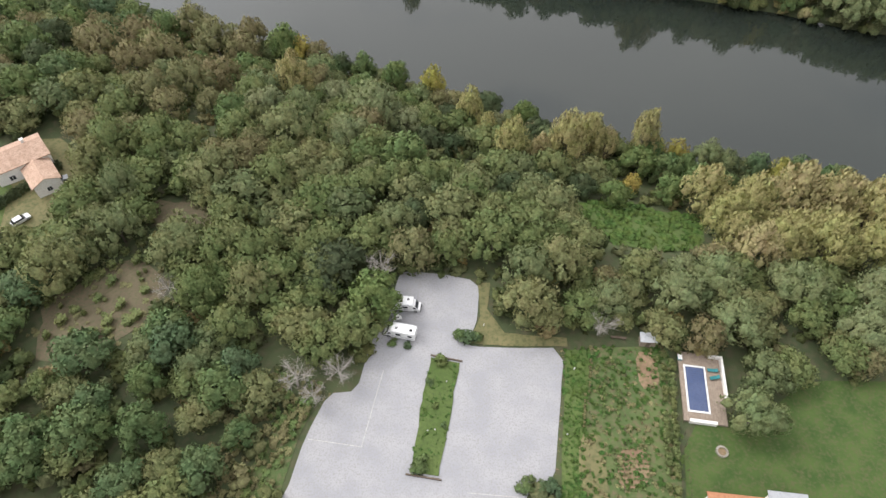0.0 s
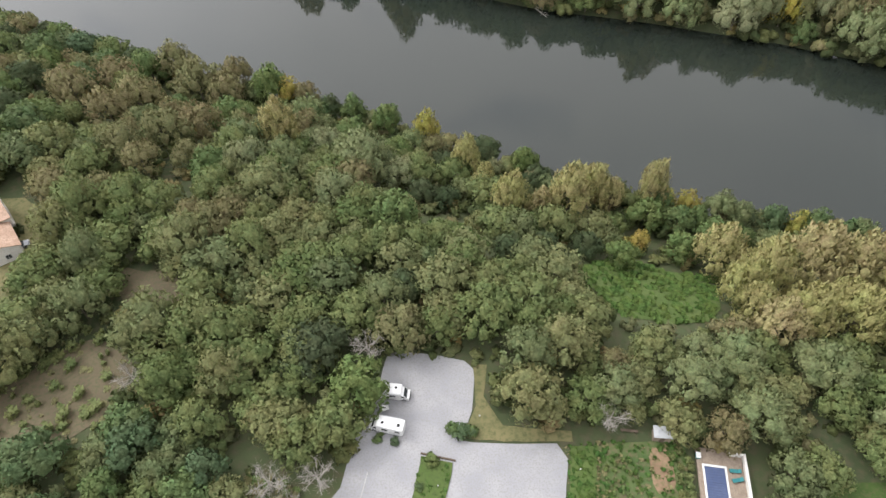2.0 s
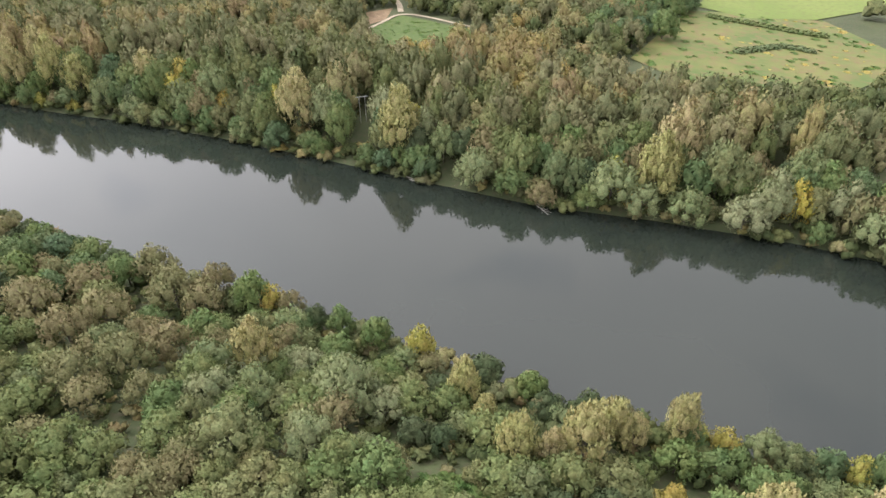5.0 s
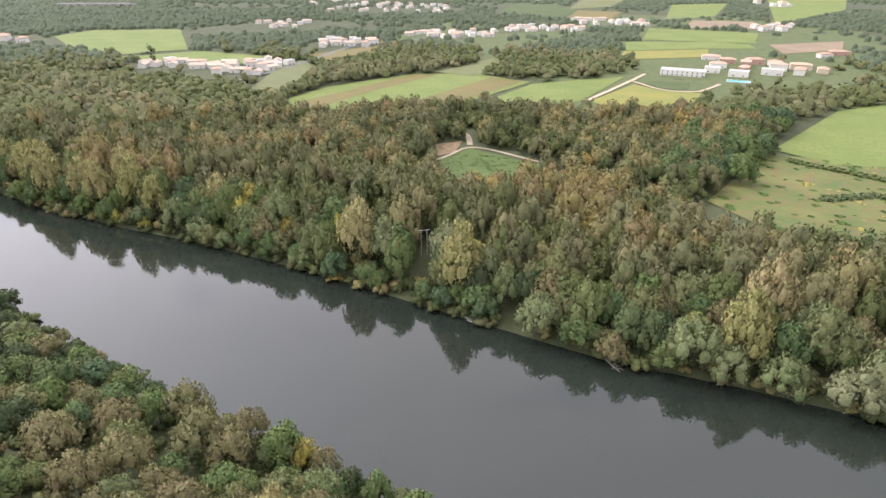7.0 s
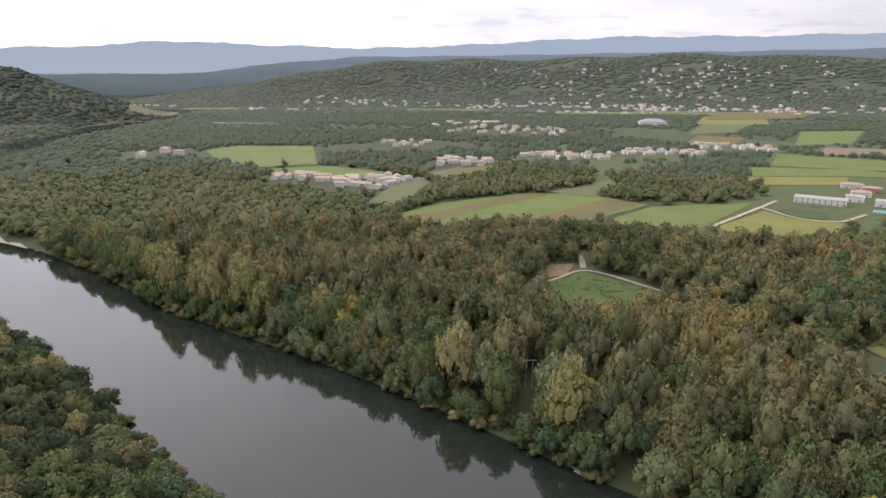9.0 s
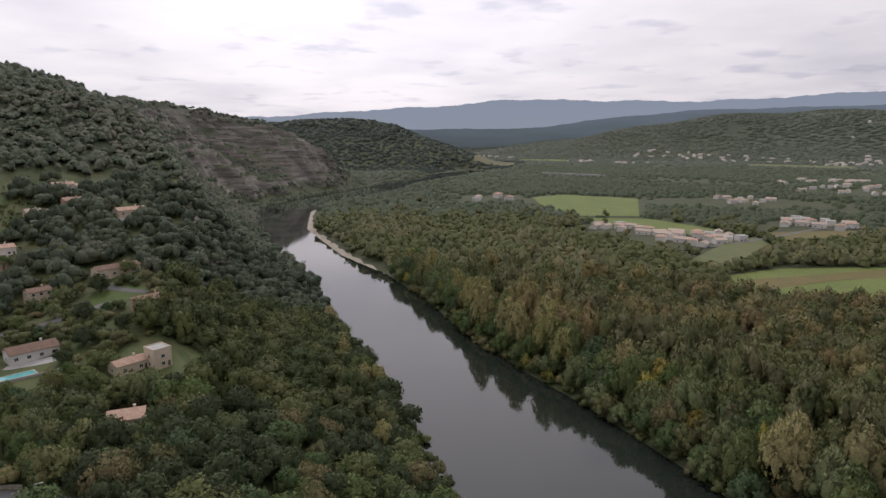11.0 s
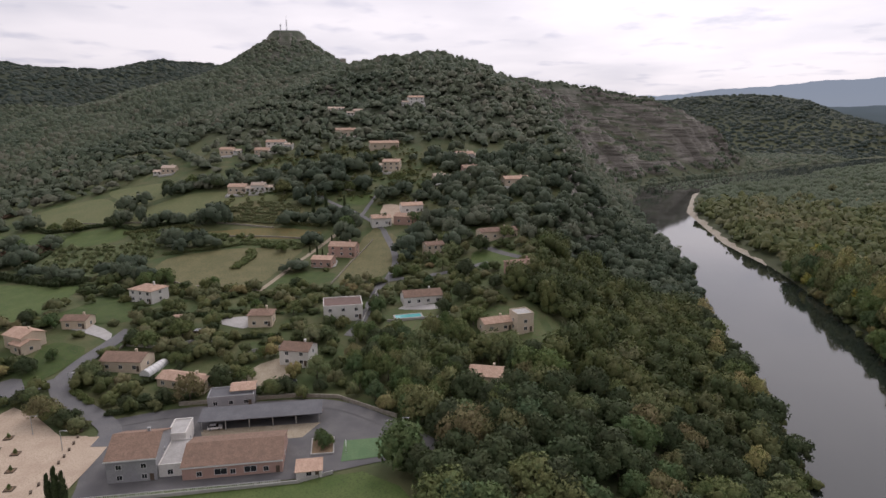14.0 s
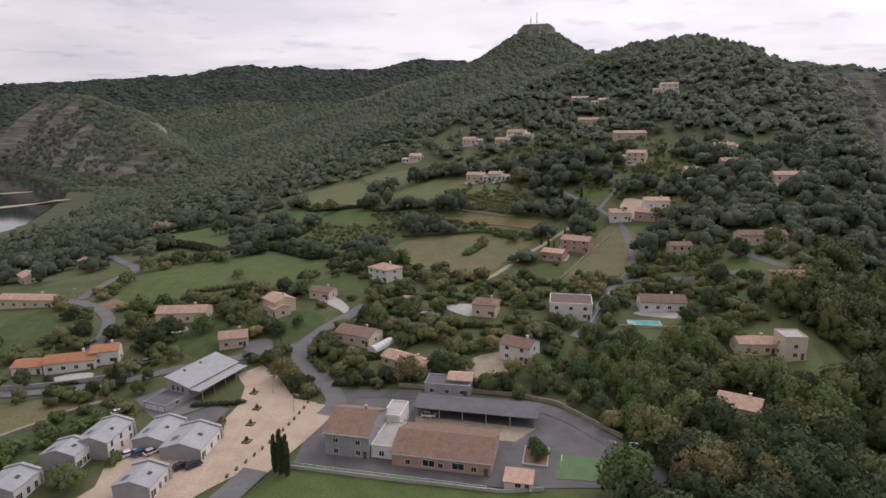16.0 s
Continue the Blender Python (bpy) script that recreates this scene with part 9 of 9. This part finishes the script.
def backdrop_ridge(name, radius, bearings, rises, rough, low, tone_a, tone_b, label):
    """Far mountains as a low wall round the horizon: their rise in degrees by bearing, broken by small peaks."""
    deg = np.arange(-60, 125, 0.25)
    a = np.radians(deg)
    up = np.interp(deg, bearings, rises) + rough * (np.sin(deg * 0.9 + low) + 0.6 * np.sin(deg * 2.3 + 1.7 * np.sin(deg * 0.7)) + 0.35 * np.sin(deg * 5.9 + 2) + 0.2 * np.sin(deg * 13.1))
    x, y = -5 - radius * np.sin(a), 92 + radius * np.cos(a)
    foot, top = 122 + radius * math.tan(radians(low)), 122 + radius * np.tan(np.radians(up))
    n = len(a)
    v = np.concatenate([np.column_stack([x, y, np.full(n, -60.0)]), np.column_stack([x, y, np.minimum(foot, top - 1)]), np.column_stack([x, y, top])])
    k = np.arange(n - 1)
    ob = new(name, mesh_of(name, v, np.concatenate([np.stack([r + k, r + k + 1, r + n + k + 1, r + n + k], 1) for r in (0, n)]), True))
    m = bpy.data.materials.new(name)
    m.use_nodes = True
    nt = m.node_tree
    p = nt.nodes["Principled BSDF"]
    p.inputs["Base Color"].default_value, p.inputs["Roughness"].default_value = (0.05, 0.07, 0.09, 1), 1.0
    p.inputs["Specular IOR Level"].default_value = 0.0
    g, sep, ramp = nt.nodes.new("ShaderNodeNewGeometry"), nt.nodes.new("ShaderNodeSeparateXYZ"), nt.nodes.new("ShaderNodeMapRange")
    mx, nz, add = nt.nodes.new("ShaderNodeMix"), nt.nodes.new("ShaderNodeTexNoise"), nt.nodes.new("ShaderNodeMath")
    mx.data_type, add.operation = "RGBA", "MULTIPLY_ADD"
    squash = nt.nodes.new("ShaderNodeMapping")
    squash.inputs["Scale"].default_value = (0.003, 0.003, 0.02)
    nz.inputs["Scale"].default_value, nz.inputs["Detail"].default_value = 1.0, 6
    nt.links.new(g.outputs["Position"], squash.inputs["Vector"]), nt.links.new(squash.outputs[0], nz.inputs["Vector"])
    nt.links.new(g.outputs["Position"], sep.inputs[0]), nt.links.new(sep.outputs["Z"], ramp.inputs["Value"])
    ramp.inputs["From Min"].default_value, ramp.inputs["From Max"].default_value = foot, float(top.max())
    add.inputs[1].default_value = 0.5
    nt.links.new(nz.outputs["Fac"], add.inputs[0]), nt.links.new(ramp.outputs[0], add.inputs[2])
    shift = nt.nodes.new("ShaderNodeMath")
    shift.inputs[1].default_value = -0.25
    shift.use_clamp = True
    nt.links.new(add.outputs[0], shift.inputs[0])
    # haze tones painted as emission, so the wall glows by itself
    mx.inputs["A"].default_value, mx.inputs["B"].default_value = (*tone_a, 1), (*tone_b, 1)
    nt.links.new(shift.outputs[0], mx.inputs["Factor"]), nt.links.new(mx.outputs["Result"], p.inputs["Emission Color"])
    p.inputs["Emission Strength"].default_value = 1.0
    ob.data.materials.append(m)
    return tagged(ob, label, "mountains", kind="structure")


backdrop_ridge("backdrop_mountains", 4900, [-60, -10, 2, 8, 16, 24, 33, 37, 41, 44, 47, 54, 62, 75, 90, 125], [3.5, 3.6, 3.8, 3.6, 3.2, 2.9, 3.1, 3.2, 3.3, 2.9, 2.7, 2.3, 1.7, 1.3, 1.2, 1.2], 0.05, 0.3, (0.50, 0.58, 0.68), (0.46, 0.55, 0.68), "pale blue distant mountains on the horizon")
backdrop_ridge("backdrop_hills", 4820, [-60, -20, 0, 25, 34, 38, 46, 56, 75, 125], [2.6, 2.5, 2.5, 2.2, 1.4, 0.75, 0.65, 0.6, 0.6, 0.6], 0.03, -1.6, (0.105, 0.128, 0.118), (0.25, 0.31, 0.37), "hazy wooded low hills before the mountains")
